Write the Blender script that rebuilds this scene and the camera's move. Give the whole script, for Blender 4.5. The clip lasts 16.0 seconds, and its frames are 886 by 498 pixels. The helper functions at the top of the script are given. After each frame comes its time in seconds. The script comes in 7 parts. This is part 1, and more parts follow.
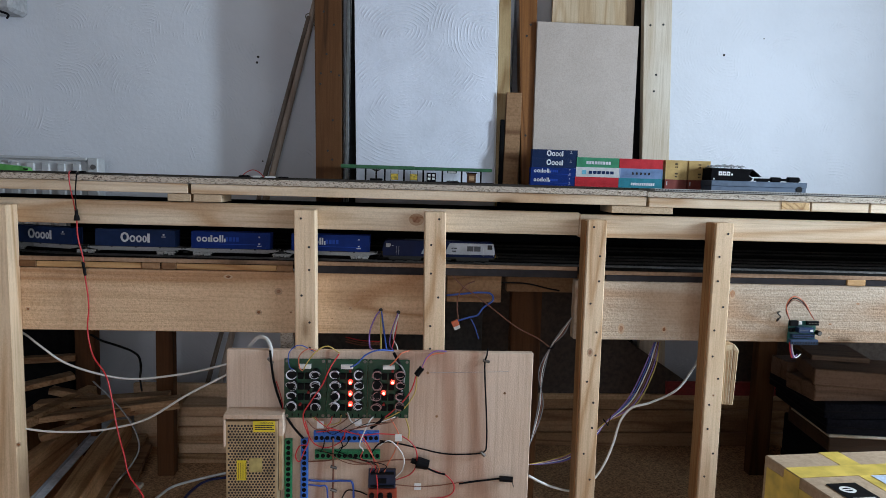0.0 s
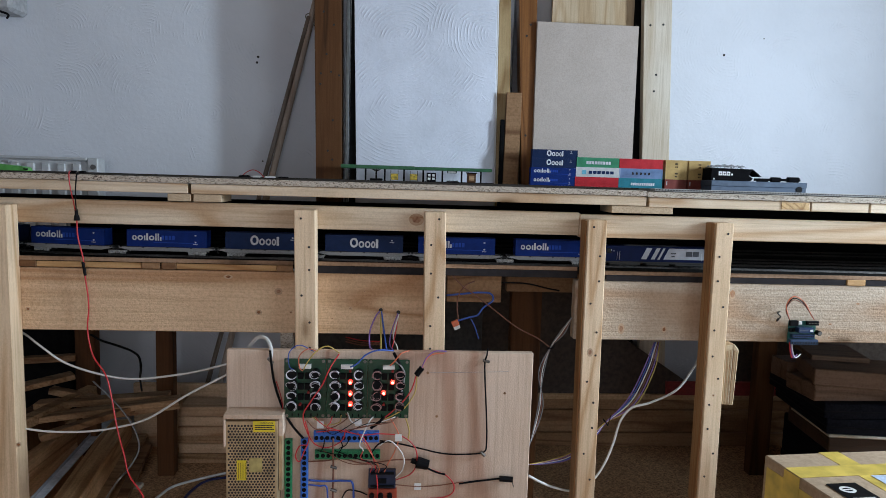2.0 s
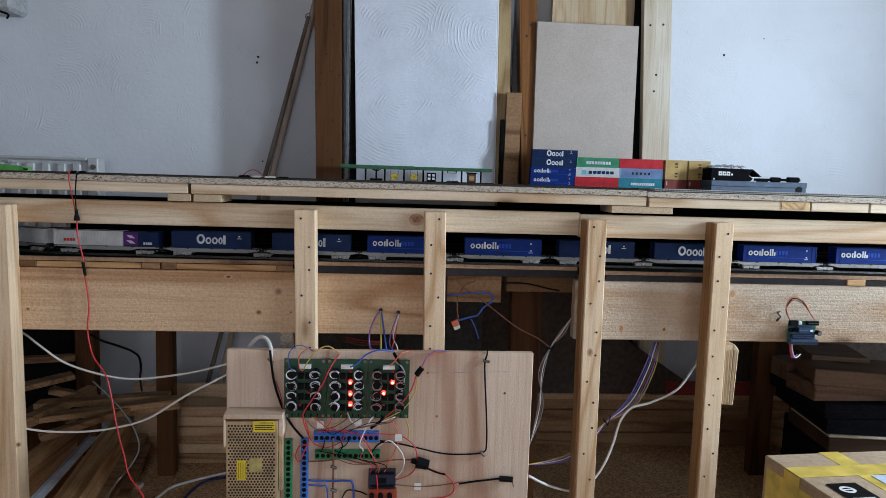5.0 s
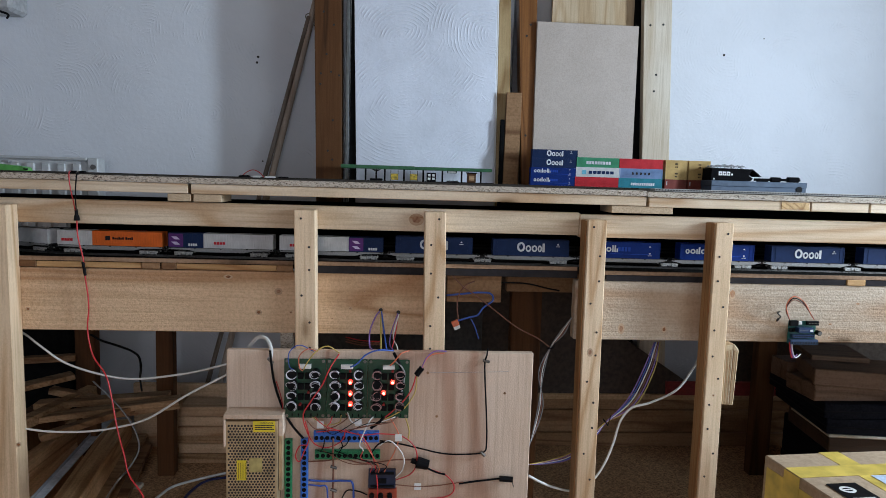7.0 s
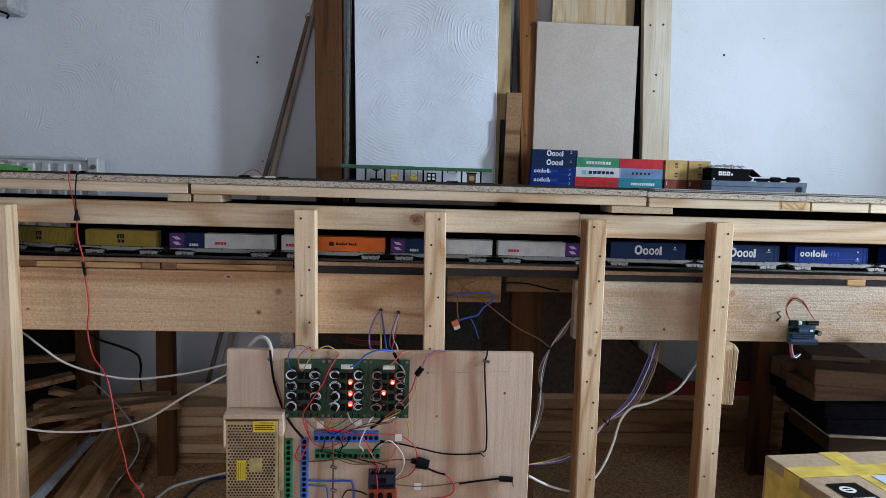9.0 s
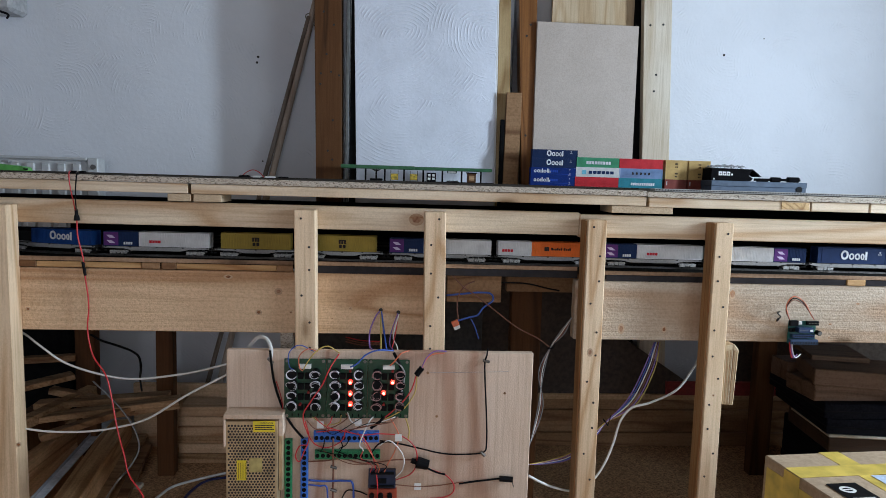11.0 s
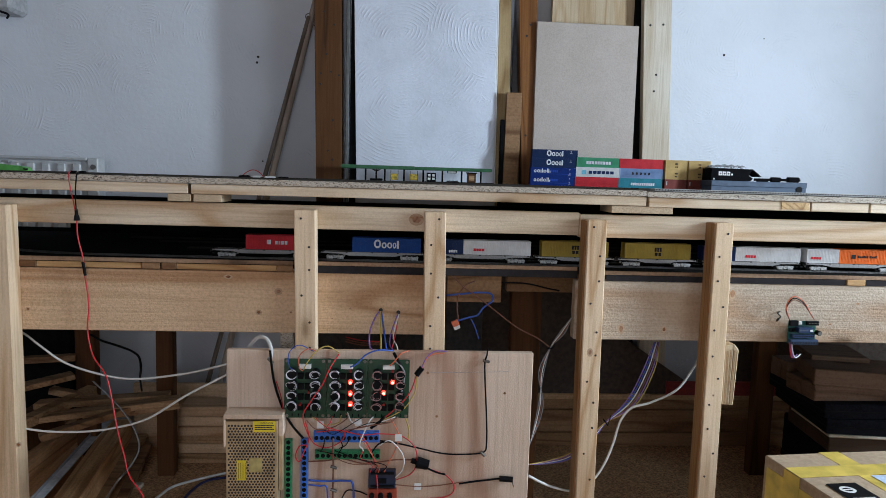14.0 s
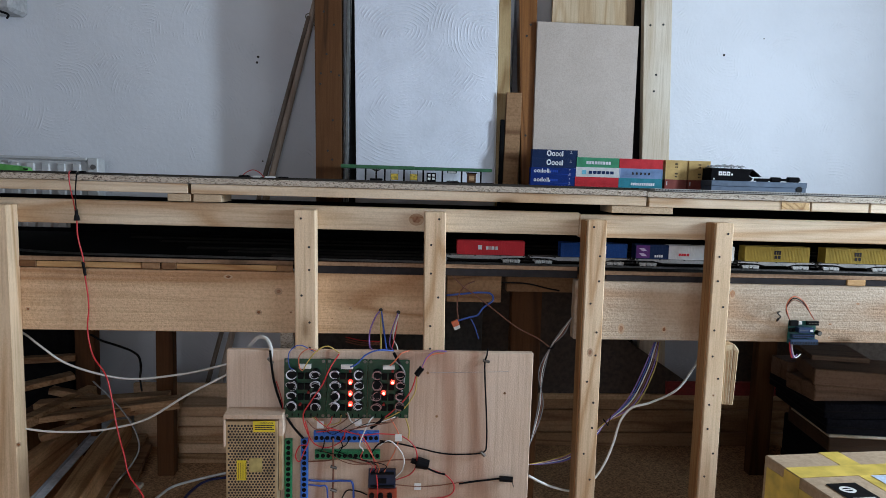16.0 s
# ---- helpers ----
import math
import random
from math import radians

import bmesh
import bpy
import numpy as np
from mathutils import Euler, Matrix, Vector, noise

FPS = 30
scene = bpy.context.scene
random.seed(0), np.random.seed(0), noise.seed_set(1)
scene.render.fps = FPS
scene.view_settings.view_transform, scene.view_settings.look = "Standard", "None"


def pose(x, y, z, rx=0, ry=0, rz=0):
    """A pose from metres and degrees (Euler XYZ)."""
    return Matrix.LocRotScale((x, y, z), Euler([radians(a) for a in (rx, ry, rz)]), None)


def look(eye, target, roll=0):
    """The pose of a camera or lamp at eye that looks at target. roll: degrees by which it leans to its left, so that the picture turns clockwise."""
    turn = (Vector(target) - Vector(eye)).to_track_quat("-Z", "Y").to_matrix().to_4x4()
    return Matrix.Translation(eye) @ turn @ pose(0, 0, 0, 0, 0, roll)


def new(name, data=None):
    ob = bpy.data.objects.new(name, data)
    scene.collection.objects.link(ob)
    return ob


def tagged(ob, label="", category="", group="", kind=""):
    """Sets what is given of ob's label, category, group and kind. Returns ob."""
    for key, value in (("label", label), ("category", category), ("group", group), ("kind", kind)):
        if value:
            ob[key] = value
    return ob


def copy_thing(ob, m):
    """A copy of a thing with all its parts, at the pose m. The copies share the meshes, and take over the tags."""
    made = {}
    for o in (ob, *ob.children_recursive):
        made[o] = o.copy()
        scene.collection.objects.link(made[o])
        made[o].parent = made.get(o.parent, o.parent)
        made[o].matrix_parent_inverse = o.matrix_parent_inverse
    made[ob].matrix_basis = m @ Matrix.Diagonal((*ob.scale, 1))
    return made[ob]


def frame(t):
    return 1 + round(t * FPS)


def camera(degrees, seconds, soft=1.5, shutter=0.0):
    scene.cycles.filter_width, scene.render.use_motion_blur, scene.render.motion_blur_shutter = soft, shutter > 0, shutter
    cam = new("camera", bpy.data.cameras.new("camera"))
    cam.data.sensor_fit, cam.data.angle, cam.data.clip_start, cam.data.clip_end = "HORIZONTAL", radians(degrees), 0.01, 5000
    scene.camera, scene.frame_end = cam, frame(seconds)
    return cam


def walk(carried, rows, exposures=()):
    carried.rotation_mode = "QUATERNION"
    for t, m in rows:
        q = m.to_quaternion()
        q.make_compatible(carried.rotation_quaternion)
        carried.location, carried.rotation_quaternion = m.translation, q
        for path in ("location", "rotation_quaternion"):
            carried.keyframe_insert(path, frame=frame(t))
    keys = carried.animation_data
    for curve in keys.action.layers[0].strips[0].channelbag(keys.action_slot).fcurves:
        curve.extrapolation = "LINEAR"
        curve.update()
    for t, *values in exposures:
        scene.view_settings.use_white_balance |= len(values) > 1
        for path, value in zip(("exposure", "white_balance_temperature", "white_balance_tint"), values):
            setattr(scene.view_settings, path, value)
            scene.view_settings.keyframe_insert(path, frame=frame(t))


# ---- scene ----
cam = camera(66.3, 16.0, soft=0.6)
VIEW = look((0, 0, 1.0), (0.1388, 1.985, 0.7944), 1.7)
walk(cam, [(0, VIEW), (16, VIEW)], exposures=((0, 0.0), (16, 0.0)))

# ---- daylight: overcast sky through the east windows, and fill from an unseen, added south door ----
world = bpy.data.worlds.new("sky")
scene.world = world
world.use_nodes = True
sky = world.node_tree.nodes.new("ShaderNodeTexSky")
sky.sky_type, sky.sun_disc = "NISHITA", False
sky.sun_elevation, sky.sun_rotation = radians(35), radians(100)
world.node_tree.links.new(sky.outputs[0], world.node_tree.nodes["Background"].inputs[0])
world.node_tree.nodes["Background"].inputs[1].default_value = 0.1

WALL_Y, WEST_X, EAST_X, SOUTH_Y, CEIL_Z = 2.68, -2.45, 2.4, -2.3, 2.35
WIN = (-1.0, 0.4, 0.45, 1.8)           # y and z of the wide east window
WIN_B = (0.88, 1.22, 1.0, 1.7)        # y and z of the narrow east window
WIN_S = (-0.95, 0.25, 0.08, 2.02)          # x and z of the unseen glazed door added to the south wall for fill


def window_and_fill_light(name, m, sx, sy, watts, colour):
    lamp = bpy.data.lights.new(name, "AREA")
    lamp.shape, lamp.size, lamp.size_y, lamp.energy, lamp.color = "RECTANGLE", sx, sy, watts, colour
    ob = new(name, lamp)
    ob.matrix_world = m
    return ob


window_and_fill_light("window_and_fill_light", look((EAST_X + 0.02, (WIN[0] + WIN[1]) / 2, (WIN[2] + WIN[3]) / 2), (0, (WIN[0] + WIN[1]) / 2, 1.4)),
             WIN[1] - WIN[0] - 0.1, WIN[3] - WIN[2] - 0.1, 28, (0.68, 0.84, 1.0))
window_and_fill_light("window_and_fill_light", look((EAST_X + 0.02, (WIN_B[0] + WIN_B[1]) / 2, (WIN_B[2] + WIN_B[3]) / 2), (0, (WIN_B[0] + WIN_B[1]) / 2, 1.4)),
             WIN_B[1] - WIN_B[0] - 0.1, WIN_B[3] - WIN_B[2] - 0.1, 65, (0.68, 0.84, 1.0))
# Fill lamp added behind the camera; no such source is in view.
window_and_fill_light("window_and_fill_light", look(((WIN_S[0] + WIN_S[1]) / 2, SOUTH_Y - 0.02, 1.05), ((WIN_S[0] + WIN_S[1]) / 2, 0, 1.0)),
             1.1, 1.84, 18.2, (0.9, 0.9, 1.0))


# ---- materials ----
def material(name, base=(0.5, 0.5, 0.5), rough=0.6, metal=0.0):
    m = bpy.data.materials.new(name)
    m.use_nodes = True
    b = m.node_tree.nodes["Principled BSDF"]
    b.inputs["Base Color"].default_value = (*base, 1)
    b.inputs["Roughness"].default_value = rough
    b.inputs["Metallic"].default_value = metal
    return m


def node(m, kind, **inputs):
    n = m.node_tree.nodes.new(kind)
    for key, value in inputs.items():
        n.inputs[key.replace("_", " ")].default_value = value
    return n


def link(m, a, b):
    m.node_tree.links.new(a, b)


def coords(m, scale, random_shift=True):
    """Object coordinates, scaled, shifted at random from object to object."""
    tc = node(m, "ShaderNodeTexCoord")
    mp = node(m, "ShaderNodeMapping")
    mp.inputs["Scale"].default_value = scale
    link(m, tc.outputs["Object"], mp.inputs["Vector"])
    if random_shift:
        info = node(m, "ShaderNodeObjectInfo")
        mul = node(m, "ShaderNodeVectorMath")
        mul.operation = "MULTIPLY"
        mul.inputs[1].default_value = (37, 53, 71)
        link(m, info.outputs["Random"], mul.inputs[0])
        link(m, mul.outputs[0], mp.inputs["Location"])
    return mp.outputs[0]


def ramp(m, fac, stops):
    r = node(m, "ShaderNodeValToRGB")
    els = r.color_ramp.elements
    while len(els) < len(stops):
        els.new(0.5)
    for e, (p, c) in zip(els, stops):
        e.position, e.color = p, (*c, 1)
    link(m, fac, r.inputs[0])
    return r.outputs[0]


def mix(m, kind, fac, a, b):
    n = node(m, "ShaderNodeMix")
    n.data_type, n.blend_type = "RGBA", kind
    for sock, v in ((n.inputs[0], fac), (n.inputs[6], a), (n.inputs[7], b)):
        if isinstance(v, (int, float)):
            sock.default_value = v
        elif isinstance(v, tuple):
            sock.default_value = (*v, 1)
        else:
            link(m, v, sock)
    return n.outputs[2]


def bump(m, height, strength, distance):
    b = node(m, "ShaderNodeBump", Strength=strength, Distance=distance)
    link(m, height, b.inputs["Height"])
    link(m, b.outputs[0], m.node_tree.nodes["Principled BSDF"].inputs["Normal"])


def noise_tex(m, vec, scale, detail=4.0, rough=0.55, distort=0.0):
    n = node(m, "ShaderNodeTexNoise", Scale=scale, Detail=detail, Roughness=rough, Distortion=distort)
    link(m, vec, n.inputs["Vector"])
    return n.outputs["Fac"]


def timber(name, axis, pale, dark, rough=0.65, rings=5.0, knots=True, across=9.0, relief=0.45, grainy=0.42, fuzzy=0.34, fuzz_scale=330.0, depth=0.001, stains=0.55):
    """Sawn softwood whose grain runs along axis (0, 1 or 2)."""
    m = material(name, pale, rough)
    m.node_tree.nodes["Principled BSDF"].inputs["Specular IOR Level"].default_value = 0.2
    out = m.node_tree.nodes["Principled BSDF"].inputs["Base Color"]
    long = [across, across, across]
    long[axis] = 0.75
    v = coords(m, long)
    broad = noise_tex(m, v, 1.0, 2.0, 0.4, 0.6)
    band = node(m, "ShaderNodeMath")
    band.operation = "MULTIPLY"
    band.inputs[1].default_value = rings * 6.28
    link(m, broad, band.inputs[0])
    sine = node(m, "ShaderNodeMath")
    sine.operation = "SINE"
    link(m, band.outputs[0], sine.inputs[0])
    unit = node(m, "ShaderNodeMapRange")
    unit.inputs[1].default_value = -1
    link(m, sine.outputs[0], unit.inputs[0])
    mid = tuple((p * 0.65 + d * 0.35) for p, d in zip(pale, dark))
    colour = ramp(m, unit.outputs[0], [(0.0, pale), (0.6, pale), (0.93, mid), (1.0, tuple(p * 0.3 + d * 0.7 for p, d in zip(pale, dark)))])
    fine = [160.0, 160.0, 160.0]
    fine[axis] = 5.0
    grain = noise_tex(m, coords(m, fine), 1.0, 3.0, 0.6)
    colour = mix(m, "MULTIPLY", grainy, colour, ramp(m, grain, [(0.33, (0.58, 0.5, 0.41)), (0.54, (1, 1, 1))]))
    stain = noise_tex(m, coords(m, (3.5, 3.5, 3.5)), 1.0, 3.0, 0.5)
    colour = mix(m, "MULTIPLY", stains, colour, ramp(m, stain, [(0.35, (0.78, 0.71, 0.62)), (0.6, (1, 1, 1))]))
    if knots:
        kn = [9.0, 9.0, 9.0]
        kn[axis] = 3.6
        vor = node(m, "ShaderNodeTexVoronoi", Scale=1.0, Randomness=1.0)
        link(m, coords(m, kn), vor.inputs["Vector"])
        spot = ramp(m, vor.outputs["Distance"], [(0.0, (1, 1, 1)), (0.05, (1, 1, 1)), (0.13, (0.25, 0.25, 0.25)), (0.22, (0, 0, 0))])
        rare = ramp(m, vor.outputs["Color"], [(0.66, (0, 0, 0)), (0.7, (1, 1, 1))])
        mask = mix(m, "MULTIPLY", 1.0, spot, rare)
        colour = mix(m, "MIX", mask, colour, tuple(d * 0.45 for d in dark))
    fuzz = noise_tex(m, coords(m, (1, 1, 1)), fuzz_scale, 4.0, 0.7)
    colour = mix(m, "MULTIPLY", fuzzy, colour, ramp(m, fuzz, [(0.33, (0.6, 0.545, 0.48)), (0.58, (1, 1, 1))]))
    link(m, colour, out)
    rough_h = node(m, "ShaderNodeMath")
    rough_h.operation = "ADD"
    link(m, grain, rough_h.inputs[0])
    link(m, fuzz, rough_h.inputs[1])
    bump(m, rough_h.outputs[0], relief, depth)
    return m


def speckled(name, low, high, scale, rough=0.8, detail=3.0, strength=0.4, broad=0.25):
    """Chipboard, felt, dusty or dirty plain surfaces: two scales of mottling."""
    m = material(name, low, rough)
    v = coords(m, (1, 1, 1))
    n = noise_tex(m, v, scale, detail, 0.65)
    c = ramp(m, n, [(0.36, low), (0.62, high)])
    big = noise_tex(m, v, scale * 0.04 + 2.0, 3.0)
    c = mix(m, "MULTIPLY", broad, c, ramp(m, big, [(0.35, (0.55, 0.5, 0.45)), (0.65, (1, 1, 1))]))
    link(m, c, m.node_tree.nodes["Principled BSDF"].inputs["Base Color"])
    bump(m, n, strength, 0.0008)
    return m


def chip_edge(name):
    """The cut edge of chipboard: flakes and dark gaps lying flat."""
    m = material(name, (0.4, 0.33, 0.25), 0.9)
    n = noise_tex(m, coords(m, (170, 170, 480)), 1.0, 3.0, 0.65, 0.8)
    c = ramp(m, n, [(0.33, (0.03, 0.022, 0.016)), (0.41, (0.24, 0.19, 0.145)), (0.49, (0.48, 0.42, 0.35)), (0.7, (0.62, 0.56, 0.48))])
    link(m, c, m.node_tree.nodes["Principled BSDF"].inputs["Base Color"])
    bump(m, n, 0.6, 0.001)
    return m


def artex(name, base, strength, cover=0.51, grime=0.93):
    """White emulsion over combed swirl plaster: arcs of fine ridges, each patch about its own centre."""
    m = material(name, base, 0.7)
    v = coords(m, (1, 1, 1), False)
    vor = node(m, "ShaderNodeTexVoronoi", Scale=3.6, Randomness=1.0)
    link(m, v, vor.inputs["Vector"])
    scaled = node(m, "ShaderNodeVectorMath")
    scaled.operation = "SUBTRACT"
    link(m, v, scaled.inputs[0])
    link(m, vor.outputs["Position"], scaled.inputs[1])
    shift = node(m, "ShaderNodeVectorMath")
    shift.operation = "ADD"
    col = node(m, "ShaderNodeVectorMath")
    col.operation = "MULTIPLY_ADD"
    col.inputs[1].default_value = (0.4, 0, 0.4)
    col.inputs[2].default_value = (-0.2, 0, -0.2)
    link(m, vor.outputs["Color"], col.inputs[0])
    link(m, scaled.outputs[0], shift.inputs[0])
    link(m, col.outputs[0], shift.inputs[1])
    flat = node(m, "ShaderNodeVectorMath")
    flat.operation = "MULTIPLY"
    flat.inputs[1].default_value = (1, 0, 1)
    link(m, shift.outputs[0], flat.inputs[0])
    dist = node(m, "ShaderNodeVectorMath")
    dist.operation = "LENGTH"
    link(m, flat.outputs[0], dist.inputs[0])
    wob = noise_tex(m, v, 9.0, 3.0)
    ma = node(m, "ShaderNodeMath")
    ma.operation = "MULTIPLY_ADD"
    ma.inputs[1].default_value = 0.014
    link(m, wob, ma.inputs[0])
    link(m, dist.outputs["Value"], ma.inputs[2])
    ring = node(m, "ShaderNodeMath")
    ring.operation = "MULTIPLY"
    ring.inputs[1].default_value = 520
    link(m, ma.outputs[0], ring.inputs[0])
    sine = node(m, "ShaderNodeMath")
    sine.operation = "SINE"
    link(m, ring.outputs[0], sine.inputs[0])
    where = ramp(m, noise_tex(m, v, 8.0, 4.0, 0.65, 0.8), [(cover, (0, 0, 0)), (cover + 0.15, (1, 1, 1))])
    comb = node(m, "ShaderNodeMath")
    comb.operation = "MULTIPLY"
    broken = node(m, "ShaderNodeMath")
    broken.operation = "MULTIPLY"
    lifted = node(m, "ShaderNodeMapRange")
    lifted.inputs[1].default_value = -1
    link(m, sine.outputs[0], lifted.inputs[0])
    ridge = node(m, "ShaderNodeMath")
    ridge.operation = "POWER"
    ridge.inputs[1].default_value = 3.0
    link(m, lifted.outputs[0], ridge.inputs[0])
    link(m, ridge.outputs[0], broken.inputs[0])
    link(m, ramp(m, noise_tex(m, v, 32.0, 2.0), [(0.36, (0, 0, 0)), (0.6, (1, 1, 1))]), broken.inputs[1])
    link(m, broken.outputs[0], comb.inputs[0])
    link(m, where, comb.inputs[1])
    skim = node(m, "ShaderNodeMath")
    skim.operation = "MULTIPLY_ADD"
    skim.inputs[1].default_value = 0.9
    link(m, noise_tex(m, v, 60.0, 3.0), skim.inputs[0])
    link(m, comb.outputs[0], skim.inputs[2])
    bump(m, skim.outputs[0], strength, 0.0015)
    dirt = noise_tex(m, v, 2.6, 5.0, 0.6)
    link(m, ramp(m, dirt, [(0.33, tuple(b * grime for b in base)), (0.58, base)]), m.node_tree.nodes["Principled BSDF"].inputs["Base Color"])
    return m


def plain(name, base, rough=0.5, metal=0.0, wear=0.12, scale=60.0):
    m = material(name, base, rough, metal)
    n = noise_tex(m, coords(m, (1, 1, 1)), scale, 4.0)
    c = ramp(m, n, [(0.3, tuple(b * (1 - wear * 2) for b in base)), (0.65, tuple(min(1, b * (1 + wear)) for b in base))])
    link(m, c, m.node_tree.nodes["Principled BSDF"].inputs["Base Color"])
    bump(m, n, 0.1, 0.0003)
    return m


def glow(name, colour, strength):
    m = material(name, colour, 0.4)
    b = m.node_tree.nodes["Principled BSDF"]
    b.inputs["Emission Color"].default_value = (*colour, 1)
    b.inputs["Emission Strength"].default_value = strength
    return m


PINE, PINE_D = (0.78, 0.655, 0.5), (0.5, 0.3, 0.15)
PINE_X = timber("pine_along_x", 0, PINE, PINE_D)
PINE_Y = timber("pine_along_y", 1, PINE, PINE_D)
PINE_Z = timber("pine_along_z", 2, (0.83, 0.64, 0.445), (0.52, 0.29, 0.13))
PALE_Z = timber("pale_planed_pine", 2, (0.68, 0.61, 0.51), (0.5, 0.4, 0.28), rings=3.5, knots=False)
SHADED_SIDE_Z = timber("pine_shaded_side", 2, (0.4, 0.23, 0.11), (0.3, 0.13, 0.05), rings=9)
SAWN_X = timber("rough_sawn_spruce", 0, (0.77, 0.55, 0.36), (0.4, 0.19, 0.08), 0.9, 3.2, relief=1.0, grainy=0.3, fuzzy=0.5, fuzz_scale=150.0, depth=0.0022, stains=0.2)
SAWN_PALE = timber("pale_rough_sawn_spruce", 0, (0.54, 0.445, 0.35), (0.4, 0.25, 0.15), 0.9, 2.2, relief=1.0, grainy=0.25, fuzzy=0.42, fuzz_scale=150.0, depth=0.0022, stains=0.25)
BROWN_Z = timber("stained_brown_timber", 2, (0.13, 0.056, 0.021), (0.045, 0.018, 0.007))
BROWN_X = timber("old_brown_board", 0, (0.33, 0.19, 0.1), (0.13, 0.055, 0.022), fuzzy=0.65, fuzz_scale=130.0)
OLD_X = timber("old_grey_timber", 0, (0.52, 0.34, 0.195), (0.24, 0.13, 0.06), fuzzy=0.75, fuzz_scale=130.0, grainy=0.7)
OLD_Y = timber("old_grey_timber_lengthwise", 1, (0.8, 0.5, 0.265), (0.4, 0.19, 0.07), fuzzy=0.7, fuzz_scale=130.0)
PLY = timber("plywood_face", 2, (0.7, 0.545, 0.435), (0.38, 0.19, 0.12), 0.6, 3.2, False, across=3.0, grainy=0.3)
PLY_PALE = timber("pale_plywood_face", 2, (0.66, 0.55, 0.4), (0.5, 0.35, 0.2), 0.6, 2.5, False)
CHIP_EDGE = chip_edge("chipboard_edge")
CHIP_FACE = speckled("chipboard_face", (0.44, 0.37, 0.325), (0.53, 0.46, 0.41), 240, 0.85, 8.0, 0.5, 0.15)
def matt(m):
    m.node_tree.nodes["Principled BSDF"].inputs["Specular IOR Level"].default_value = 0.06
    return m


# BLACK serves painted boards and also the pieces that stand for deep shade.
BLACK = matt(speckled("black_paint_and_shade", (0.005, 0.005, 0.0055), (0.01, 0.01, 0.011), 40, 0.9))
BALLAST = matt(speckled("dark_track_bed", (0.005, 0.005, 0.0045), (0.012, 0.011, 0.01), 300, 0.95))
GREYTAPE = matt(plain("dark_grey_felt_strip", (0.03, 0.027, 0.029), 0.9))
WALL = artex("white_swirl_plaster", (0.72, 0.74, 0.79), 0.9, 0.5)
PANEL_WHITE = artex("white_swirl_plaster_panel", (0.75, 0.785, 0.88), 0.95, 0.44, 0.8)
# The ceiling is out of view; its dark brown is chosen to cut bounced light.
CEILING = speckled("dark_unseen_ceiling", (0.2, 0.16, 0.12), (0.3, 0.25, 0.19), 30, 0.9)
FLOOR = speckled("brown_carpet", (0.24, 0.12, 0.054), (0.72, 0.43, 0.22), 150, 0.95, 5.0, 1.0)
STEEL = plain("rail_steel", (0.2, 0.19, 0.18), 0.35, 1.0)
HOLE = plain("dark_screw", (0.015, 0.013, 0.012), 0.6)
WHITE_PAINT = plain("white_paint", (0.78, 0.78, 0.77), 0.35, wear=0.04)
WHITE_PLASTIC = plain("white_cable_plastic", (0.72, 0.71, 0.69), 0.4, wear=0.05)
BLACK_PLASTIC = matt(plain("black_plastic", (0.008, 0.008, 0.009), 0.5))
RED_WIRE = plain("red_wire", (0.55, 0.03, 0.035), 0.4)
PURPLE_WIRE = plain("purple_wire", (0.22, 0.12, 0.35), 0.4)
BLUE_WIRE = plain("blue_wire", (0.03, 0.09, 0.4), 0.4)
YELLOW_WIRE = plain("yellow_wire", (0.5, 0.36, 0.08), 0.4)
BROWN_WIRE = plain("brown_wire", (0.2, 0.075, 0.045), 0.45)
GREY_WIRE = plain("grey_wire", (0.25, 0.25, 0.26), 0.45)
ORANGE_WIRE = plain("orange_wire", (0.6, 0.14, 0.06), 0.45)


# ---- mesh helpers ----
def put(bm, tmp, bev=0.0, m=None):
    """Adds the bmesh tmp to bm, its edges bevelled, moved by m."""
    if bev:
        bmesh.ops.bevel(tmp, geom=tmp.edges[:], offset=bev, segments=1, affect="EDGES", clamp_overlap=True)
    if m is not None:
        tmp.transform(m)
    mesh = bpy.data.meshes.new("tmp")
    tmp.to_mesh(mesh)
    tmp.free()
    bm.from_mesh(mesh)
    bpy.data.meshes.remove(mesh)
    return bm


def box(x0, x1, y0, y1, z0, z1, bev=0.0, bm=None, m=None):
    tmp = bmesh.new()
    bmesh.ops.create_cube(tmp, size=1.0)
    tmp.transform(Matrix.Translation(((x0 + x1) / 2, (y0 + y1) / 2, (z0 + z1) / 2)) @ Matrix.Diagonal((abs(x1 - x0), abs(y1 - y0), abs(z1 - z0), 1)))
    return put(bmesh.new() if bm is None else bm, tmp, bev, m)


def prism(outline, y0, y1, bev=0.0, bm=None, m=None):
    """An outline in x and z, given a depth from y0 to y1."""
    tmp = bmesh.new()
    front = [tmp.verts.new((x, y0, z)) for x, z in outline]
    back = [tmp.verts.new((x, y1, z)) for x, z in outline]
    tmp.faces.new(front)
    tmp.faces.new(back[::-1])
    for i in range(len(outline)):
        j = (i + 1) % len(outline)
        tmp.faces.new((front[j], front[i], back[i], back[j]))
    bmesh.ops.recalc_face_normals(tmp, faces=tmp.faces[:])
    return put(bmesh.new() if bm is None else bm, tmp, bev, m)


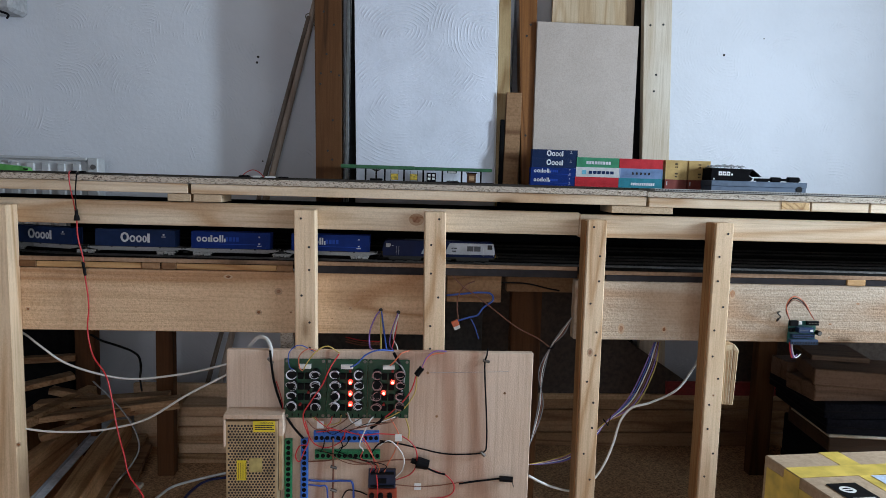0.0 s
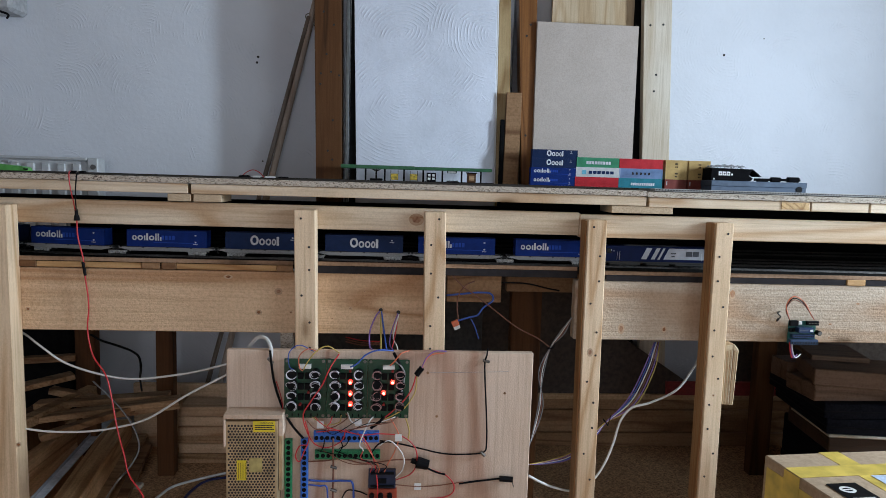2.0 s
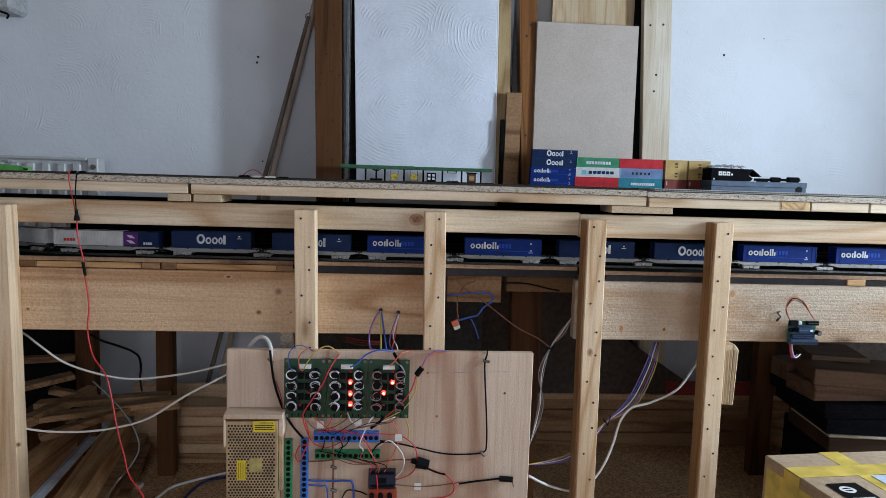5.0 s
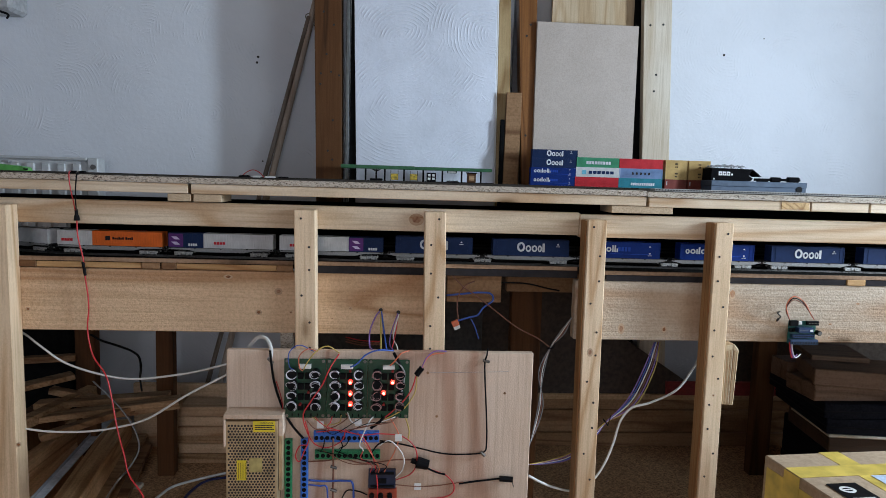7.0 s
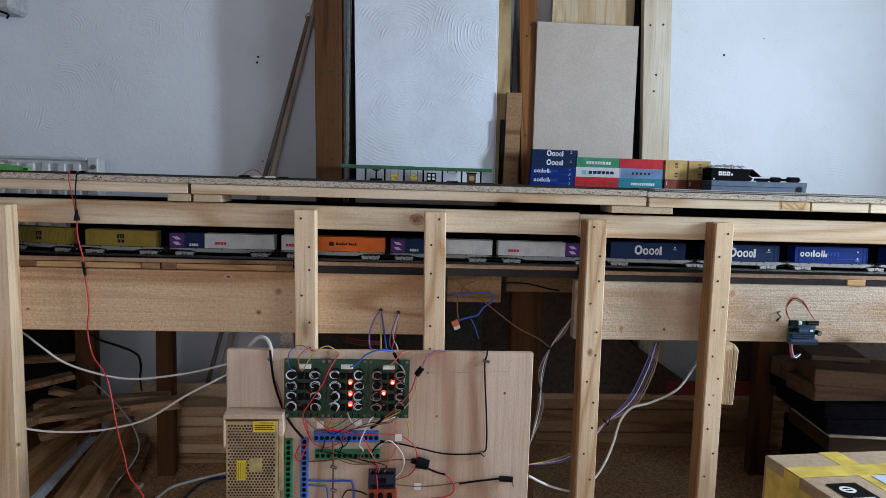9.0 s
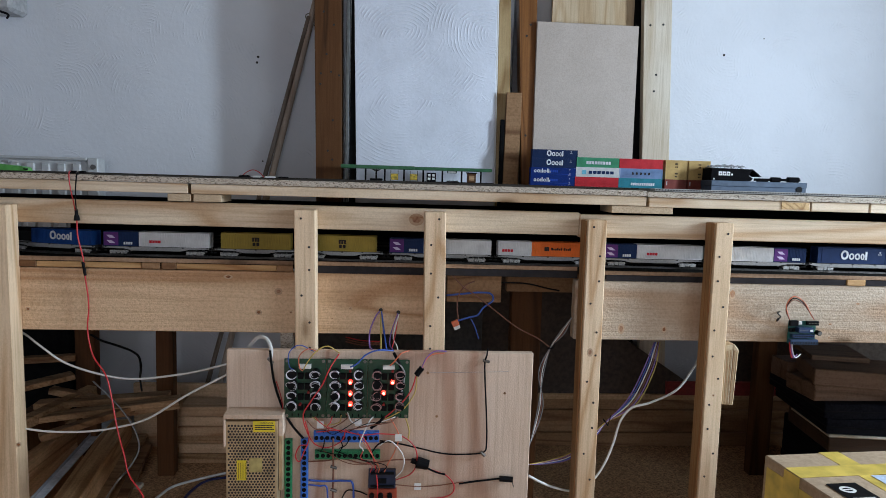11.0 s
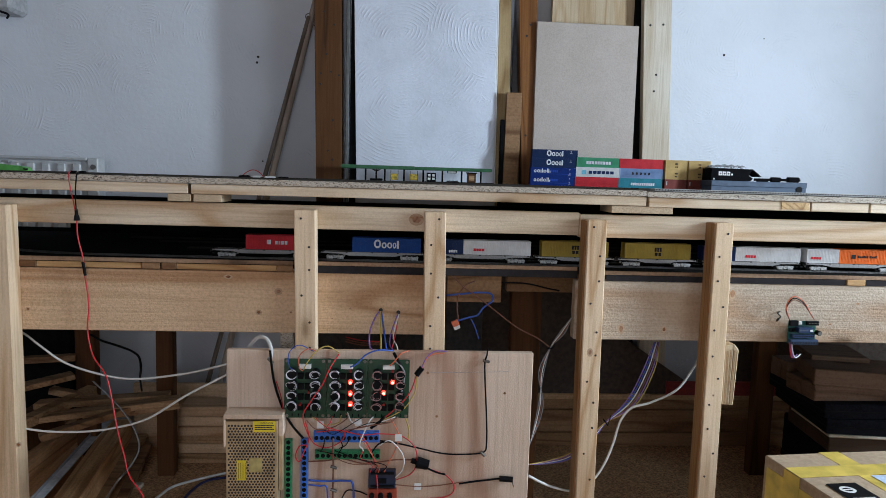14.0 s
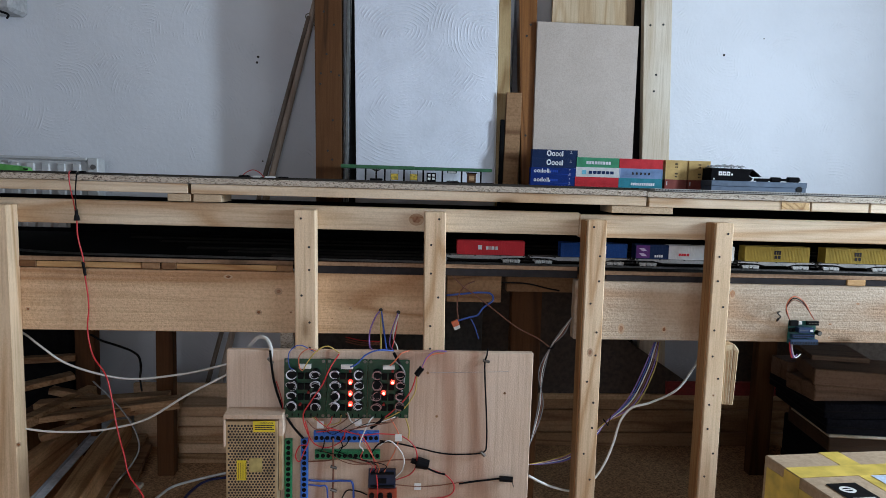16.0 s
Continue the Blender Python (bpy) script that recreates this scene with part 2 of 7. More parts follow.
def quad_board(corners, depth, bev=0.001, bm=None):
    """A board whose front face has these four corners (from lower left, anticlockwise) and whose back lies depth further in y."""
    tmp = bmesh.new()
    front = [tmp.verts.new(c) for c in corners]
    back = [tmp.verts.new((c[0], c[1] + depth, c[2])) for c in corners]
    tmp.faces.new(front)
    tmp.faces.new(back[::-1])
    for i in range(4):
        j = (i + 1) % 4
        tmp.faces.new((front[j], front[i], back[i], back[j]))
    bmesh.ops.recalc_face_normals(tmp, faces=tmp.faces[:])
    return put(bmesh.new() if bm is None else bm, tmp, bev)


def rod(a, b, r, n=10, bm=None, r2=None):
    a, b = Vector(a), Vector(b)
    tmp = bmesh.new()
    bmesh.ops.create_cone(tmp, cap_ends=True, segments=n, radius1=r, radius2=r if r2 is None else r2, depth=(b - a).length)
    m = Matrix.Translation((a + b) / 2) @ (b - a).to_track_quat("Z", "Y").to_matrix().to_4x4()
    return put(bmesh.new() if bm is None else bm, tmp, 0, m)


def bar(a, b, w, d, bev=0.0, bm=None):
    """A square-cut bar from a to b; w across, d in the third way."""
    a, b = Vector(a), Vector(b)
    tmp = bmesh.new()
    bmesh.ops.create_cube(tmp, size=1.0)
    tmp.transform(Matrix.Diagonal((w, d, (b - a).length, 1)))
    m = Matrix.Translation((a + b) / 2) @ (b - a).to_track_quat("Z", "Y").to_matrix().to_4x4()
    return put(bmesh.new() if bm is None else bm, tmp, bev, m)


def smooth_path(points, steps=6):
    p = [Vector(q) for q in points]
    p = [p[0] * 2 - p[1]] + p + [p[-1] * 2 - p[-2]]
    out = []
    for i in range(1, len(p) - 2):
        for k in range(steps):
            t = k / steps
            out.append(0.5 * (2 * p[i] + (p[i + 1] - p[i - 1]) * t + (2 * p[i - 1] - 5 * p[i] + 4 * p[i + 1] - p[i + 2]) * t * t
                              + (3 * p[i] - p[i - 1] - 3 * p[i + 1] + p[i + 2]) * t ** 3))
    return out + [p[-2]]


def tube(points, r, n=6, bm=None, steps=6):
    bm = bmesh.new() if bm is None else bm
    path = smooth_path(points, steps) if len(points) > 2 else [Vector(p) for p in points]
    rings = []
    side = Vector((0, 0, 1))
    for i, p in enumerate(path):
        way = (path[min(i + 1, len(path) - 1)] - path[max(i - 1, 0)]).normalized()
        side = side - way * side.dot(way)
        if side.length < 1e-4:
            side = Vector((1, 0.2, 0)) - way * way.dot(Vector((1, 0.2, 0)))
        side.normalize()
        other = way.cross(side)
        rings.append([bm.verts.new(p + (side * math.cos(a) + other * math.sin(a)) * r) for a in (2 * math.pi * k / n for k in range(n))])
    for ra, rb in zip(rings, rings[1:]):
        for k in range(n):
            f = bm.faces.new((ra[k], ra[(k + 1) % n], rb[(k + 1) % n], rb[k]))
            f.smooth = True
    bm.faces.new(rings[0][::-1])
    bm.faces.new(rings[-1])
    return bm


def mesh_of(name, bm, mat):
    mesh = bpy.data.meshes.new(name)
    bm.to_mesh(mesh)
    bm.free()
    for one in (mat if isinstance(mat, (list, tuple)) else [mat]):
        mesh.materials.append(one)
    return mesh


def part(name, bm, mat, parent=None, label="", at=None):
    """Links a bmesh as one mesh object, under a thing or a part where one is given."""
    ob = new(name, mesh_of(name, bm, mat))
    if parent is not None:
        ob.parent = parent
        ob.matrix_parent_inverse = Matrix.Identity(4)
    if at is not None:
        ob.matrix_basis = at
    if label:
        ob["label"] = label
    return ob


def thing(name, label, category, group="", at=(0, 0, 0)):
    ob = new(name)
    ob.empty_display_size = 0.05
    ob.location = at
    return tagged(ob, label, category, group)


def local(bm, at):
    bm.transform(Matrix.Translation(Vector(at) * -1))
    return bm


def setting(name, bm, mat, label, category):
    return tagged(part(name, bm, mat), label, category, kind="structure")


# ---- the room ----
setting("floor", box(WEST_X, EAST_X, SOUTH_Y, WALL_Y, -0.1, 0.0), FLOOR, "dark brown carpeted floor of the room", "floor")
setting("ceiling", box(WEST_X - 0.12, EAST_X + 0.12, SOUTH_Y - 0.12, WALL_Y + 0.12, CEIL_Z, CEIL_Z + 0.1), CEILING, "unseen ceiling, dark brown to cut bounced light", "ceiling")
setting("wall_north", box(WEST_X - 0.12, EAST_X + 0.12, WALL_Y, WALL_Y + 0.12, 0, CEIL_Z), WALL, "white wall with combed swirl plaster", "wall")
setting("wall_west", box(WEST_X - 0.12, WEST_X, SOUTH_Y, WALL_Y, 0, CEIL_Z), WALL, "white plastered side wall", "wall")


def holed(name, along, a0, a1, holes, at, thick):
    """A wall with window holes; along 'x' or 'y'."""
    bm = bmesh.new()
    strips = []
    for h0, h1, z0, z1 in holes:
        strips += [(a0, h0, 0, CEIL_Z), (h0, h1, 0, z0), (h0, h1, z1, CEIL_Z)]
        a0 = h1
    for p0, p1, q0, q1 in strips + [(a0, a1, 0, CEIL_Z)]:
        if along == "x":
            box(p0, p1, at, at + thick, q0, q1, 0, bm)
        else:
            box(at, at + thick, p0, p1, q0, q1, 0, bm)
    return setting(name, bm, WALL, "white plastered wall with a window opening", "wall")


holed("wall_east", "y", SOUTH_Y, WALL_Y, (WIN, WIN_B), EAST_X, 0.12)
holed("wall_south", "x", WEST_X - 0.12, EAST_X + 0.12, (WIN_S,), SOUTH_Y - 0.12, 0.12)
for name, along, hole, at in (("window_1", "y", WIN, EAST_X + 0.07), ("door_1", "x", WIN_S, SOUTH_Y - 0.11), ("window_2", "y", WIN_B, EAST_X + 0.07)):
    w = tagged(new(name), "unseen white glazed door added to carry the fill light" if along == "x" else "white painted casement window letting in daylight", "door" if along == "x" else "window", kind="structure")
    a0, a1, z0, z1 = hole
    for i, (p0, p1, q0, q1) in enumerate(((a0, a0 + 0.05, z0, z1), (a1 - 0.05, a1, z0, z1), (a0 + 0.05, a1 - 0.05, z0, z0 + 0.05), (a0 + 0.05, a1 - 0.05, z1 - 0.05, z1))):
        bm = box(p0, p1, at, at + 0.04, q0, q1, 0.003) if along == "x" else box(at, at + 0.04, p0, p1, q0, q1, 0.003)
        part("window_frame", bm, WHITE_PAINT, w)

ENDGRAIN = speckled("pale_end_grain", (0.42, 0.31, 0.2), (0.66, 0.52, 0.36), 420, 0.9, 5.0, 0.8)

# ---- the timber layout: lower shelf, front posts and rails, upper board ----
FRONT, RAIL_Y, TRACK_Y = 1.49, 1.535, 1.59
SHELF_Z, TOP_Z = 0.797, 0.987
layout = thing("model_railway_layout", "two-level softwood model railway baseboard on open timber legs", "layout", at=(0, 1.6, 0))


def fix(name, bm, mat, label="", parent=None):
    return part(name, local(bm, (0, 1.6, 0)), mat, parent or layout, label)


# front posts: top centre, foot centre, width, screws up the face
POSTS = (
    ((-0.8443, 1.49, 0.9188), (-0.8395, 1.49, 0.2717), 0.045),
    ((-0.1996, 1.49, 0.924), (-0.1944, 1.49, 0.6106), 0.046),
    ((0.0856, 1.49, 0.9265), (0.0907, 1.49, 0.6141), 0.047),
    ((0.4496, 1.49, 0.9183), (0.4538, 1.49, 0.2676), 0.044),
    ((0.7447, 1.49, 0.9194), (0.7465, 1.49, 0.2666), 0.042),
)
post_boxes = []
for i, (top, low, width) in enumerate(POSTS):
    lean = (top[0] - low[0]) / (top[2] - low[2])
    foot = (top[0] - lean * top[2], 0.0)
    hw = width / 2
    bm = prism([(foot[0] - hw, 0.0), (foot[0] + hw, 0.0), (top[0] + hw, top[2]), (top[0] - hw, top[2])], FRONT, RAIL_Y - 0.001, 0.0018)
    post = fix("post", bm, PINE_Z, "planed softwood post with screw holes")
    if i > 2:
        # Added strip: the shade on the post's left side, put into darker brown.
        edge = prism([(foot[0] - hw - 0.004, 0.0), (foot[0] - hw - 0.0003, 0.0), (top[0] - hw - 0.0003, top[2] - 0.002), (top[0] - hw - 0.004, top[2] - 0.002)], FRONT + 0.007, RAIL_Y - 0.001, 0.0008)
        fix("edge_strip", edge, SHADED_SIDE_Z, "added brown strip for the post's shaded side")
    for k in range(14):
        z = top[2] - 0.02 - k * 0.058 + random.uniform(-0.006, 0.006)
        if z < 0.05 or i == 0:
            continue
        x = foot[0] + (top[0] - foot[0]) * z / top[2] + (0.009 if k % 3 else -0.008) * (1 if i % 2 else -1)
        sc = rod((x, FRONT - 0.0008, z), (x, FRONT + 0.004, z), 0.0026, 8)
        s = part("screw", local(sc, (0, 1.6, 0)), HOLE, post)

# the top rail and the two deep beams behind the posts
R0, R1 = -1.35, 1.42
RAIL_TOP, RAIL_LOW = 0.9321, 0.8797
fix("top_rail", box(R0, 0.4202, RAIL_Y, RAIL_Y + 0.022, RAIL_LOW, RAIL_TOP, 0.0015), PINE_X)
fix("top_rail", box(0.421, 2.1, RAIL_Y, RAIL_Y + 0.022, RAIL_LOW - 0.004, RAIL_TOP - 0.0035, 0.0015), PINE_X)
BEAM_TOP, BEAM_LOW = 0.7805, 0.641
fix("deep_beam", box(R0, 0.0972, RAIL_Y, RAIL_Y + 0.03, BEAM_LOW, BEAM_TOP, 0.0015), SAWN_X, "rough sawn spruce beam")
fix("deep_beam", box(0.4189, 2.1, RAIL_Y, RAIL_Y + 0.03, 0.6355, BEAM_TOP - 0.0055, 0.0015), SAWN_PALE, "rough sawn spruce beam")

# lower shelf with its lip, packing strips and spacer blocks
SHELF_BACK = 2.3
LIP_L, LIP_M, LIP_R = 0.806, 0.8065, 0.7985         # top of the lip, left, middle and right
fix("shelf", box(R0, R1, RAIL_Y + 0.004, SHELF_BACK, SHELF_Z - 0.009, SHELF_Z, 0.001), [BALLAST], "dark painted plywood shelf carrying the tracks")
# Reaches out of view to the east, closing a gap that let light in.
fix("shelf", box(R1 + 0.0005, 2.12, RAIL_Y + 0.034, SHELF_BACK, SHELF_Z - 0.009, SHELF_Z, 0.001), [BALLAST], "dark painted plywood shelf carrying the tracks")
LIPWOOD = timber("grey_brown_ply_lip", 0, (0.36, 0.235, 0.155), (0.14, 0.08, 0.045), fuzzy=0.7, fuzz_scale=120.0)
PACK = timber("amber_packing_pine", 0, (0.55, 0.34, 0.16), (0.3, 0.14, 0.05))
for x0, x1, z1 in ((R0, -0.2293, LIP_L), (-0.1777, 0.42, LIP_M), (0.4839, R1, LIP_R)):
    fix("shelf_lip", box(x0, x1, RAIL_Y - 0.004, RAIL_Y + 0.0035, z1 - 0.0088, z1, 0.0006), LIPWOOD)
for x0, x1 in ((-0.7854, -0.5618), (-0.4858, -0.2661)):
    fix("packing_strip", box(x0, x1, RAIL_Y + 0.001, RAIL_Y + 0.03, BEAM_TOP + 0.0022, SHELF_Z - 0.0095, 0.0007), PACK, "amber pine packing strip")
    fix("packing_strip", box(x0, x1, RAIL_Y - 0.003, RAIL_Y + 0.0005, BEAM_TOP + 0.0025, LIP_L - 0.0105, 0.0007), PACK, "amber pine packing strip")
for x0, x1 in ((-0.8272, -0.7866), (-0.5605, -0.5214), (-0.5177, -0.487), (-0.2649, -0.2297)):
    fix("spacer_block", box(x0, x1, RAIL_Y - 0.005, RAIL_Y + 0.0005, BEAM_TOP + 0.002, LIP_L - 0.0095, 0.001), BROWN_X)
for x0, x1, z1 in ((-0.1804, 0.4215, LIP_M), (0.4894, 1.072, LIP_R), (1.121, R1, LIP_R)):
    fix("felt_strip", box(x0, x1, RAIL_Y - 0.003, RAIL_Y + 0.0005, BEAM_TOP - (0.005 if z1 == LIP_R else 0), z1 - 0.0096, 0.0007), GREYTAPE, "dark grey strip under the shelf edge")
fix("spacer_block", box(1.074, 1.12, RAIL_Y - 0.005, RAIL_Y + 0.0005, BEAM_TOP - 0.005, LIP_R - 0.0095, 0.001), PACK)
fix("cross_piece", box(0.1241, 0.255, 1.6, 1.625, 0.7076, SHELF_Z - 0.0105, 0.001), BROWN_X)
fix("cross_piece", box(0.2936, 0.5099, 1.75, 1.775, 0.7102, SHELF_Z - 0.0105, 0.001), BROWN_X)

BOARD_TOP = matt(speckled("dark_board_surface", (0.03, 0.025, 0.02), (0.07, 0.058, 0.046), 200, 0.95))
# upper board: chipboard in three sheets, fascia, blocks on the rail
BOARD_BACK, LEFT_BACK = 2.43, 2.22
J1, J2 = -0.4478, 0.5633
# The last sheet runs on out of view to block light from above.
for k, (x0, x1) in enumerate(((R0, J1 - 0.0006), (J1 + 0.0006, J2 - 0.0006), (J2 + 0.0006, 2.35))):
    z = TOP_Z - (0.0 if k < 2 else 0.002)
    back = LEFT_BACK if k == 0 else BOARD_BACK
    ob = fix("board", box(x0, x1, 1.5, back, z - 0.0125, z, 0.0006), CHIP_EDGE, "chipboard top sheet")
    fix("board_top", box(x0 + 0.001, x1 - 0.001, 1.503, back, z + 0.0002, z + 0.0012), BOARD_TOP)
FAS = ((R0, -0.4518), (-0.4446, 0.5637), (0.5703, 0.9501), (0.9542, 1.092), (1.097, 2.35))
for k, (x0, x1) in enumerate(FAS):
    z1 = TOP_Z - 0.0135 - (0.002 if k > 1 else 0)
    fix("fascia", box(x0, x1, 1.505, 1.54, z1 - 0.0212, z1, 0.001), PINE_X, "planed softwood fascia")
FAS_LOW = TOP_Z - 0.0347
for x0, x1 in ((-0.4955, -0.4464), (-0.4404, -0.3814), (0.4858, 0.6278)):
    fix("packing_block", box(x0, x1, 1.508, 1.6, RAIL_TOP + 0.003, FAS_LOW - 0.001, 0.0008), ENDGRAIN, "pale end-grain packing block")
# cross-bearers under the upper board rest on posts at the back
for x in (-1.0, -0.35, 0.3, 0.95, 1.4):
    fix("bearer", box(x - 0.02, x + 0.02, 1.61, (LEFT_BACK if x < -0.5 else BOARD_BACK) - 0.02, FAS_LOW + 0.004, TOP_Z - 0.0135), OLD_Y)
# black back panel of the lower level and black upper back rail
fix("back_rail", box(R0, 2.12, 2.2, 2.22, 0.8588, 0.9155), BLACK)
fix("back_panel", box(R0, 2.12, 2.24, 2.25, SHELF_Z, 0.8095), BLACK)
fix("back_panel", box(-1.033, 2.12, 2.226, 2.235, 0.8095, 0.8312 + 0.03), BLACK)
fix("back_rail", box(0.3294, 2.12, 2.175, 2.197, 0.9, 0.955), BLACK)
# back legs
for x0, x1 in ((-1.018, -0.9567), (-0.7656, -0.7121), (0.3443, 0.4337), (1.25, 1.316)):
    yb = 1.95 if x0 > 0 and x0 < 0.4 else 2.2
    fix("back_leg", box(x0, x1, yb, yb + 0.04, 0.0, SHELF_Z - 0.01, 0.0015), BROWN_Z)

# ---- things standing behind the board against the wall ----
def sheet(name, corners, depth, mat, label, category, bev=0.0015, edge=None):
    """A sheet or timber standing on the floor behind the board: its face's corners from lower left, anticlockwise."""
    lo = corners[0]
    ob = thing(name, label, category, at=(lo[0], lo[1], 0))
    bm = quad_board(corners, depth, bev)
    part(edge or "face", local(bm, (lo[0], lo[1], 0)), mat, ob)
    return ob


def upright(name, xl, xr, y, z1, depth, mat, label, category, tilt=0.0, z0=0.0, **kw):
    """xl and xr at the height of the board; tilt: metres of x per metre of z."""
    f = lambda x, z: (x + tilt * (z - 0.99), y, z)
    return sheet(name, [f(xl, z0), f(xr, z0), f(xr, z1), f(xl, z1)], depth, mat, label, category, **kw)


UP = 1.85
brown = sheet("timber_post", [(-0.2718, 2.47, 0.0), (-0.1873, 2.47, 0.0), (-0.2107, 2.47, 1.67), (-0.3044, 2.47, 1.666)], 0.10, BROWN_Z, "thick dark brown stained timber standing against the wall", "timber")
for c in ((-0.2702, 2.47, 1.57), (-0.2343, 2.47, 1.527), (-0.2587, 2.47, 1.425), (-0.2777, 2.47, 1.358), (-0.2422, 2.47, 1.365), (-0.2142, 2.47, 1.353), (-0.2792, 2.47, 1.321), (-0.2341, 2.47, 1.196), (-0.2343, 2.47, 1.057), (-0.2507, 2.47, 1.088)):
    part("nail_hole", local(rod((c[0], 2.469, c[2]), (c[0], 2.474, c[2]), 0.004, 8), (-0.2718, 2.47, 0)), HOLE, brown)
upright("metal_strip", -0.1914, -0.1792, 2.5, UP, 0.03, plain("dull_grey_metal", (0.16, 0.17, 0.17), 0.5, 0.6), "dull grey metal strip standing on edge", "strip", -0.003)
# Black strip added to give the dark gap right of the brown post.
upright("dark_board", -0.1761, -0.1548, 2.51, UP, 0.05, BLACK, "black strip put in the shaded gap beside the metal strip", "board", 0.0)
def leaning(name, xl, tl, xr, tr, y, z1, depth, mat, label, category):
    """Like upright(), with a lean of its own for each edge."""
    f = lambda x, t, z: (x + t * (z - 0.99), y, z)
    return sheet(name, [f(xl, tl, 0.0), f(xr, tr, 0.0), f(xr, tr, z1), f(xl, tl, z1)], depth, mat, label, category)


AGED_Z = timber("aged_yellow_pine", 2, (0.5, 0.37, 0.2), (0.26, 0.15, 0.06), 0.6)
plaster = leaning("plaster_panel", -0.1499, -0.0267, 0.3545, -0.0147, 2.5, UP, 0.03, PANEL_WHITE, "white plasterboard offcut with combed swirl plaster", "panel")
leaning("timber_post", 0.3625, -0.0147, 0.4131, -0.0278, 2.505, UP, 0.05, AGED_Z, "aged yellow pine timber standing against the wall", "timber")
upright("metal_strip", 0.4208, 0.4507, 2.57, UP, 0.02, plain("grey_sheet", (0.12, 0.125, 0.14), 0.5), "dark grey strip standing against the wall", "strip")
varnish = leaning("timber_post", 0.4571, -0.0539, 0.5028, -0.0234, 2.49, UP, 0.06, timber("varnished_pine", 2, (0.26, 0.11, 0.035), (0.1, 0.035, 0.01), 0.4), "varnished orange-brown pine timber standing upright", "timber")
upright("batten", 0.3842, 0.4396, 2.468, 1.317, 0.02, BROWN_X, "short brown wooden offcut standing upright", "batten", 0.008)
upright("batten", 0.3693, 0.3837, 2.47, 1.22, 0.02, BLACK, "short black batten standing upright", "batten")
upright("plywood_sheet", 0.5537, 0.8794, 2.55, UP, 0.012, PLY_PALE, "pale plywood sheet standing against the wall", "sheet", 0.004)
# Black strip added for the shaded gap between chipboard and plank.
upright("dark_board", 0.866, 0.9289, 2.535, UP, 0.03, BLACK, "black strip put in the shaded gap beside the pale plank", "board")
sheet("chipboard_sheet", [(0.4976, 2.475, 0.0), (0.8711, 2.475, 0.0), (0.861, 2.475, 1.571), (0.4878, 2.475, 1.572)], 0.015, CHIP_FACE, "grey-brown chipboard offcut leaning on edge", "sheet")
pale_plank = leaning("plank", 0.9145, -0.0464, 1.0184, -0.0437, 2.5, UP, 0.03, PALE_Z, "pale planed plank standing upright by the wall", "plank")

base_x = -0.1499 + 0.0267 * 0.99
edge = [(0.3549 - 0.0147 * (z - 0.99) - base_x, 0.0015, z) for z in (0.0, UP)] + [(0.3612 - 0.0147 * (z - 0.99) - base_x, 0.0015, z) for z in (0.0, UP)]
part("taped_edge", quad_board([edge[0], edge[2], edge[3], edge[1]], 0.026, 0.001), WHITE_PAINT, plaster, "smooth white edge")

# knots in the timber faces, slightly proud
KNOT = timber("dark_knot", 1, (0.3, 0.13, 0.055), (0.1, 0.04, 0.02), 0.6, 9, False)
KNOT_RIM = timber("knot_rim", 0, (0.58, 0.42, 0.29), (0.4, 0.2, 0.1), 0.7, 6, False)
KNOT_RED = timber("reddish_knot", 1, (0.42, 0.24, 0.15), (0.28, 0.12, 0.07), 0.6, 9, False)


def knot(c, rx, rz, mat, y):
    halo = rod((0, -0.0002, 0), (0, 0.002, 0), 1.0, 16)
    for v in halo.verts:
        v.co.x, v.co.z = v.co.x * rx, v.co.z * rz
    halo.transform(Matrix.Translation((c[0], y, c[2])))
    fix("knot_ring", halo, KNOT_RIM)
    rx, rz = rx * 0.55, rz * 0.55
    bm = rod((0, -0.0004, 0), (0, 0.002, 0), 1.0, 14)
    for v in bm.verts:
        f = 1 + 0.18 * noise.noise(Vector((v.co.x * 2 + c[0] * 50, v.co.z * 2, c[2] * 50)))
        v.co.x, v.co.z = v.co.x * rx * f, v.co.z * rz * f
    bm.transform(Matrix.Translation((c[0], y, c[2])))
    fix("knot", bm, mat)


for c, rx, rz, m_ in (((-0.2621, 1.535, 0.7363), 0.009, 0.008, KNOT_RED), ((-0.306, 1.535, 0.6877), 0.007, 0.006, KNOT), ((-0.8076, 1.535, 0.6871), 0.005, 0.004, KNOT), ((-0.3735, 1.535, 0.7677), 0.01, 0.005, KNOT), ((-0.2341, 1.535, 0.6888), 0.003, 0.003, KNOT),
                     ((0.5324, 1.535, 0.6621), 0.008, 0.013, KNOT_RED), ((0.636, 1.535, 0.6622), 0.0065, 0.008, KNOT), ((0.7965, 1.535, 0.7476), 0.007, 0.011, KNOT_RED),
                     ((1.109, 1.535, 0.7312), 0.005, 0.002, KNOT), ((1.044, 1.535, 0.6806), 0.004, 0.002, KNOT), ((1.044, 1.535, 0.6474), 0.003, 0.005, KNOT), ((-0.1005, 1.535, 0.7002), 0.004, 0.003, KNOT_RED), ((-0.0691, 1.535, 0.7399), 0.0016, 0.0016, KNOT), ((-0.1411, 1.535, 0.6759), 0.0016, 0.0016, KNOT), ((0.0451, 1.5350, 0.9065), 0.017, 0.014, KNOT_RED)):
    knot(c, rx, rz, m_, RAIL_Y)
for c, rx, rz, m_ in (((0.4475, 1.49, 0.6158), 0.007, 0.01, KNOT_RED), ((-0.8138, 1.49, 0.3945), 0.005, 0.005, KNOT), ((0.7449, 1.49, 0.5172), 0.003, 0.003, KNOT)):
    knot(c, rx, rz, m_, FRONT)

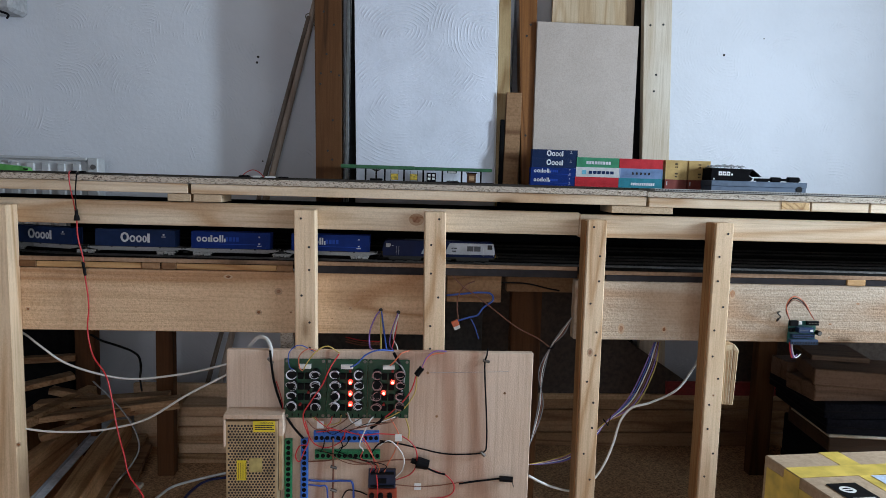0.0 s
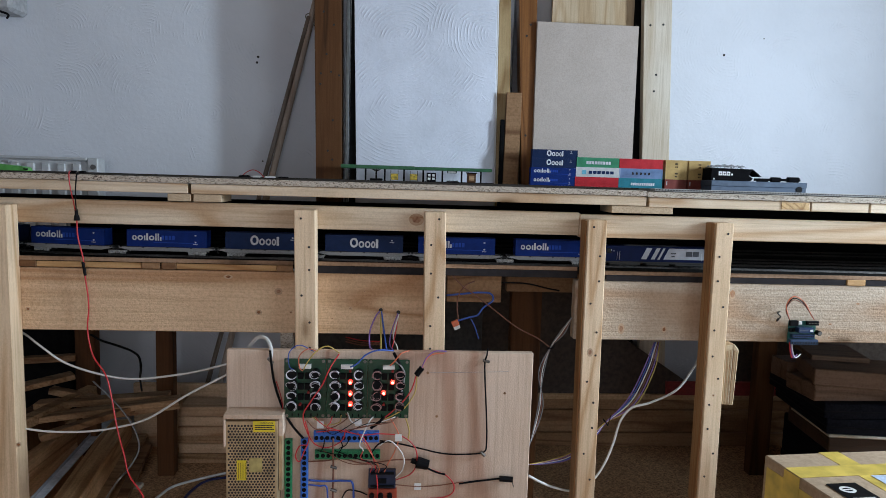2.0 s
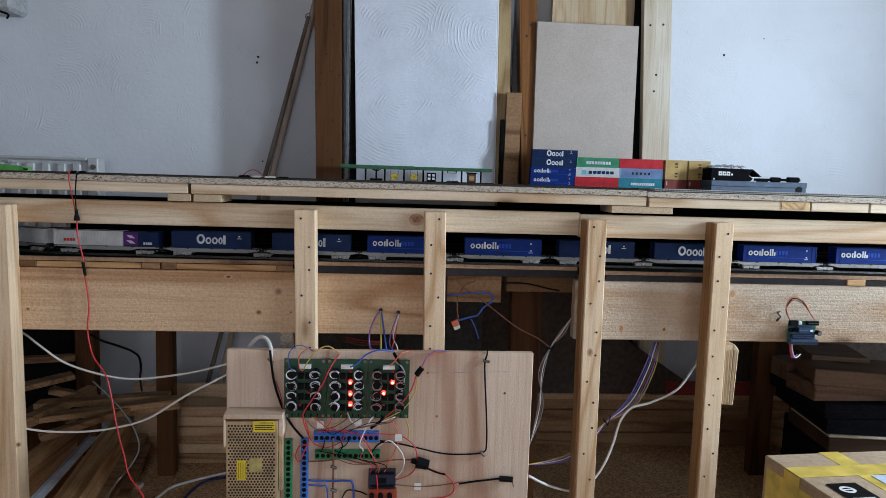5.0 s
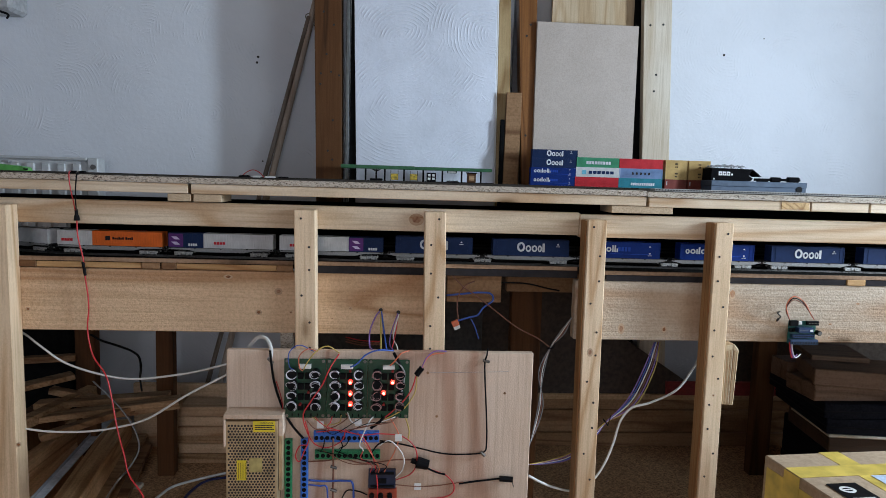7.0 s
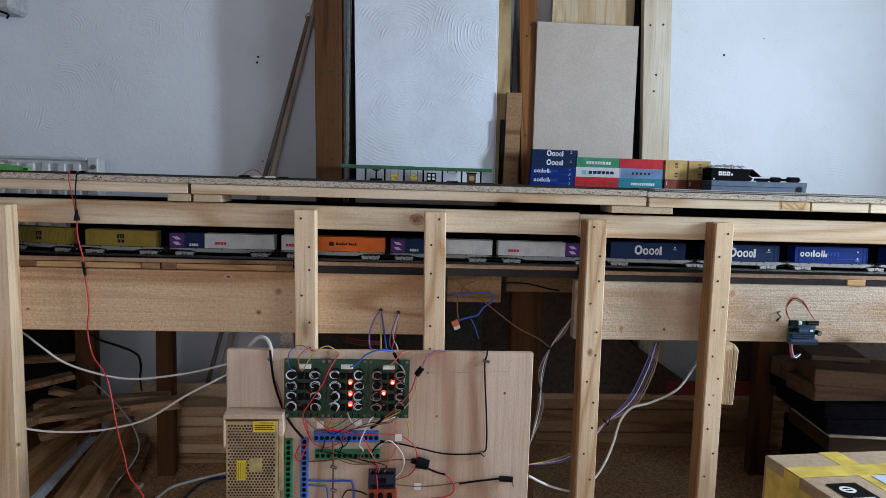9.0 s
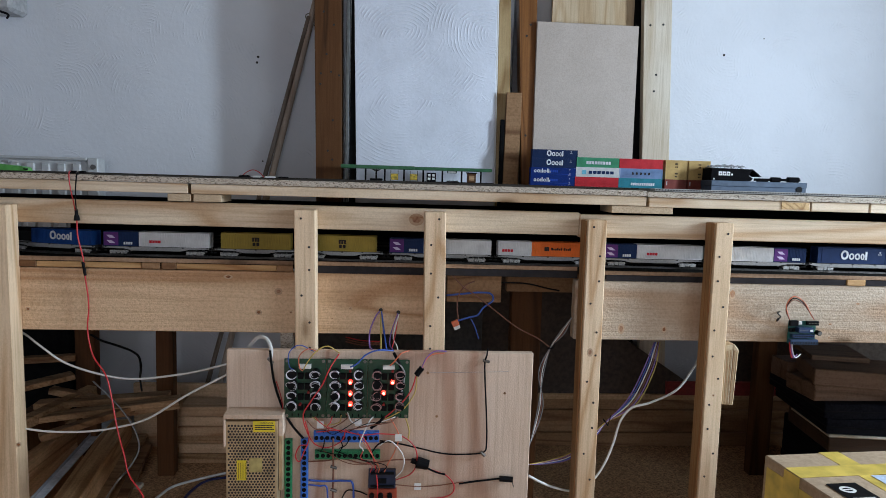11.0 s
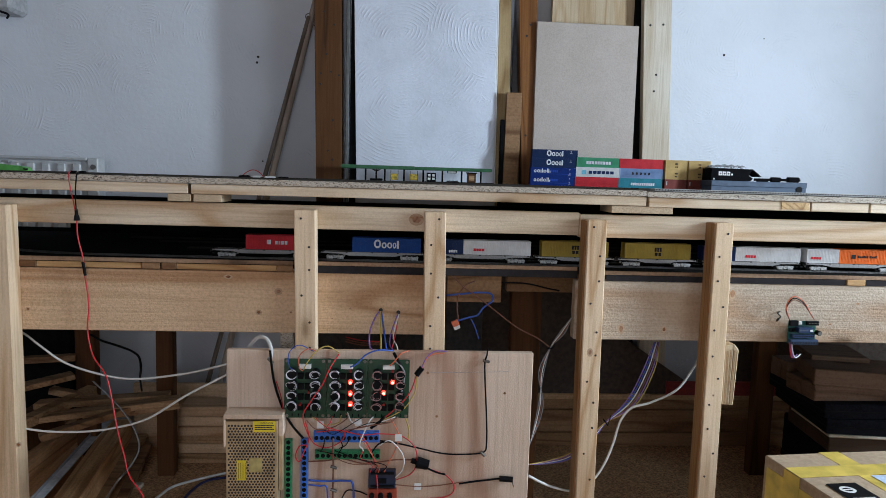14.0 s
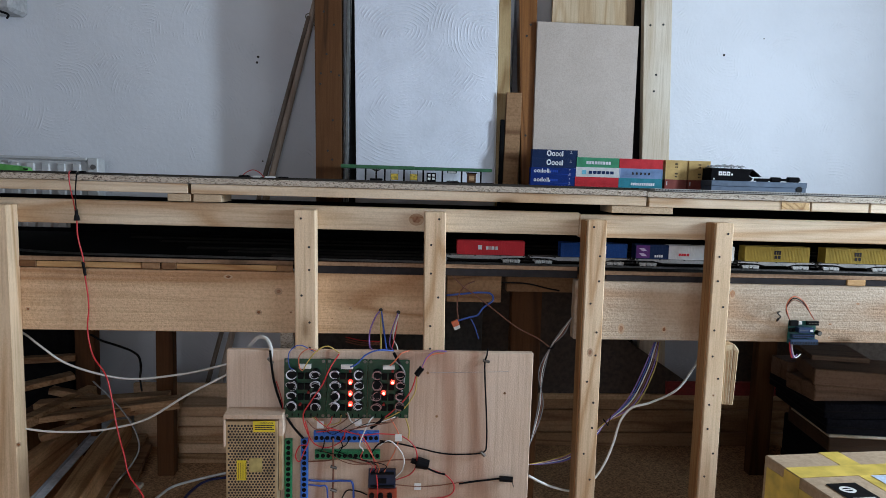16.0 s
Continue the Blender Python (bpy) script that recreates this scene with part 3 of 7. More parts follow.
fix("broken_edge", box(0.8812, 0.9473, 1.5035, 1.5049, FAS_LOW + 0.0015, TOP_Z - 0.0175, 0.0004), timber("splintered_pine", 1, (0.7, 0.5, 0.27), (0.3, 0.15, 0.06), 0.8, 14, False), "splintered amber patch in the fascia")

for host, hx, cs in ((pale_plank, 0.9145 + 0.0464 * 0.99, ((0.9117, 2.5, 1.582), (0.9603, 2.5, 1.586), (0.9441, 2.5, 1.405), (0.9393, 2.5, 1.345))), (varnish, 0.4571 + 0.0539 * 0.99, ((0.4538, 2.49, 1.522), (0.4665, 2.49, 1.562), (0.4648, 2.49, 1.167)))):
    for c in cs:
        part("nail_hole", local(rod((c[0], c[1] - 0.001, c[2]), (c[0], c[1] + 0.003, c[2]), 0.0042, 8), (hx, c[1], 0)), HOLE, host)
# ---- tracks ----
CURVE_R, CURVE_X, BEND = 0.572, -0.66, radians(42)
EAST_TURN = 1.42


SKEW = 0.0216                             # the line runs slightly towards the front edge


def straight_y(x):
    return TRACK_Y + 0.0078 - SKEW * x


def track_at(s):
    """Place and heading on the running line; s equals x on the straight along the front."""
    if s > EAST_TURN:                       # bends towards the room's south side along the east wall
        a = min((s - EAST_TURN) / CURVE_R, math.pi / 2)
        rest = s - EAST_TURN - a * CURVE_R
        return EAST_TURN + CURVE_R * math.sin(a), straight_y(EAST_TURN) - CURVE_R * (1 - math.cos(a)) - rest, -a
    if s >= CURVE_X:
        return s, straight_y(s), -SKEW
    d = CURVE_X - s
    x, y, a = CURVE_X, straight_y(CURVE_X), -SKEW
    for length, turn in ((BEND * CURVE_R, -1), (BEND * CURVE_R, 1), (math.pi / 2 * CURVE_R, 1), (9.0, 0)):
        step = min(d, length)
        if turn:
            b = a + turn * step / CURVE_R   # heading of travel, +x is 0
            # going backwards along the line
            cx, cy = x + turn * CURVE_R * math.sin(a), y - turn * CURVE_R * math.cos(a)
            x, y = cx - turn * CURVE_R * math.sin(b), cy + turn * CURVE_R * math.cos(b)
            a = b
        else:
            x, y = x - step * math.cos(a), y - step * math.sin(a)
        d -= step
        if d <= 1e-9:
            break
    return x, y, a


RAIL_TOP_Z = SHELF_Z + 0.0075


def sweep(profile, s0, s1, offset, step=0.02):
    """A bar of this profile (across, up) laid along the line at a sideways offset."""
    bm = bmesh.new()
    count = max(1, round((s1 - s0) / step))
    rings = []
    for k in range(count + 1):
        x, y, a = track_at(s0 + (s1 - s0) * k / count)
        rings.append([bm.verts.new((x - math.sin(a) * (offset + p), y + math.cos(a) * (offset + p), z)) for p, z in profile])
    n = len(profile)
    for ra, rb in zip(rings, rings[1:]):
        for k in range(n):
            bm.faces.new((ra[k], rb[k], rb[(k + 1) % n], ra[(k + 1) % n]))
    bm.faces.new(rings[0])
    bm.faces.new(rings[-1][::-1])
    bmesh.ops.recalc_face_normals(bm, faces=bm.faces[:])
    return bm


def rail_profile(z):
    return [(-0.0011, z), (-0.0011, z + 0.0006), (-0.0004, z + 0.001), (-0.0005, z + 0.003), (0.0005, z + 0.003), (0.0004, z + 0.001), (0.0011, z + 0.0006), (0.0011, z)]


S0, S1 = -4.4, 4.6
SLEEPER = matt(plain("black_sleeper_plastic", (0.008, 0.0075, 0.007), 0.85))
# Idle rails get a dark steel that holds the shade under the board.
DARK_RAIL = matt(plain("shaded_rail", (0.03, 0.026, 0.023), 0.7))
running = tagged(new("railway_track"), "steel model railway track on black sleepers", "track", "tracks on the lower shelf")
for off in (-0.00825, 0.00825):
    part("rail", sweep(rail_profile(SHELF_Z + 0.0045), S0, S1, off), STEEL, running)
part("track_bed", sweep([(-0.018, SHELF_Z + 0.0001), (-0.0165, SHELF_Z + 0.0039), (0.0165, SHELF_Z + 0.0039), (0.018, SHELF_Z + 0.0001)], S0, S1, 0.0), BALLAST, running)
sl = bmesh.new()
k = S0
while k < S1:
    x, y, a = track_at(k)
    c, d = math.cos(a), math.sin(a)
    quad = []
    for z in (SHELF_Z + 0.0002, SHELF_Z + 0.0045):
        for u, v in ((-0.0017, -0.016), (0.0017, -0.016), (0.0017, 0.016), (-0.0017, 0.016)):
            quad.append(sl.verts.new((x + u * c - v * d, y + u * d + v * c, z)))
    for f in ((4, 5, 6, 7), (0, 1, 5, 4), (1, 2, 6, 5), (2, 3, 7, 6), (3, 0, 4, 7)):
        sl.faces.new([quad[i] for i in f])
    k += 0.0088
tagged(part("sleeper_strip", sl, SLEEPER, running), kind="stuff")
# idle tracks behind, straight along the shelf
for i, y in enumerate((1.66, 1.73, 1.80, 1.95, 2.05)):
    side = tagged(new("railway_track"), "dark idle storage track on the lower shelf", "track", "tracks on the lower shelf")
    part("track_bed", box(-0.3 - 0.12 * i, 2.0 if i > 2 else 1.4, y - 0.018, y + 0.018, SHELF_Z + 0.0001, SHELF_Z + 0.0038), BALLAST, side)
    for off in (-0.00825, 0.00825):
        part("rail", box(-0.3 - 0.12 * i, 2.0 if i > 2 else 1.4, y + off - 0.0005, y + off + 0.0005, SHELF_Z + 0.0045, SHELF_Z + 0.0075), DARK_RAIL, side)
    sb = bmesh.new()
    x = -0.3 - 0.12 * i
    while x < (2.0 if i > 2 else 1.4):
        box(x, x + 0.0034, y - 0.016, y + 0.016, SHELF_Z + 0.0002, SHELF_Z + 0.0045, 0, sb)
        x += 0.018
    tagged(part("sleeper_strip", sb, SLEEPER, side), kind="stuff")

# shelves that carry the line along the west and east sides of the room, on legs
for x0, x1, y0, y1 in ((-2.16, -1.352, 1.2, 2.3), (-2.16, -1.86, -0.9, 1.195), (1.93, 2.06, -1.9, 1.017)):
    wing = thing("side_shelf", "plywood shelf on timber legs carrying the track round the room", "shelf", at=(x0, y0, 0))
    part("shelf_board", box(0, x1 - x0, 0, y1 - y0, SHELF_Z - 0.012, SHELF_Z - 0.0003, 0.001), BALLAST, wing)
    for lx in (0.02, x1 - x0 - 0.06):
        for ly in (0.02, y1 - y0 - 0.06):
            part("leg", box(lx, lx + 0.04, ly, ly + 0.04, 0, SHELF_Z - 0.0125), PINE_Z, wing)

bend_shelf = thing("side_shelf", "narrow curved plywood shelf carrying the track round the corner", "shelf")
part("shelf_board", sweep([(-0.06, SHELF_Z - 0.012), (-0.06, SHELF_Z - 0.0003), (0.06, SHELF_Z - 0.0003), (0.06, SHELF_Z - 0.012)], EAST_TURN + 0.001, EAST_TURN + CURVE_R * math.pi / 2, 0.0), BALLAST, bend_shelf)
for s_ in (EAST_TURN + 0.3, EAST_TURN + 0.62):
    lx, ly, _ = track_at(s_)
    part("leg", box(lx - 0.02, lx + 0.02, ly - 0.02, ly + 0.02, 0, SHELF_Z - 0.0125), PINE_Z, bend_shelf)

# ---- the train ----
NOSE_X = 0.2339


def travelled(t):
    return 0.262241 * t - 0.000323 * t * t - 1.0522e-05 * t ** 3


MOVING = []     # thing, distance of its middle behind the nose, half its wheelbase


def paint(name, c, rough=0.55):
    m = plain(name, c, rough, wear=0.1, scale=45)
    m.node_tree.nodes["Principled BSDF"].inputs["Specular IOR Level"].default_value = 0.12
    return m


C_NAVY = paint("navy_container_paint", (0.01, 0.025, 0.082))
C_BLUE = paint("royal_blue_container_paint", (0.005, 0.026, 0.17))
C_MIDBLUE = paint("mid_blue_container_paint", (0.01, 0.05, 0.2))
C_WHITE = paint("off_white_container_paint", (0.6, 0.6, 0.6))
C_ORANGE = paint("orange_container_paint", (0.75, 0.16, 0.03))
C_YELLOW = paint("mustard_container_paint", (0.31, 0.22, 0.042))
C_RED = paint("red_container_paint", (0.5, 0.03, 0.04))
C_PURPLE = paint("purple_container_paint", (0.1, 0.03, 0.16))
C_GREEN = paint("green_container_paint", (0.06, 0.28, 0.15))
C_TAN = paint("tan_container_paint", (0.52, 0.35, 0.14))
C_MAROON = paint("maroon_container_paint", (0.2, 0.05, 0.04))
C_STEEL = paint("steel_blue_container_paint", (0.17, 0.25, 0.42))
C_TEAL = paint("teal_container_paint", (0.03, 0.2, 0.26))
C_INK = paint("dark_lettering", (0.02, 0.015, 0.015))
C_LETTER = paint("white_lettering", (0.6, 0.62, 0.66))
C_PALEBLUE = paint("faint_blue_lettering", (0.02, 0.07, 0.4))
C_REDINK = paint("red_lettering", (0.55, 0.03, 0.04))
C_LILAC = paint("pale_lilac_mark", (0.6, 0.5, 0.68))
WAGON_GREY = speckled("weathered_wagon_grey", (0.22, 0.215, 0.21), (0.34, 0.33, 0.32), 700, 0.7, 3.0, 0.2, 0.15)
WAGON_DARK = plain("wagon_underframe_black", (0.02, 0.019, 0.018), 0.7)
BOGIE_GREY = speckled("bogie_grey", (0.2, 0.195, 0.19), (0.5, 0.49, 0.47), 300, 0.7)


def glyphs(x, z, sizes, gap, bm, y, t=0.0006):
    """A row of plain rounded bars: (width, height) each, standing on z from x on."""
    for w, h, *kind in sizes:
        if w > 0 and kind:
            loop(bm, x + w / 2, z + h / 2, w / 2, h / 2, y - t, y, kind[0])
        elif w > 0:
            box(x, x + w, y - t, y, z, z + h, min(w, h) * 0.15, bm)
        x += abs(w) + gap
    return bm


def loop(bm, cx, cz, rx, rz, y0, y1, thick):
    """A flat oval ring, thick as a share of its half width."""
    n = 14
    rings = []
    for f, y in ((1, y0), (1 - thick, y0), (1 - thick, y1), (1, y1)):
        g = 1 - (1 - f) * rx / rz
        rings.append([bm.verts.new((cx + rx * f * math.cos(a), y, cz + rz * g * math.sin(a))) for a in (2 * math.pi * k / n for k in range(n))])
    for p, q in ((0, 1), (1, 2), (3, 0)):
        for k in range(n):
            bm.faces.new((rings[p][k], rings[p][(k + 1) % n], rings[q][(k + 1) % n], rings[q][k]))


def container(length, high, mat, ribs, label, marks=(), at=(0, 0, 0)):
    """A model freight container, its middle over the origin, its floor at z 0. marks: (kind name, material, fn(bm, y))."""
    ob = thing("freight_container", label, "container", "model freight containers", at)
    h, w = length / 2, 0.0325 / 2
    bm = box(-h + 0.0012, h - 0.0012, -w + 0.0008, w - 0.0008, 0.0008, high - 0.0008)
    part("body", bm, mat, ob)
    fr = bmesh.new()
    for sy in (-1, 1):
        for sx in (-1, 1):
            box(sx * h - sx * 0.0024, sx * h, sy * w - sy * 0.0024, sy * w, 0, high, 0.0003, fr)
        for z in (0, high - 0.0016):
            box(-h + 0.0024, h - 0.0024, sy * w - sy * 0.0016, sy * w, z, z + 0.0016, 0, fr)
    for sx in (-1, 1):
        for z in (0, high - 0.0016):
            box(sx * h - sx * 0.0016, sx * h, -w + 0.0024, w - 0.0024, z, z + 0.0016, 0, fr)
    part("frame", fr, mat, ob)
    if ribs:
        rb = bmesh.new()
        n = int(length / 0.0036)
        for k in range(1, n):
            x = -h + length * k / n
            for sy in (-1, 1):
                box(x - 0.0009, x + 0.0009, sy * (w - 0.0008), sy * (w - 0.0003), 0.0018, high - 0.0018, 0, rb)
        tagged(part("side_ribs", rb, mat, ob), kind="stuff")
    else:
        for x in (-h + 0.011, h - 0.011):
            for sy in (-1, 1):
                part("side_seam", box(x - 0.0006, x + 0.0006, sy * (w - 0.0008), sy * (w - 0.0002), 0.0018, high - 0.0018), mat, ob)
    for name, m, draw in marks:
        bm = bmesh.new()
        draw(bm, -w + 0.0001 if not ribs else -w - 0.0001)
        part(name, bm, m, ob)
    return ob


def geest_mark(z0, s):
    def draw(bm, y):
        x = -0.029 * s
        glyphs(x, z0, ((0.0168 * s, 0.02 * s, 0.5), (0.0118 * s, 0.014 * s, 0.55), (0.0118 * s, 0.014 * s, 0.55), (0.0088 * s, 0.014 * s, 0.65), (0.005 * s, 0.018 * s)), 0.0008 * s, bm, y)
    return draw


def norfolk_mark(z0, x0, s):
    def draw(bm, y):
        glyphs(x0, z0, ((0.0086 * s, 0.0098 * s, 0.55), (0.0105 * s, 0.0098 * s, 0.5), (0.003 * s, 0.0095 * s), (0.0036 * s, 0.0135 * s), (0.0105 * s, 0.0098 * s, 0.5), (0.003 * s, 0.0135 * s), (0.003 * s, 0.0135 * s), (0.003 * s, 0.007 * s)), 0.0014 * s, bm, y)
    return draw


def small_marks(x, zs):
    def draw(bm, y):
        for z in zs:
            box(x, x + 0.004, y - 0.0005, y, z, z + 0.0032, 0.0004, bm)
        box(x - 0.003, x + 0.007, y - 0.0005, y, zs[-1] - 0.004, zs[-1] - 0.0026, 0, bm)
    return draw


def bars_mark(x0, z0, n, w, h, gap):
    return lambda bm, y: glyphs(x0, z0, ((w, h),) * n, gap, bm, y)


H45 = 0.0385


def make_geest(at=(0, 0, 0), length=0.181, high=H45, ribs=False):
    return container(length, high, C_NAVY, ribs, "long navy blue model container with a white logo", (
        ("logo", C_LETTER, geest_mark(0.0095, 1.15)), ("small_marks", C_LETTER, small_marks(0.062, (0.0265,)))), at)


def make_norfolk(at=(0, 0, 0), length=0.181, high=H45, ribs=False):
    return container(length, high, C_BLUE, ribs, "long royal blue model container with a white logo", (
        ("logo", C_LETTER, norfolk_mark(0.0145, -0.078, 1.2)), ("faint_logo", C_PALEBLUE, bars_mark(-0.012, 0.0165, 4, 0.006, 0.01, 0.002)),
        ("stripe", C_PALEBLUE, lambda bm, y: box(-0.03, 0.07, y - 0.0004, y, 0.0095, 0.0107, 0, bm)),
        ("small_marks", C_LETTER, small_marks(0.063, (0.0265, 0.0105)))), at)


def make_bell(at=(0, 0, 0)):
    ob = container(0.0795, 0.0335, C_NAVY, True, "short model container, half purple and half navy", (
        ("lettering", C_LETTER, bars_mark(0.006, 0.004, 4, 0.0042, 0.006, 0.001)),), at)
    w = 0.0325 / 2
    part("purple_half", box(-0.0385, -0.006, -w - 0.0004, -w + 0.001, 0.0016, 0.032), C_PURPLE, ob, "purple panel")
    mk = bmesh.new()
    for z in (0.0065, 0.0185):
        prism([(-0.0325, z + 0.0068), (-0.0205, z + 0.0068), (-0.0125, z), (-0.0245, z)], -w - 0.0009, -w - 0.0003, 0, mk)
    part("chevron", mk, C_LILAC, ob)
    return ob


def make_white40(at=(0, 0, 0)):
    return container(0.1595, 0.0335, C_WHITE, True, "long off-white model container with a small red logo", (("logo", C_REDINK, bars_mark(-0.056, 0.0085, 4, 0.0058, 0.0062, 0.0008)),), at)


def make_white20(at=(0, 0, 0)):
    return container(0.0795, 0.0335, C_WHITE, True, "short off-white model container with a small red logo", (("logo", C_REDINK, bars_mark(-0.03, 0.0085, 4, 0.0058, 0.0062, 0.0008)),), at)


def make_orange(at=(0, 0, 0)):
    return container(0.1595, 0.0335, C_ORANGE, True, "long orange model container with dark lettering", (
        ("logo", C_INK, lambda bm, y: box(-0.05, -0.039, y - 0.0006, y, 0.0125, 0.022, 0.002, bm)),
        ("lettering", C_INK, lambda bm, y: glyphs(-0.034, 0.0145, ((0.0042, 0.006), (0.0036, 0.0042), (0.0036, 0.0042), (0.0036, 0.006), (0.0036, 0.0042), (0.0036, 0.0056), (-0.002, 0), (0.0042, 0.006), (0.0036, 0.0042), (0.0036, 0.0042), (0.0036, 0.006)), 0.0008, bm, y))), at)


def msc_mark(s):
    def draw(bm, y):
        for k in range(3):
            box((-0.008 + k * 0.006) * s, (-0.0035 + k * 0.006) * s, y - 0.0006, y, 0.0175, 0.0175 + 0.0085 * s, 0.0008 * s, bm)
        box(-0.008 * s, 0.0085 * s, y - 0.0006, y, 0.0175 + 0.0075 * s, 0.0175 + 0.0095 * s, 0, bm)
        for k in range(2):
            box((-0.007 + k * 0.0085) * s, (-0.0005 + k * 0.0085) * s, y - 0.0006, y, 0.0075, 0.0075 + 0.0075 * s, 0.001 * s, bm)
    return draw


def make_msc(at=(0, 0, 0)):
    return container(0.1595, 0.0365, C_YELLOW, True, "long mustard yellow model container with dark initials block", (("logo", C_INK, msc_mark(1.0)),), at)


def make_geest40(at=(0, 0, 0)):
    return container(0.1595, 0.0335, C_MIDBLUE, True, "long mid-blue model container with a pale logo", (("logo", C_LETTER, geest_mark(0.0095, 1.02)),), at)


def make_kline(at=(0, 0, 0)):
    return container(0.1595, 0.0335, C_RED, True, "long red model container with white lettering", (
        ("logo", C_LETTER, lambda bm, y: glyphs(-0.031, 0.0125, ((0.0095, 0.0105), (-0.005, 0), (0.006, 0.008), (0.0025, 0.008), (0.007, 0.008), (0.006, 0.008)), 0.0022, bm, y)),), at)


def bogie(parent, x):
    b = part("bogie", box(-0.0215, 0.0215, -0.0125, -0.0085, 0.006, 0.0105, 0.0012), BOGIE_GREY, parent, at=Matrix.Translation((x, 0, 0)))
    side = bmesh.new()
    box(-0.0215, 0.0215, 0.0085, 0.0125, 0.006, 0.0105, 0.0012, side)
    part("side_frame", side, BOGIE_GREY, b)
    for wx in (-0.0125, 0.0125):
        part("axle_box", box(wx - 0.0075, wx + 0.0075, -0.0142, -0.0126, 0.0025, 0.0095, 0.0015), BOGIE_GREY, b)
    part("spring", box(-0.004, 0.004, -0.0142, -0.0126, 0.0035, 0.011, 0.001), BOGIE_GREY, b)
    for wx in (-0.0125, 0.0125):
        wh = bmesh.new()
        for sy in (-1, 1):
            rod((wx, sy * 0.0072, 0.0062), (wx, sy * 0.0098, 0.0062), 0.0062, 14, wh)
        rod((wx, -0.0072, 0.0062), (wx, 0.0072, 0.0062), 0.0012, 8, wh)
        part("wheel_set", wh, WAGON_DARK, b)
    part("bolster", box(-0.004, 0.004, -0.0084, 0.0084, 0.008, 0.0135), WAGON_DARK, b)


DECK = 0.0205      # container floor above the rail


def flat_wagon(half, bogies, label, belly, low=0.0105):
    """A bogie container flat: belly is how far the sole bars reach on either side of the middle."""
    ob = thing("container_wagon", label, "wagon", "container wagons of the train")
    for sy in (-1, 1):
        y0, y1 = sorted((sy * 0.0148, sy * 0.0125))
        deck = prism([(-half, DECK - 0.0045), (-belly - 0.021, DECK - 0.0055), (-belly, low), (belly, low), (belly + 0.021, DECK - 0.0055), (half, DECK - 0.0045),
                      (half, DECK - 0.0012), (-half, DECK - 0.0012)], y0, y1, 0.0003)
        part("sole_bar", deck, WAGON_GREY, ob)
    fl = box(-half + 0.001, half - 0.001, -0.0124, 0.0124, DECK - 0.0042, DECK - 0.0022)
    for x in (-half + 0.004, -half / 2, 0, half / 2, half - 0.004):
        box(x - 0.002, x + 0.002, -0.0155, 0.0155, DECK - 0.003, DECK, 0.0003, fl)
    part("deck", fl, WAGON_DARK, ob)
    rb = bmesh.new()
    for k in range(9):
        x = -belly + 0.006 + k * (2 * belly - 0.012) / 8
        box(x - 0.0006, x + 0.0006, -0.0152, -0.0147, low + 0.0006, DECK - 0.002, 0, rb)
    part("sole_bar_ribs", rb, WAGON_GREY, ob)
    for sx in (-1, 1):
        bf = bmesh.new()
        for y in (-0.0115, 0.0115):
            rod((sx * half, y, DECK - 0.0055), (sx * (half + 0.0045), y, DECK - 0.0055), 0.0011, 8, bf)
            rod((sx * (half + 0.0045), y, DECK - 0.0055), (sx * (half + 0.0055), y, DECK - 0.0055), 0.0026, 10, bf)
        part("buffers", bf, WAGON_DARK, ob)
        part("coupling", box(sx * half, sx * (half + 0.005), -0.0015, 0.0015, 0.007, 0.0095), WAGON_DARK, ob)
    for x in bogies:
        bogie(ob, x)
    return ob


def load(u, x, made):
    """A container resting x along the deck of the wagon whose middle is u behind the nose."""
    MOVING.append((made, u, x, DECK))


TWIN = "low grey bogie flat of a twin set for long containers"
first = {}
for k, joint in enumerate((0.4995, 0.9450, 1.3970, 1.8460)):
    for sgn in (-1, 1):
        mid = joint + sgn * 0.1145
        key = ("twin", sgn)
        # the leading wagon of each pair carries the shared bogie at its rear end
        if key not in first:
            first[key] = flat_wagon(0.1085, (-0.1135, 0.067) if sgn < 0 else (-0.067,), TWIN, 0.082)
            w = first[key]
        else:
            w = copy_thing(first[key], Matrix.Identity(4))
        MOVING.append((w, mid, 0.0, 0.0))
        ck = "blue" if k % 2 == 0 else "navy"
        if ck not in first:
            first[ck] = make_norfolk() if ck == "blue" else make_geest()
            c = first[ck]
        else:
            c = copy_thing(first[ck], Matrix.Identity(4))
        load(mid, 0.0, c)

FLAT = "weathered grey bogie container flat with fish-bellied sides"
makers = {"bell": make_bell, "w40": make_white40, "w20": make_white20, "or": make_orange, "msc": make_msc, "g40": make_geest40, "kl": make_kline}
CONSIST = (
    (2.199, 0.119, (("w40", -0.0405), ("bell", 0.0795))),
    (2.4535, 0.119, (("bell", -0.0795), ("w40", 0.0405))),
    (2.7055, 0.119, (("w20", -0.0795), ("or", 0.0405))),
    (2.961, 0.119, (("bell", -0.0795), ("w40", 0.0405))),
    (3.190, 0.094, (("msc", 0.0),)),
    (3.389, 0.094, (("msc", 0.0),)),
    (3.615, 0.119, (("bell", -0.0795), ("w40", 0.0405))),
    (3.8675, 0.119, (("g40", 0.033),)),
    (4.117, 0.119, (("kl", 0.037),)),
)
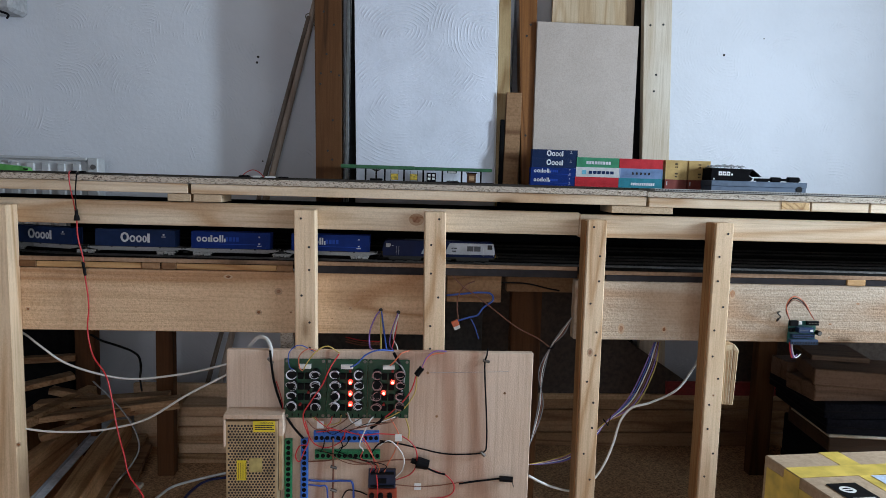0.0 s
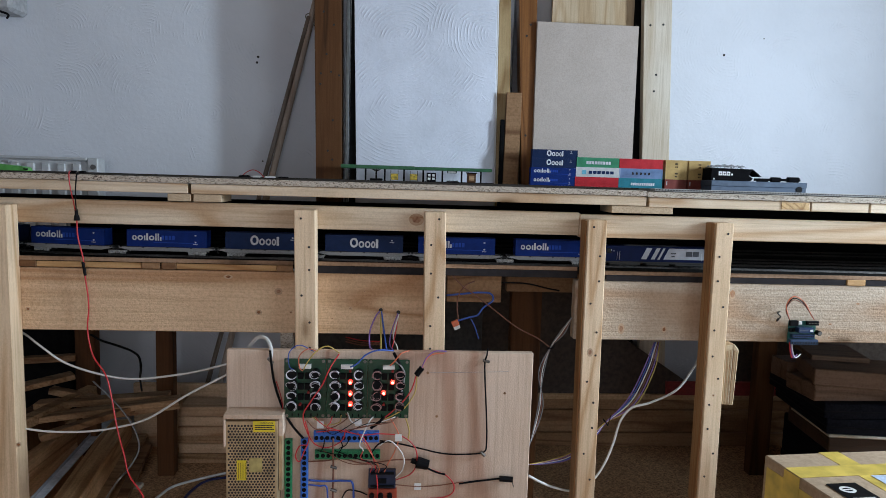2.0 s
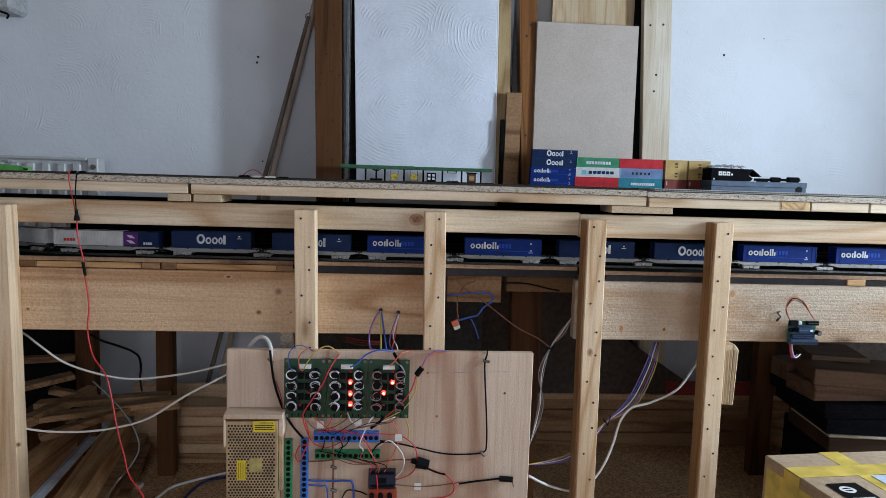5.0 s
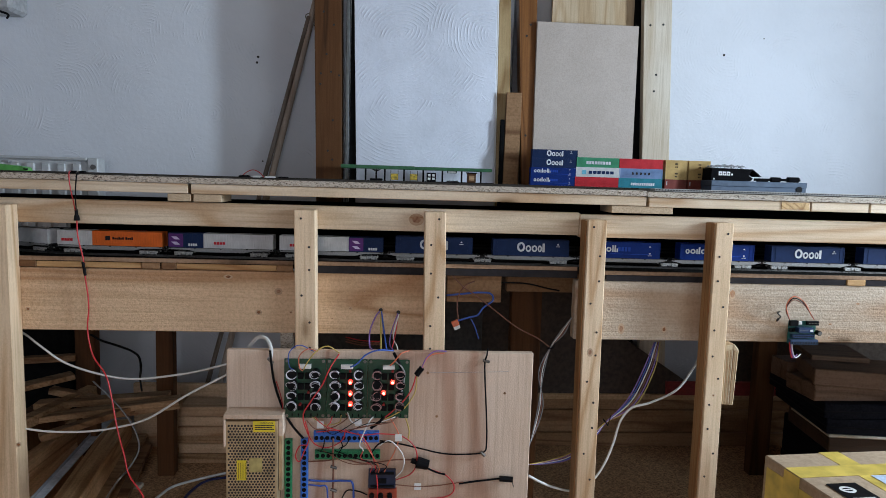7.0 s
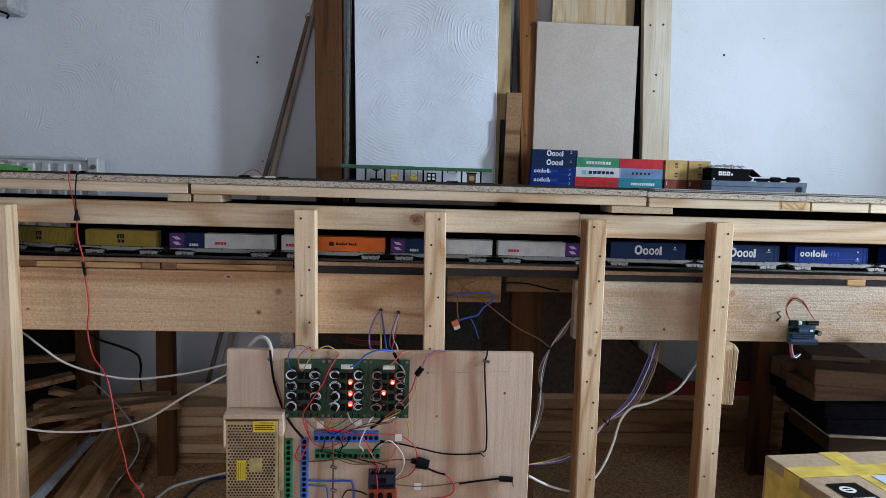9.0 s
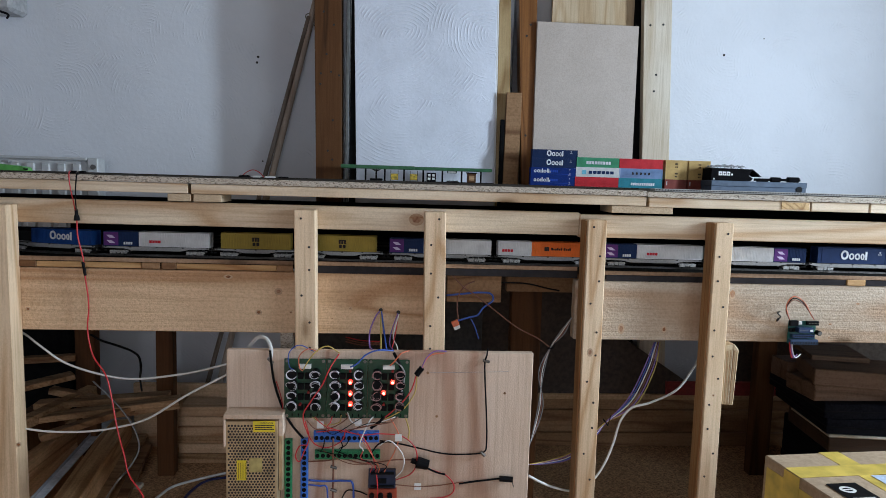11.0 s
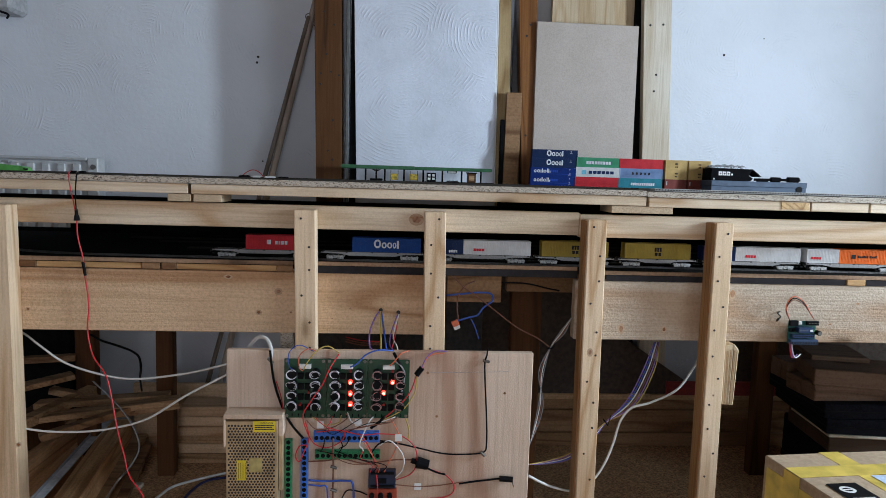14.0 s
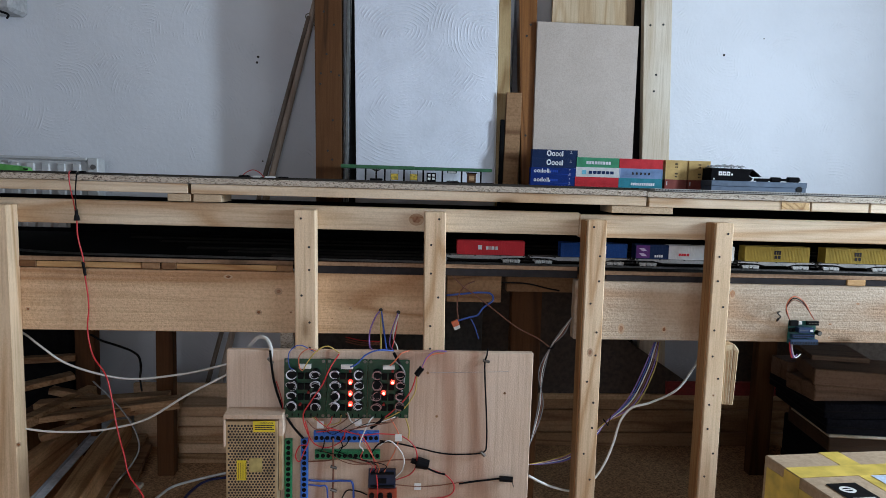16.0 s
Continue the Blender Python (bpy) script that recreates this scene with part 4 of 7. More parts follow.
for u, half, goods in CONSIST:
    key = ("flat", half)
    if key not in first:
        first[key] = flat_wagon(half, (-half + 0.0325, half - 0.0325), FLAT, half - 0.066)
        w = first[key]
    else:
        w = copy_thing(first[key], Matrix.Identity(4))
    MOVING.append((w, u, 0.0, 0.0))
    for kind_of, x in goods:
        if kind_of not in first:
            first[kind_of] = makers[kind_of]()
            c = first[kind_of]
        else:
            c = copy_thing(first[kind_of], Matrix.Identity(4))
        load(u, x, c)

# ---- the locomotive ----
LOCO_BLUE = paint("dark_blue_locomotive_paint", (0.003, 0.009, 0.048), 0.45)
LOCO_WHITE = paint("silver_white_locomotive_paint", (0.42, 0.44, 0.48), 0.35)
LOCO_GLASS = plain("dark_cab_glass", (0.01, 0.011, 0.013), 0.1)
LOCO_YELLOW = paint("yellow_cab_end_paint", (0.6, 0.4, 0.02))
LOCO_GRILLE = plain("dark_grille", (0.05, 0.055, 0.065), 0.5)


def locomotive():
    """A six-axle diesel with a cab at each end, its middle over the origin, facing +x."""
    ob = thing("locomotive", "dark blue and silver model diesel locomotive with white flashes", "locomotive")
    w, top, low = 0.0175, 0.0505, 0.0135
    ends = [(-0.1325, low), (0.1325, low), (0.1325, 0.029), (0.128, 0.0475), (0.122, top), (-0.122, top), (-0.128, 0.0475), (-0.1325, 0.029)]
    body = prism(ends, -w, w, 0.0008)
    part("body", body, LOCO_BLUE, ob)
    silver = prism([(0.012, 0.02), (0.131, 0.02), (0.1315, 0.0285), (0.1275, 0.0465), (0.025, 0.0465)], -w - 0.0006, -w + 0.001)
    part("silver_side", silver, LOCO_WHITE, ob, "silver-white forward side panel")
    for x in (-0.042, -0.018, -0.002):
        wide = {-0.042: 0.013, -0.018: 0.009, -0.002: 0.005}[x]
        fl = prism([(x, 0.0195), (x + wide, 0.0195), (x + wide + 0.013, 0.0465), (x + 0.013, 0.0465)], -w - 0.0006, -w + 0.001)
        part("white_flash", fl, LOCO_WHITE, ob)
    for x0, x1, z0, z1 in ((0.066, 0.081, 0.028, 0.04), (0.0825, 0.0975, 0.028, 0.04)):
        gr = box(x0, x1, -w - 0.0012, -w, z0, z1)
        part("grille", gr, LOCO_GRILLE, ob)
    part("side_window", box(0.114, 0.125, -w - 0.0012, -w, 0.033, 0.0435, 0.001), LOCO_GLASS, ob)
    part("side_window", box(-0.125, -0.114, -w - 0.0012, -w, 0.033, 0.0435, 0.001), LOCO_GLASS, ob)
    part("lettering", glyphs(0.029, 0.033, ((0.005, 0.003), (0.007, 0.003)), 0.001, bmesh.new(), -w - 0.0006), LOCO_GRILLE, ob)
    part("lettering", glyphs(0.031, 0.026, ((0.009, 0.003),), 0.001, bmesh.new(), -w - 0.0006), LOCO_GRILLE, ob)
    part("lettering", glyphs(-0.121, 0.037, ((0.002, 0.005), (0.002, 0.005), (0.002, 0.005), (-0.002, 0), (0.003, 0.0015)), 0.0008, bmesh.new(), -w - 0.0002), C_LETTER, ob)
    for x in (-0.1, -0.094, 0.104, 0.128):
        part("handrail", rod((x, -w - 0.001, 0.017), (x, -w - 0.001, 0.036), 0.0004, 6), C_LETTER, ob)
    part("front_window", box(0.1285, 0.1305, -0.013, 0.013, 0.034, 0.0445, 0.0005), LOCO_GLASS, ob)
    part("yellow_end", box(-0.1332, -0.1315, -0.0165, 0.0165, 0.0135, 0.022, 0.0005), LOCO_YELLOW, ob)
    part("yellow_end", box(0.1315, 0.1332, -0.0165, 0.0165, 0.0135, 0.022, 0.0005), LOCO_YELLOW, ob)
    part("roof_detail", box(-0.08, 0.05, -0.009, 0.009, top - 0.0005, top + 0.0015, 0.0006), LOCO_GRILLE, ob)
    part("fuel_tank", box(-0.028, 0.028, -0.0155, 0.0155, 0.004, 0.0138, 0.0015), WAGON_DARK, ob)
    part("solebar", box(-0.131, 0.131, -0.0165, 0.0165, 0.0095, 0.0138, 0.0005), WAGON_DARK, ob)
    for x in (-0.0795, 0.0795):
        b = part("bogie", box(-0.038, 0.038, -0.0155, -0.0125, 0.004, 0.0105, 0.0012), WAGON_DARK, ob, at=Matrix.Translation((x, 0, 0)))
        part("side_frame", box(-0.038, 0.038, 0.0125, 0.0155, 0.004, 0.0105, 0.0012), WAGON_DARK, b)
        for wx in (-0.026, 0, 0.026):
            wh = bmesh.new()
            for sy in (-1, 1):
                rod((wx, sy * 0.0075, 0.007), (wx, sy * 0.0105, 0.007), 0.007, 14, wh)
            part("wheel_set", wh, WAGON_DARK, b)
    for sx in (-1, 1):
        for y in (-0.0115, 0.0115):
            bf = rod((sx * 0.132, y, 0.0145), (sx * 0.1385, y, 0.0145), 0.0012, 8)
            rod((sx * 0.1385, y, 0.0145), (sx * 0.1395, y, 0.0145), 0.003, 10, bf)
            part("buffer", bf, WAGON_DARK, ob)
    return ob


MOVING.append((locomotive(), 0.1325, 0.0, 0.0))


# ---- on the upper board and on the wall ----
TOP = TOP_Z + 0.0012


def wire(points, r, mat, label, category="cable", name="cable", parent=None, n=6):
    bm = tube(points, r, n)
    if parent is not None:
        return part(name, bm, mat, parent)
    return tagged(part(name, bm, mat), label, category)


ENAMEL = plain("radiator_enamel", (0.55, 0.56, 0.57), 0.4, wear=0.05)
# radiator behind the board
RAD_X0, RAD_X1 = -1.45, -1.115
RZ0, RZ1 = 0.748 - 0.3, 1.038
rad = thing("radiator", "white painted panel radiator on the wall behind the board", "radiator", at=(RAD_X0, 2.53, 0))
rb = box(0, RAD_X1 - RAD_X0, 0.012, 0.03, RZ0, RZ1 - 0.012, 0.003)
part("panel", rb, ENAMEL, rad)
x = RAD_X1 - RAD_X0 - 0.035
while x > 0:
    part("flute", prism([(x - 0.019, RZ0 + 0.03), (x + 0.019, RZ0 + 0.03), (x + 0.015, RZ1 - 0.022), (x - 0.015, RZ1 - 0.022)], 0.002, 0.013, 0.004), ENAMEL, rad)
    x -= 0.0535
part("top_grille", box(0, RAD_X1 - RAD_X0 + 0.002, 0.0, 0.065, RZ1 - 0.011, RZ1, 0.003), ENAMEL, rad)
part("end_cover", box(RAD_X1 - RAD_X0 + 0.003, RAD_X1 - RAD_X0 + 0.042, 0.0, 0.06, RZ0 + 0.1, RZ1 - 0.001, 0.004), ENAMEL, rad)
part("bleed_valve", rod((RAD_X1 - RAD_X0 + 0.026, -0.006, RZ1 - 0.033), (RAD_X1 - RAD_X0 + 0.026, 0.004, RZ1 - 0.033), 0.009, 12), STEEL, rad)
for bx in (0.2, RAD_X1 - RAD_X0 - 0.25):
    part("bracket", box(bx, bx + 0.03, 0.031, WALL_Y - 2.53, RZ0 + 0.1, RZ0 + 0.3), ENAMEL, rad)

# the two poles leaning beside the brown post
POLE = timber("weathered_pole", 2, (0.5, 0.42, 0.36), (0.3, 0.23, 0.19), 0.6, 3, False)
DARK_POLE = timber("dark_weathered_pole", 2, (0.22, 0.18, 0.155), (0.12, 0.095, 0.08), 0.6, 3, False)
p_low, p_high = (-0.4734, 2.6250, 0.9999), (-0.3189, 2.6600, 1.6593)
way = (Vector(p_high) - Vector(p_low))
foot = Vector(p_low) - way * (p_low[2] / way.z)
pole = thing("wooden_pole", "long pale wooden pole leaning against the wall", "pole", at=foot)
part("shaft", local(rod(foot, Vector(p_high) + way * 0.05, 0.0125, 14), foot), POLE, pole)
thin_low, thin_high = (-0.4969, 2.6150, 0.9992), (-0.3442, 2.6500, 1.5904)
way2 = Vector(thin_high) - Vector(thin_low)
foot2 = Vector(thin_low) - way2 * (thin_low[2] / way2.z)
rod2 = thing("wooden_pole", "slim wooden pole with a metal ring leaning against the wall", "pole", at=foot2)
part("shaft", local(rod(foot2, thin_high, 0.0085, 12), foot2), DARK_POLE, rod2)
ring = (-0.3463, 2.6500, 1.5904)
rg = tube([(ring[0] + 0.011 * math.cos(a), ring[1], ring[2] + 0.011 * math.sin(a)) for a in (k * math.pi / 8 for k in range(17))], 0.002, 6, steps=2)
part("ring", local(rg, foot2), STEEL, rod2)
part("ring_shank", local(rod((ring[0] + 0.008, ring[1], ring[2] - 0.01), (ring[0] + 0.02, ring[1] + 0.015, ring[2] - 0.03), 0.002, 6), foot2), STEEL, rod2)

for c, r in (((-0.5379, 2.68, 1.44), 0.0042), ((-0.5421, 2.68, 1.419), 0.004), ((1.283, 2.68, 1.522), 0.0042), ((1.442, 2.68, 1.592), 0.002), ((-0.5201, 2.68, 1.047), 0.003)):
    hole = thing("wall_plug", "small dark plugged screw hole in white plaster", "wall plug", "holes in the wall", at=c)
    part("plug", rod((0, -0.0012, 0), (0, 0.004, 0), r, 10), HOLE, hole)
    part("rim", rod((0, -0.0006, 0), (0, 0.003, 0), r * 1.25, 10), GREY_WIRE, hole)

# pale fixture high on the wall
fx = (-1.396, 2.56, 1.565)
fit_ = thing("wall_bracket", "pale grey plastic bracket high on the wall", "bracket", at=fx)
part("plate", box(-0.09, 0.025, 0.0, 0.12, -0.02, 0.06, 0.012), plain("grey_plastic_bracket", (0.42, 0.42, 0.43), 0.5), fit_)
part("hook", tube([(-0.03, -0.004, -0.02), (0.0, -0.004, -0.028), (0.018, -0.004, -0.036), (0.012, -0.004, -0.05)], 0.004), BLACK_PLASTIC, fit_)

# green strip lying on the board
GREEN_PCB = plain("bright_green_plastic", (0.12, 0.42, 0.09), 0.35)
g0, g1 = (-1.147, 1.95, 1.001), (-1.015, 1.95, 0.9986)
strip = thing("green_strip", "bright green plastic strip with a black end on the board", "strip", at=(g0[0], 1.95, TOP))
part("rail_body", prism([(0, 0), (g1[0] - g0[0], 0), (g1[0] - g0[0] - 0.004, 0.009), (g1[0] - g0[0] - 0.02, 0.013), (0, 0.021)], 0, 0.03, 0.0012), GREEN_PCB, strip)
part("tip", box(g1[0] - g0[0] - 0.01, g1[0] - g0[0] + 0.002, -0.003, -0.0005, 0.003, 0.007, 0.0006), BLACK_PLASTIC, strip)
for gx in (0.03, 0.06):
    part("tab", box(gx, gx + 0.02, 0.005, 0.02, 0.021, 0.027, 0.001), GREY_WIRE, strip)

# crocodile clips with their wires over the board's edge
for (cx, cz), mat in (((-0.7056, 0), BLACK_PLASTIC), ((-0.6867, 0), BLACK_PLASTIC)):
    clip = thing("crocodile_clip", "small black crocodile clip on the board's edge", "clip", "clips", at=(cx, 1.53, TOP))
    part("jaw", box(-0.012, 0.004, -0.003, 0.003, 0.0003, 0.004, 0.001), STEEL, clip)
    part("grip", box(-0.003, 0.012, -0.004, 0.004, 0.0005, 0.006, 0.0015), mat, clip)
wire([(-0.7034, 1.52, 0.9932), (-0.6948, 1.496, 0.9861), (-0.6922, 1.494, 0.9611), (-0.6899, 1.5, 0.9346), (-0.6959, 1.522, 0.9093)], 0.0014, RED_WIRE, "red wire hanging from the board's edge")
wire([(-0.6846, 1.52, 0.9925), (-0.6786, 1.496, 0.9853), (-0.6807, 1.494, 0.959), (-0.6841, 1.5, 0.9324), (-0.6935, 1.522, 0.9094)], 0.0014, BLACK_PLASTIC, "black wire hanging from the board's edge")
plug = thing("inline_plug", "black inline plug hanging on the wires before the rail", "plug", at=(-0.6953, 1.526, 0.9104))
part("sleeve", rod((0, 0, 0), (0.0005, 0, -0.012), 0.0035, 10), BLACK_PLASTIC, plug)
part("collar", rod((0.0005, 0, -0.0121), (0.001, 0, -0.024), 0.005, 10, r2=0.0065), BLACK_PLASTIC, plug)
wire([(-0.6947, 1.526, 0.887), (-0.6932, 1.526, 0.85), (-0.6827, 1.524, 0.8057), (-0.6812, 1.525, 0.7856), (-0.6803, 1.527, 0.7603), (-0.6757, 1.528, 0.7186), (-0.6752, 1.528, 0.6869), (-0.6784, 1.528, 0.655), (-0.6767, 1.528, 0.6231), (-0.6632, 1.52, 0.5843), (-0.6301, 1.5, 0.5494), (-0.6149, 1.49, 0.5067), (-0.5961, 1.47, 0.4426), (-0.575, 1.45, 0.3924), (-0.5562, 1.43, 0.3507), (-0.5144, 1.4, 0.3099), (-0.5016, 1.38, 0.2285), (-0.61, 1.649, 0.004)], 0.0016, RED_WIRE, "long red wire hanging before the beam to the floor")
sl = thing("cable_sleeve", "black heat-shrink sleeve round the red wire", "sleeve", at=(-0.6833, 1.524, 0.7957))
part("tube", rod((0, 0, 0), (0.004, 0.002, -0.03), 0.0032, 10), BLACK_PLASTIC, sl)

# loose wire and scraps on the board
lwx = -0.3946
wire([(lwx - 0.03, 1.9, TOP + 0.002), (lwx - 0.018, 1.9, TOP + 0.014), (lwx, 1.9, TOP + 0.021), (lwx + 0.018, 1.9, TOP + 0.014), (lwx + 0.03, 1.895, TOP + 0.002)], 0.0011, RED_WIRE, "loop of thin red wire lying on the board")
for k, (dx, w_, m_) in enumerate(((-0.035, 0.03, BLACK_PLASTIC), (0.0, 0.02, WHITE_PLASTIC), (0.03, 0.03, WHITE_PLASTIC), (0.065, 0.03, BLACK_PLASTIC))):
    scrap = thing("small_scrap", "small plastic offcut lying on the board", "offcut", "offcuts on the board", at=(lwx + dx, 1.88 + 0.01 * k, TOP))
    part("body", box(0, w_, 0, 0.012, 0.0002, 0.005 - k * 0.0006, 0.0012), m_, scrap)
    part("edge_rib", box(0.002, w_ - 0.002, 0.004, 0.008, 0.0051 - k * 0.0006, 0.0065 - k * 0.0006, 0.0005), m_, scrap)

# model platform canopy with its furniture
CAN_Y = 2.38
CARTON = matt(plain("matt_black_card", (0.006, 0.006, 0.007), 0.9))
CAN_GREEN = plain("dark_green_canopy_paint", (0.02, 0.12, 0.045), 0.45)
can = thing("station_canopy", "long dark green model platform canopy on thin columns", "canopy", at=(-0.1938, CAN_Y, TOP))
CX = -0.1938
half_x = 0.0585 - CX
end_x = 0.3265 - CX
part("roof", box(0, half_x, -0.03, 0.05, 1.028 - TOP, 1.04 - TOP, 0.001), CAN_GREEN, can)
part("roof", box(half_x + 0.0005, end_x, -0.03, 0.05, 1.028 - TOP, 1.039 - TOP, 0.001), CAN_GREEN, can)
for px_ in (-0.1104, -0.044, 0.0227, 0.0896, 0.1567, 0.2242, 0.2919):
    part("column", rod((px_ - CX, 0, 0), (px_ - CX, 0, 0.042), 0.003, 8), CARTON, can)
part("platform", box(0.0963 - CX, end_x + 0.01, -0.028, 0.048, 0.0002, 0.0018), CARTON, can)
tree_x = -0.0732 - CX
part("fountain", rod((tree_x, -0.01, 0), (tree_x, -0.01, 0.036), 0.003, 8), CARTON, can)
part("fountain_bowl", rod((tree_x, -0.01, 0.032), (tree_x, -0.01, 0.038), 0.005, 10, r2=0.018), CARTON, can)
part("fountain_base", box(tree_x - 0.022, tree_x + 0.022, -0.02, 0.0, 0.0002, 0.007, 0.002), CARTON, can)
POSTER = plain("yellow_poster", (0.6, 0.42, 0.05), 0.5, wear=0.4, scale=120)
for xa in (-0.0105 - CX, 0.0563 - CX):
    part("notice_board", box(xa - 0.012, xa + 0.012, -0.012, -0.008, 0.004, 0.025, 0.0006), POSTER, can, "yellow notice board")
    for sx in (-0.0125, 0.0125):
        part("notice_leg", rod((xa + sx, -0.0095, 0), (xa + sx, -0.0095, 0.036), 0.0012, 6), CARTON, can)
kx = 0.1175 - CX
part("kiosk", box(kx - 0.016, kx + 0.016, -0.012, 0.006, 0.0019, 0.032, 0.001), CARTON, can)
for sx, sz in ((-0.0075, 0.007), (0.0075, 0.007), (-0.0075, 0.019), (0.0075, 0.019)):
    part("kiosk_pane", box(kx + sx - 0.0045, kx + sx + 0.0045, -0.0132, -0.0122, sz, sz + 0.008), WHITE_PAINT, can)
part("sign", box(0.1722 - CX, 0.2059 - CX, -0.012, -0.008, 0.032, 0.04, 0.0006), CARTON, can)
part("sign_face", box(0.1762 - CX, 0.202 - CX, -0.0135, -0.0122, 0.0335, 0.0385), WHITE_PAINT, can)
sx_ = 0.191 - CX
for k in range(6):
    part("luggage", box(sx_ - 0.02 + k * 0.0068, sx_ - 0.0145 + k * 0.0068, -0.014, -0.004, 0.0019, 0.006 + (k % 2) * 0.001, 0.001), CARTON, can)
kx = 0.2583 - CX
part("kiosk", box(kx - 0.015, kx + 0.015, -0.012, 0.006, 0.0019, 0.033, 0.001), BROWN_Z, can)
part("kiosk_roof", box(kx - 0.019, kx + 0.019, -0.016, 0.01, 0.0331, 0.037, 0.001), CARTON, can)
part("kiosk_pane", box(kx - 0.009, kx + 0.009, -0.0136, -0.0122, 0.009, 0.026), OLD_X, can)

# stacks of model containers
ST_Y = 2.40


def stacked(made, x, z):
    made.matrix_basis = Matrix.Translation((x, ST_Y, z)) @ Matrix.Rotation(random.uniform(-0.012, 0.012), 4, "Z")
    return made


def logo40(label, mat, marks=()):
    return container(0.1595, 0.034, mat, True, label, marks)


H2 = 0.0335
gx = 0.5507
sk = 0.1625 / 0.181
for k, maker in enumerate((make_norfolk, make_norfolk, make_geest, make_geest)):
    c = stacked(maker(length=0.181, high=0.0348, ribs=True), gx + (0.003 if k > 1 else 0.0), TOP + k * 0.0315)
    c.scale = (sk, sk, sk)
ex = 0.7098
red = logo40("long red model container with vertical ribs in a stack", C_RED)
stacked(red, ex - 0.001, TOP)
maersk = logo40("long white model container with dark lettering and a pale blue emblem", C_WHITE, (
    ("emblem", paint("pale_blue_emblem", (0.15, 0.42, 0.55)), lambda bm, y: box(-0.058, -0.043, y - 0.0006, y, 0.009, 0.024, 0.001, bm)),
    ("lettering", C_NAVY, bars_mark(-0.034, 0.011, 6, 0.0125, 0.0105, 0.003))))
stacked(maersk, ex + 0.0015, TOP + 0.0343)
ever = logo40("long green model container with white lettering", C_GREEN, (("lettering", C_LETTER, bars_mark(-0.045, 0.0105, 9, 0.008, 0.0105, 0.002)),))
stacked(ever, ex + 0.002, TOP + 0.0686)
cx3 = 0.8664
stacked(logo40("long teal model container with pale lettering", C_TEAL, (("lettering", C_LETTER, bars_mark(-0.035, 0.009, 11, 0.0065, 0.009, 0.0015)),)), cx3, TOP - 0.0)
stacked(logo40("long steel-blue model container with dark spaced lettering", C_STEEL, (("lettering", C_INK, bars_mark(-0.033, 0.0125, 5, 0.0065, 0.0085, 0.0085)),)), cx3, TOP + 0.0343)
stacked(logo40("long red model container on top of a stack", C_RED), cx3, TOP + 0.0686)
for xs in (0.9953, 1.081):
    stacked(container(0.0795, 0.034, C_MAROON, True, "short maroon model container under two tan ones", (("small_marks", C_LETTER, lambda bm, y: box(-0.034, -0.031, y - 0.0005, y, 0.013, 0.027, 0.0003, bm)),)), xs, TOP)
    for k in (1, 2):
        stacked(container(0.0795, 0.034, C_TAN, True, "short tan model container with a dark emblem", (("emblem", C_INK, msc_mark(0.6)),)), xs, TOP + k * 0.0343)

# blue-grey box with a black carton, a clear wrapper and a small black tool
BLUEGREY = plain("blue_grey_card", (0.062, 0.09, 0.14), 0.65)
bx0, bx1 = 1.088, 1.435
base = thing("flat_box", "flat blue-grey box lying on the board", "box", at=(bx0, 2.3, TOP))
BH = 1.023 - TOP
part("lid", box(0, bx1 - bx0, 0, 0.1, BH * 0.45, BH, 0.0015), BLUEGREY, base)
part("tray", box(0.002, bx1 - bx0 - 0.002, 0.002, 0.098, 0.0002, BH * 0.449, 0.001), BLUEGREY, base)
part("thumb_notch", rod((bx1 - bx0 - 0.028, -0.001, BH * 0.3), (bx1 - bx0 - 0.028, 0.001, BH * 0.3), 0.011, 14), BLACK_PLASTIC, base)
ck0, ck1 = 0.0, 1.241 - bx0
BK = 1.065 - TOP - BH
carton = thing("black_carton", "torn black cardboard carton with white symbols", "carton", at=(bx0, 2.305, TOP + BH + 0.0003))
notch = [(0, 0), (ck1 * 0.93, 0), (ck1 * 0.99, BK * 0.22), (ck1 * 0.9, BK * 0.42), (ck1 * 0.9, BK * 0.6), (ck1 * 0.99, BK * 0.98), (0, BK)]
part("carton_body", prism(notch, 0, 0.07, 0.0008), CARTON, carton)
part("flap", prism([(ck1 * 0.97, BK * 0.99), (ck1 * 0.985, BK * 1.0), (ck1 * 0.985 + 0.034, BK * 0.4), (ck1 * 0.985 + 0.029, BK * 0.38), (ck1 * 0.98, BK * 0.9)], 0.005, 0.065), CARTON, carton)
for k in range(3):
    part("symbol", box(0.026 + k * 0.0145, 0.0385 + k * 0.0145, -0.0008, -0.0001, BK * 0.42, BK * 0.74, 0.0008), WHITE_PAINT, carton)
    part("symbol_mark", box(0.0295 + k * 0.0145, 0.035 + k * 0.0145, -0.0014, -0.0009, BK * 0.5, BK * 0.64), BLACK_PLASTIC, carton)
part("symbol", prism([(0.0705, BK * 0.44), (0.078, BK * 0.44), (0.0742, BK * 0.64)], -0.0008, -0.0001), WHITE_PAINT, carton)
part("symbol", box(0.0085, 0.0125, -0.0008, -0.0001, BK * 0.06, BK * 0.2), WHITE_PAINT, carton)
WRAP = material("clear_wrapper", (0.8, 0.82, 0.85), 0.12)
WRAP.node_tree.nodes["Principled BSDF"].inputs["Transmission Weight"].default_value = 0.75
wr = thing("clear_wrapper", "crumpled clear plastic wrapper on a black carton", "wrapper", at=(bx0, 2.31, TOP + BH + BK + 0.0008))
bm = bmesh.new()
nx, ny = 26, 8
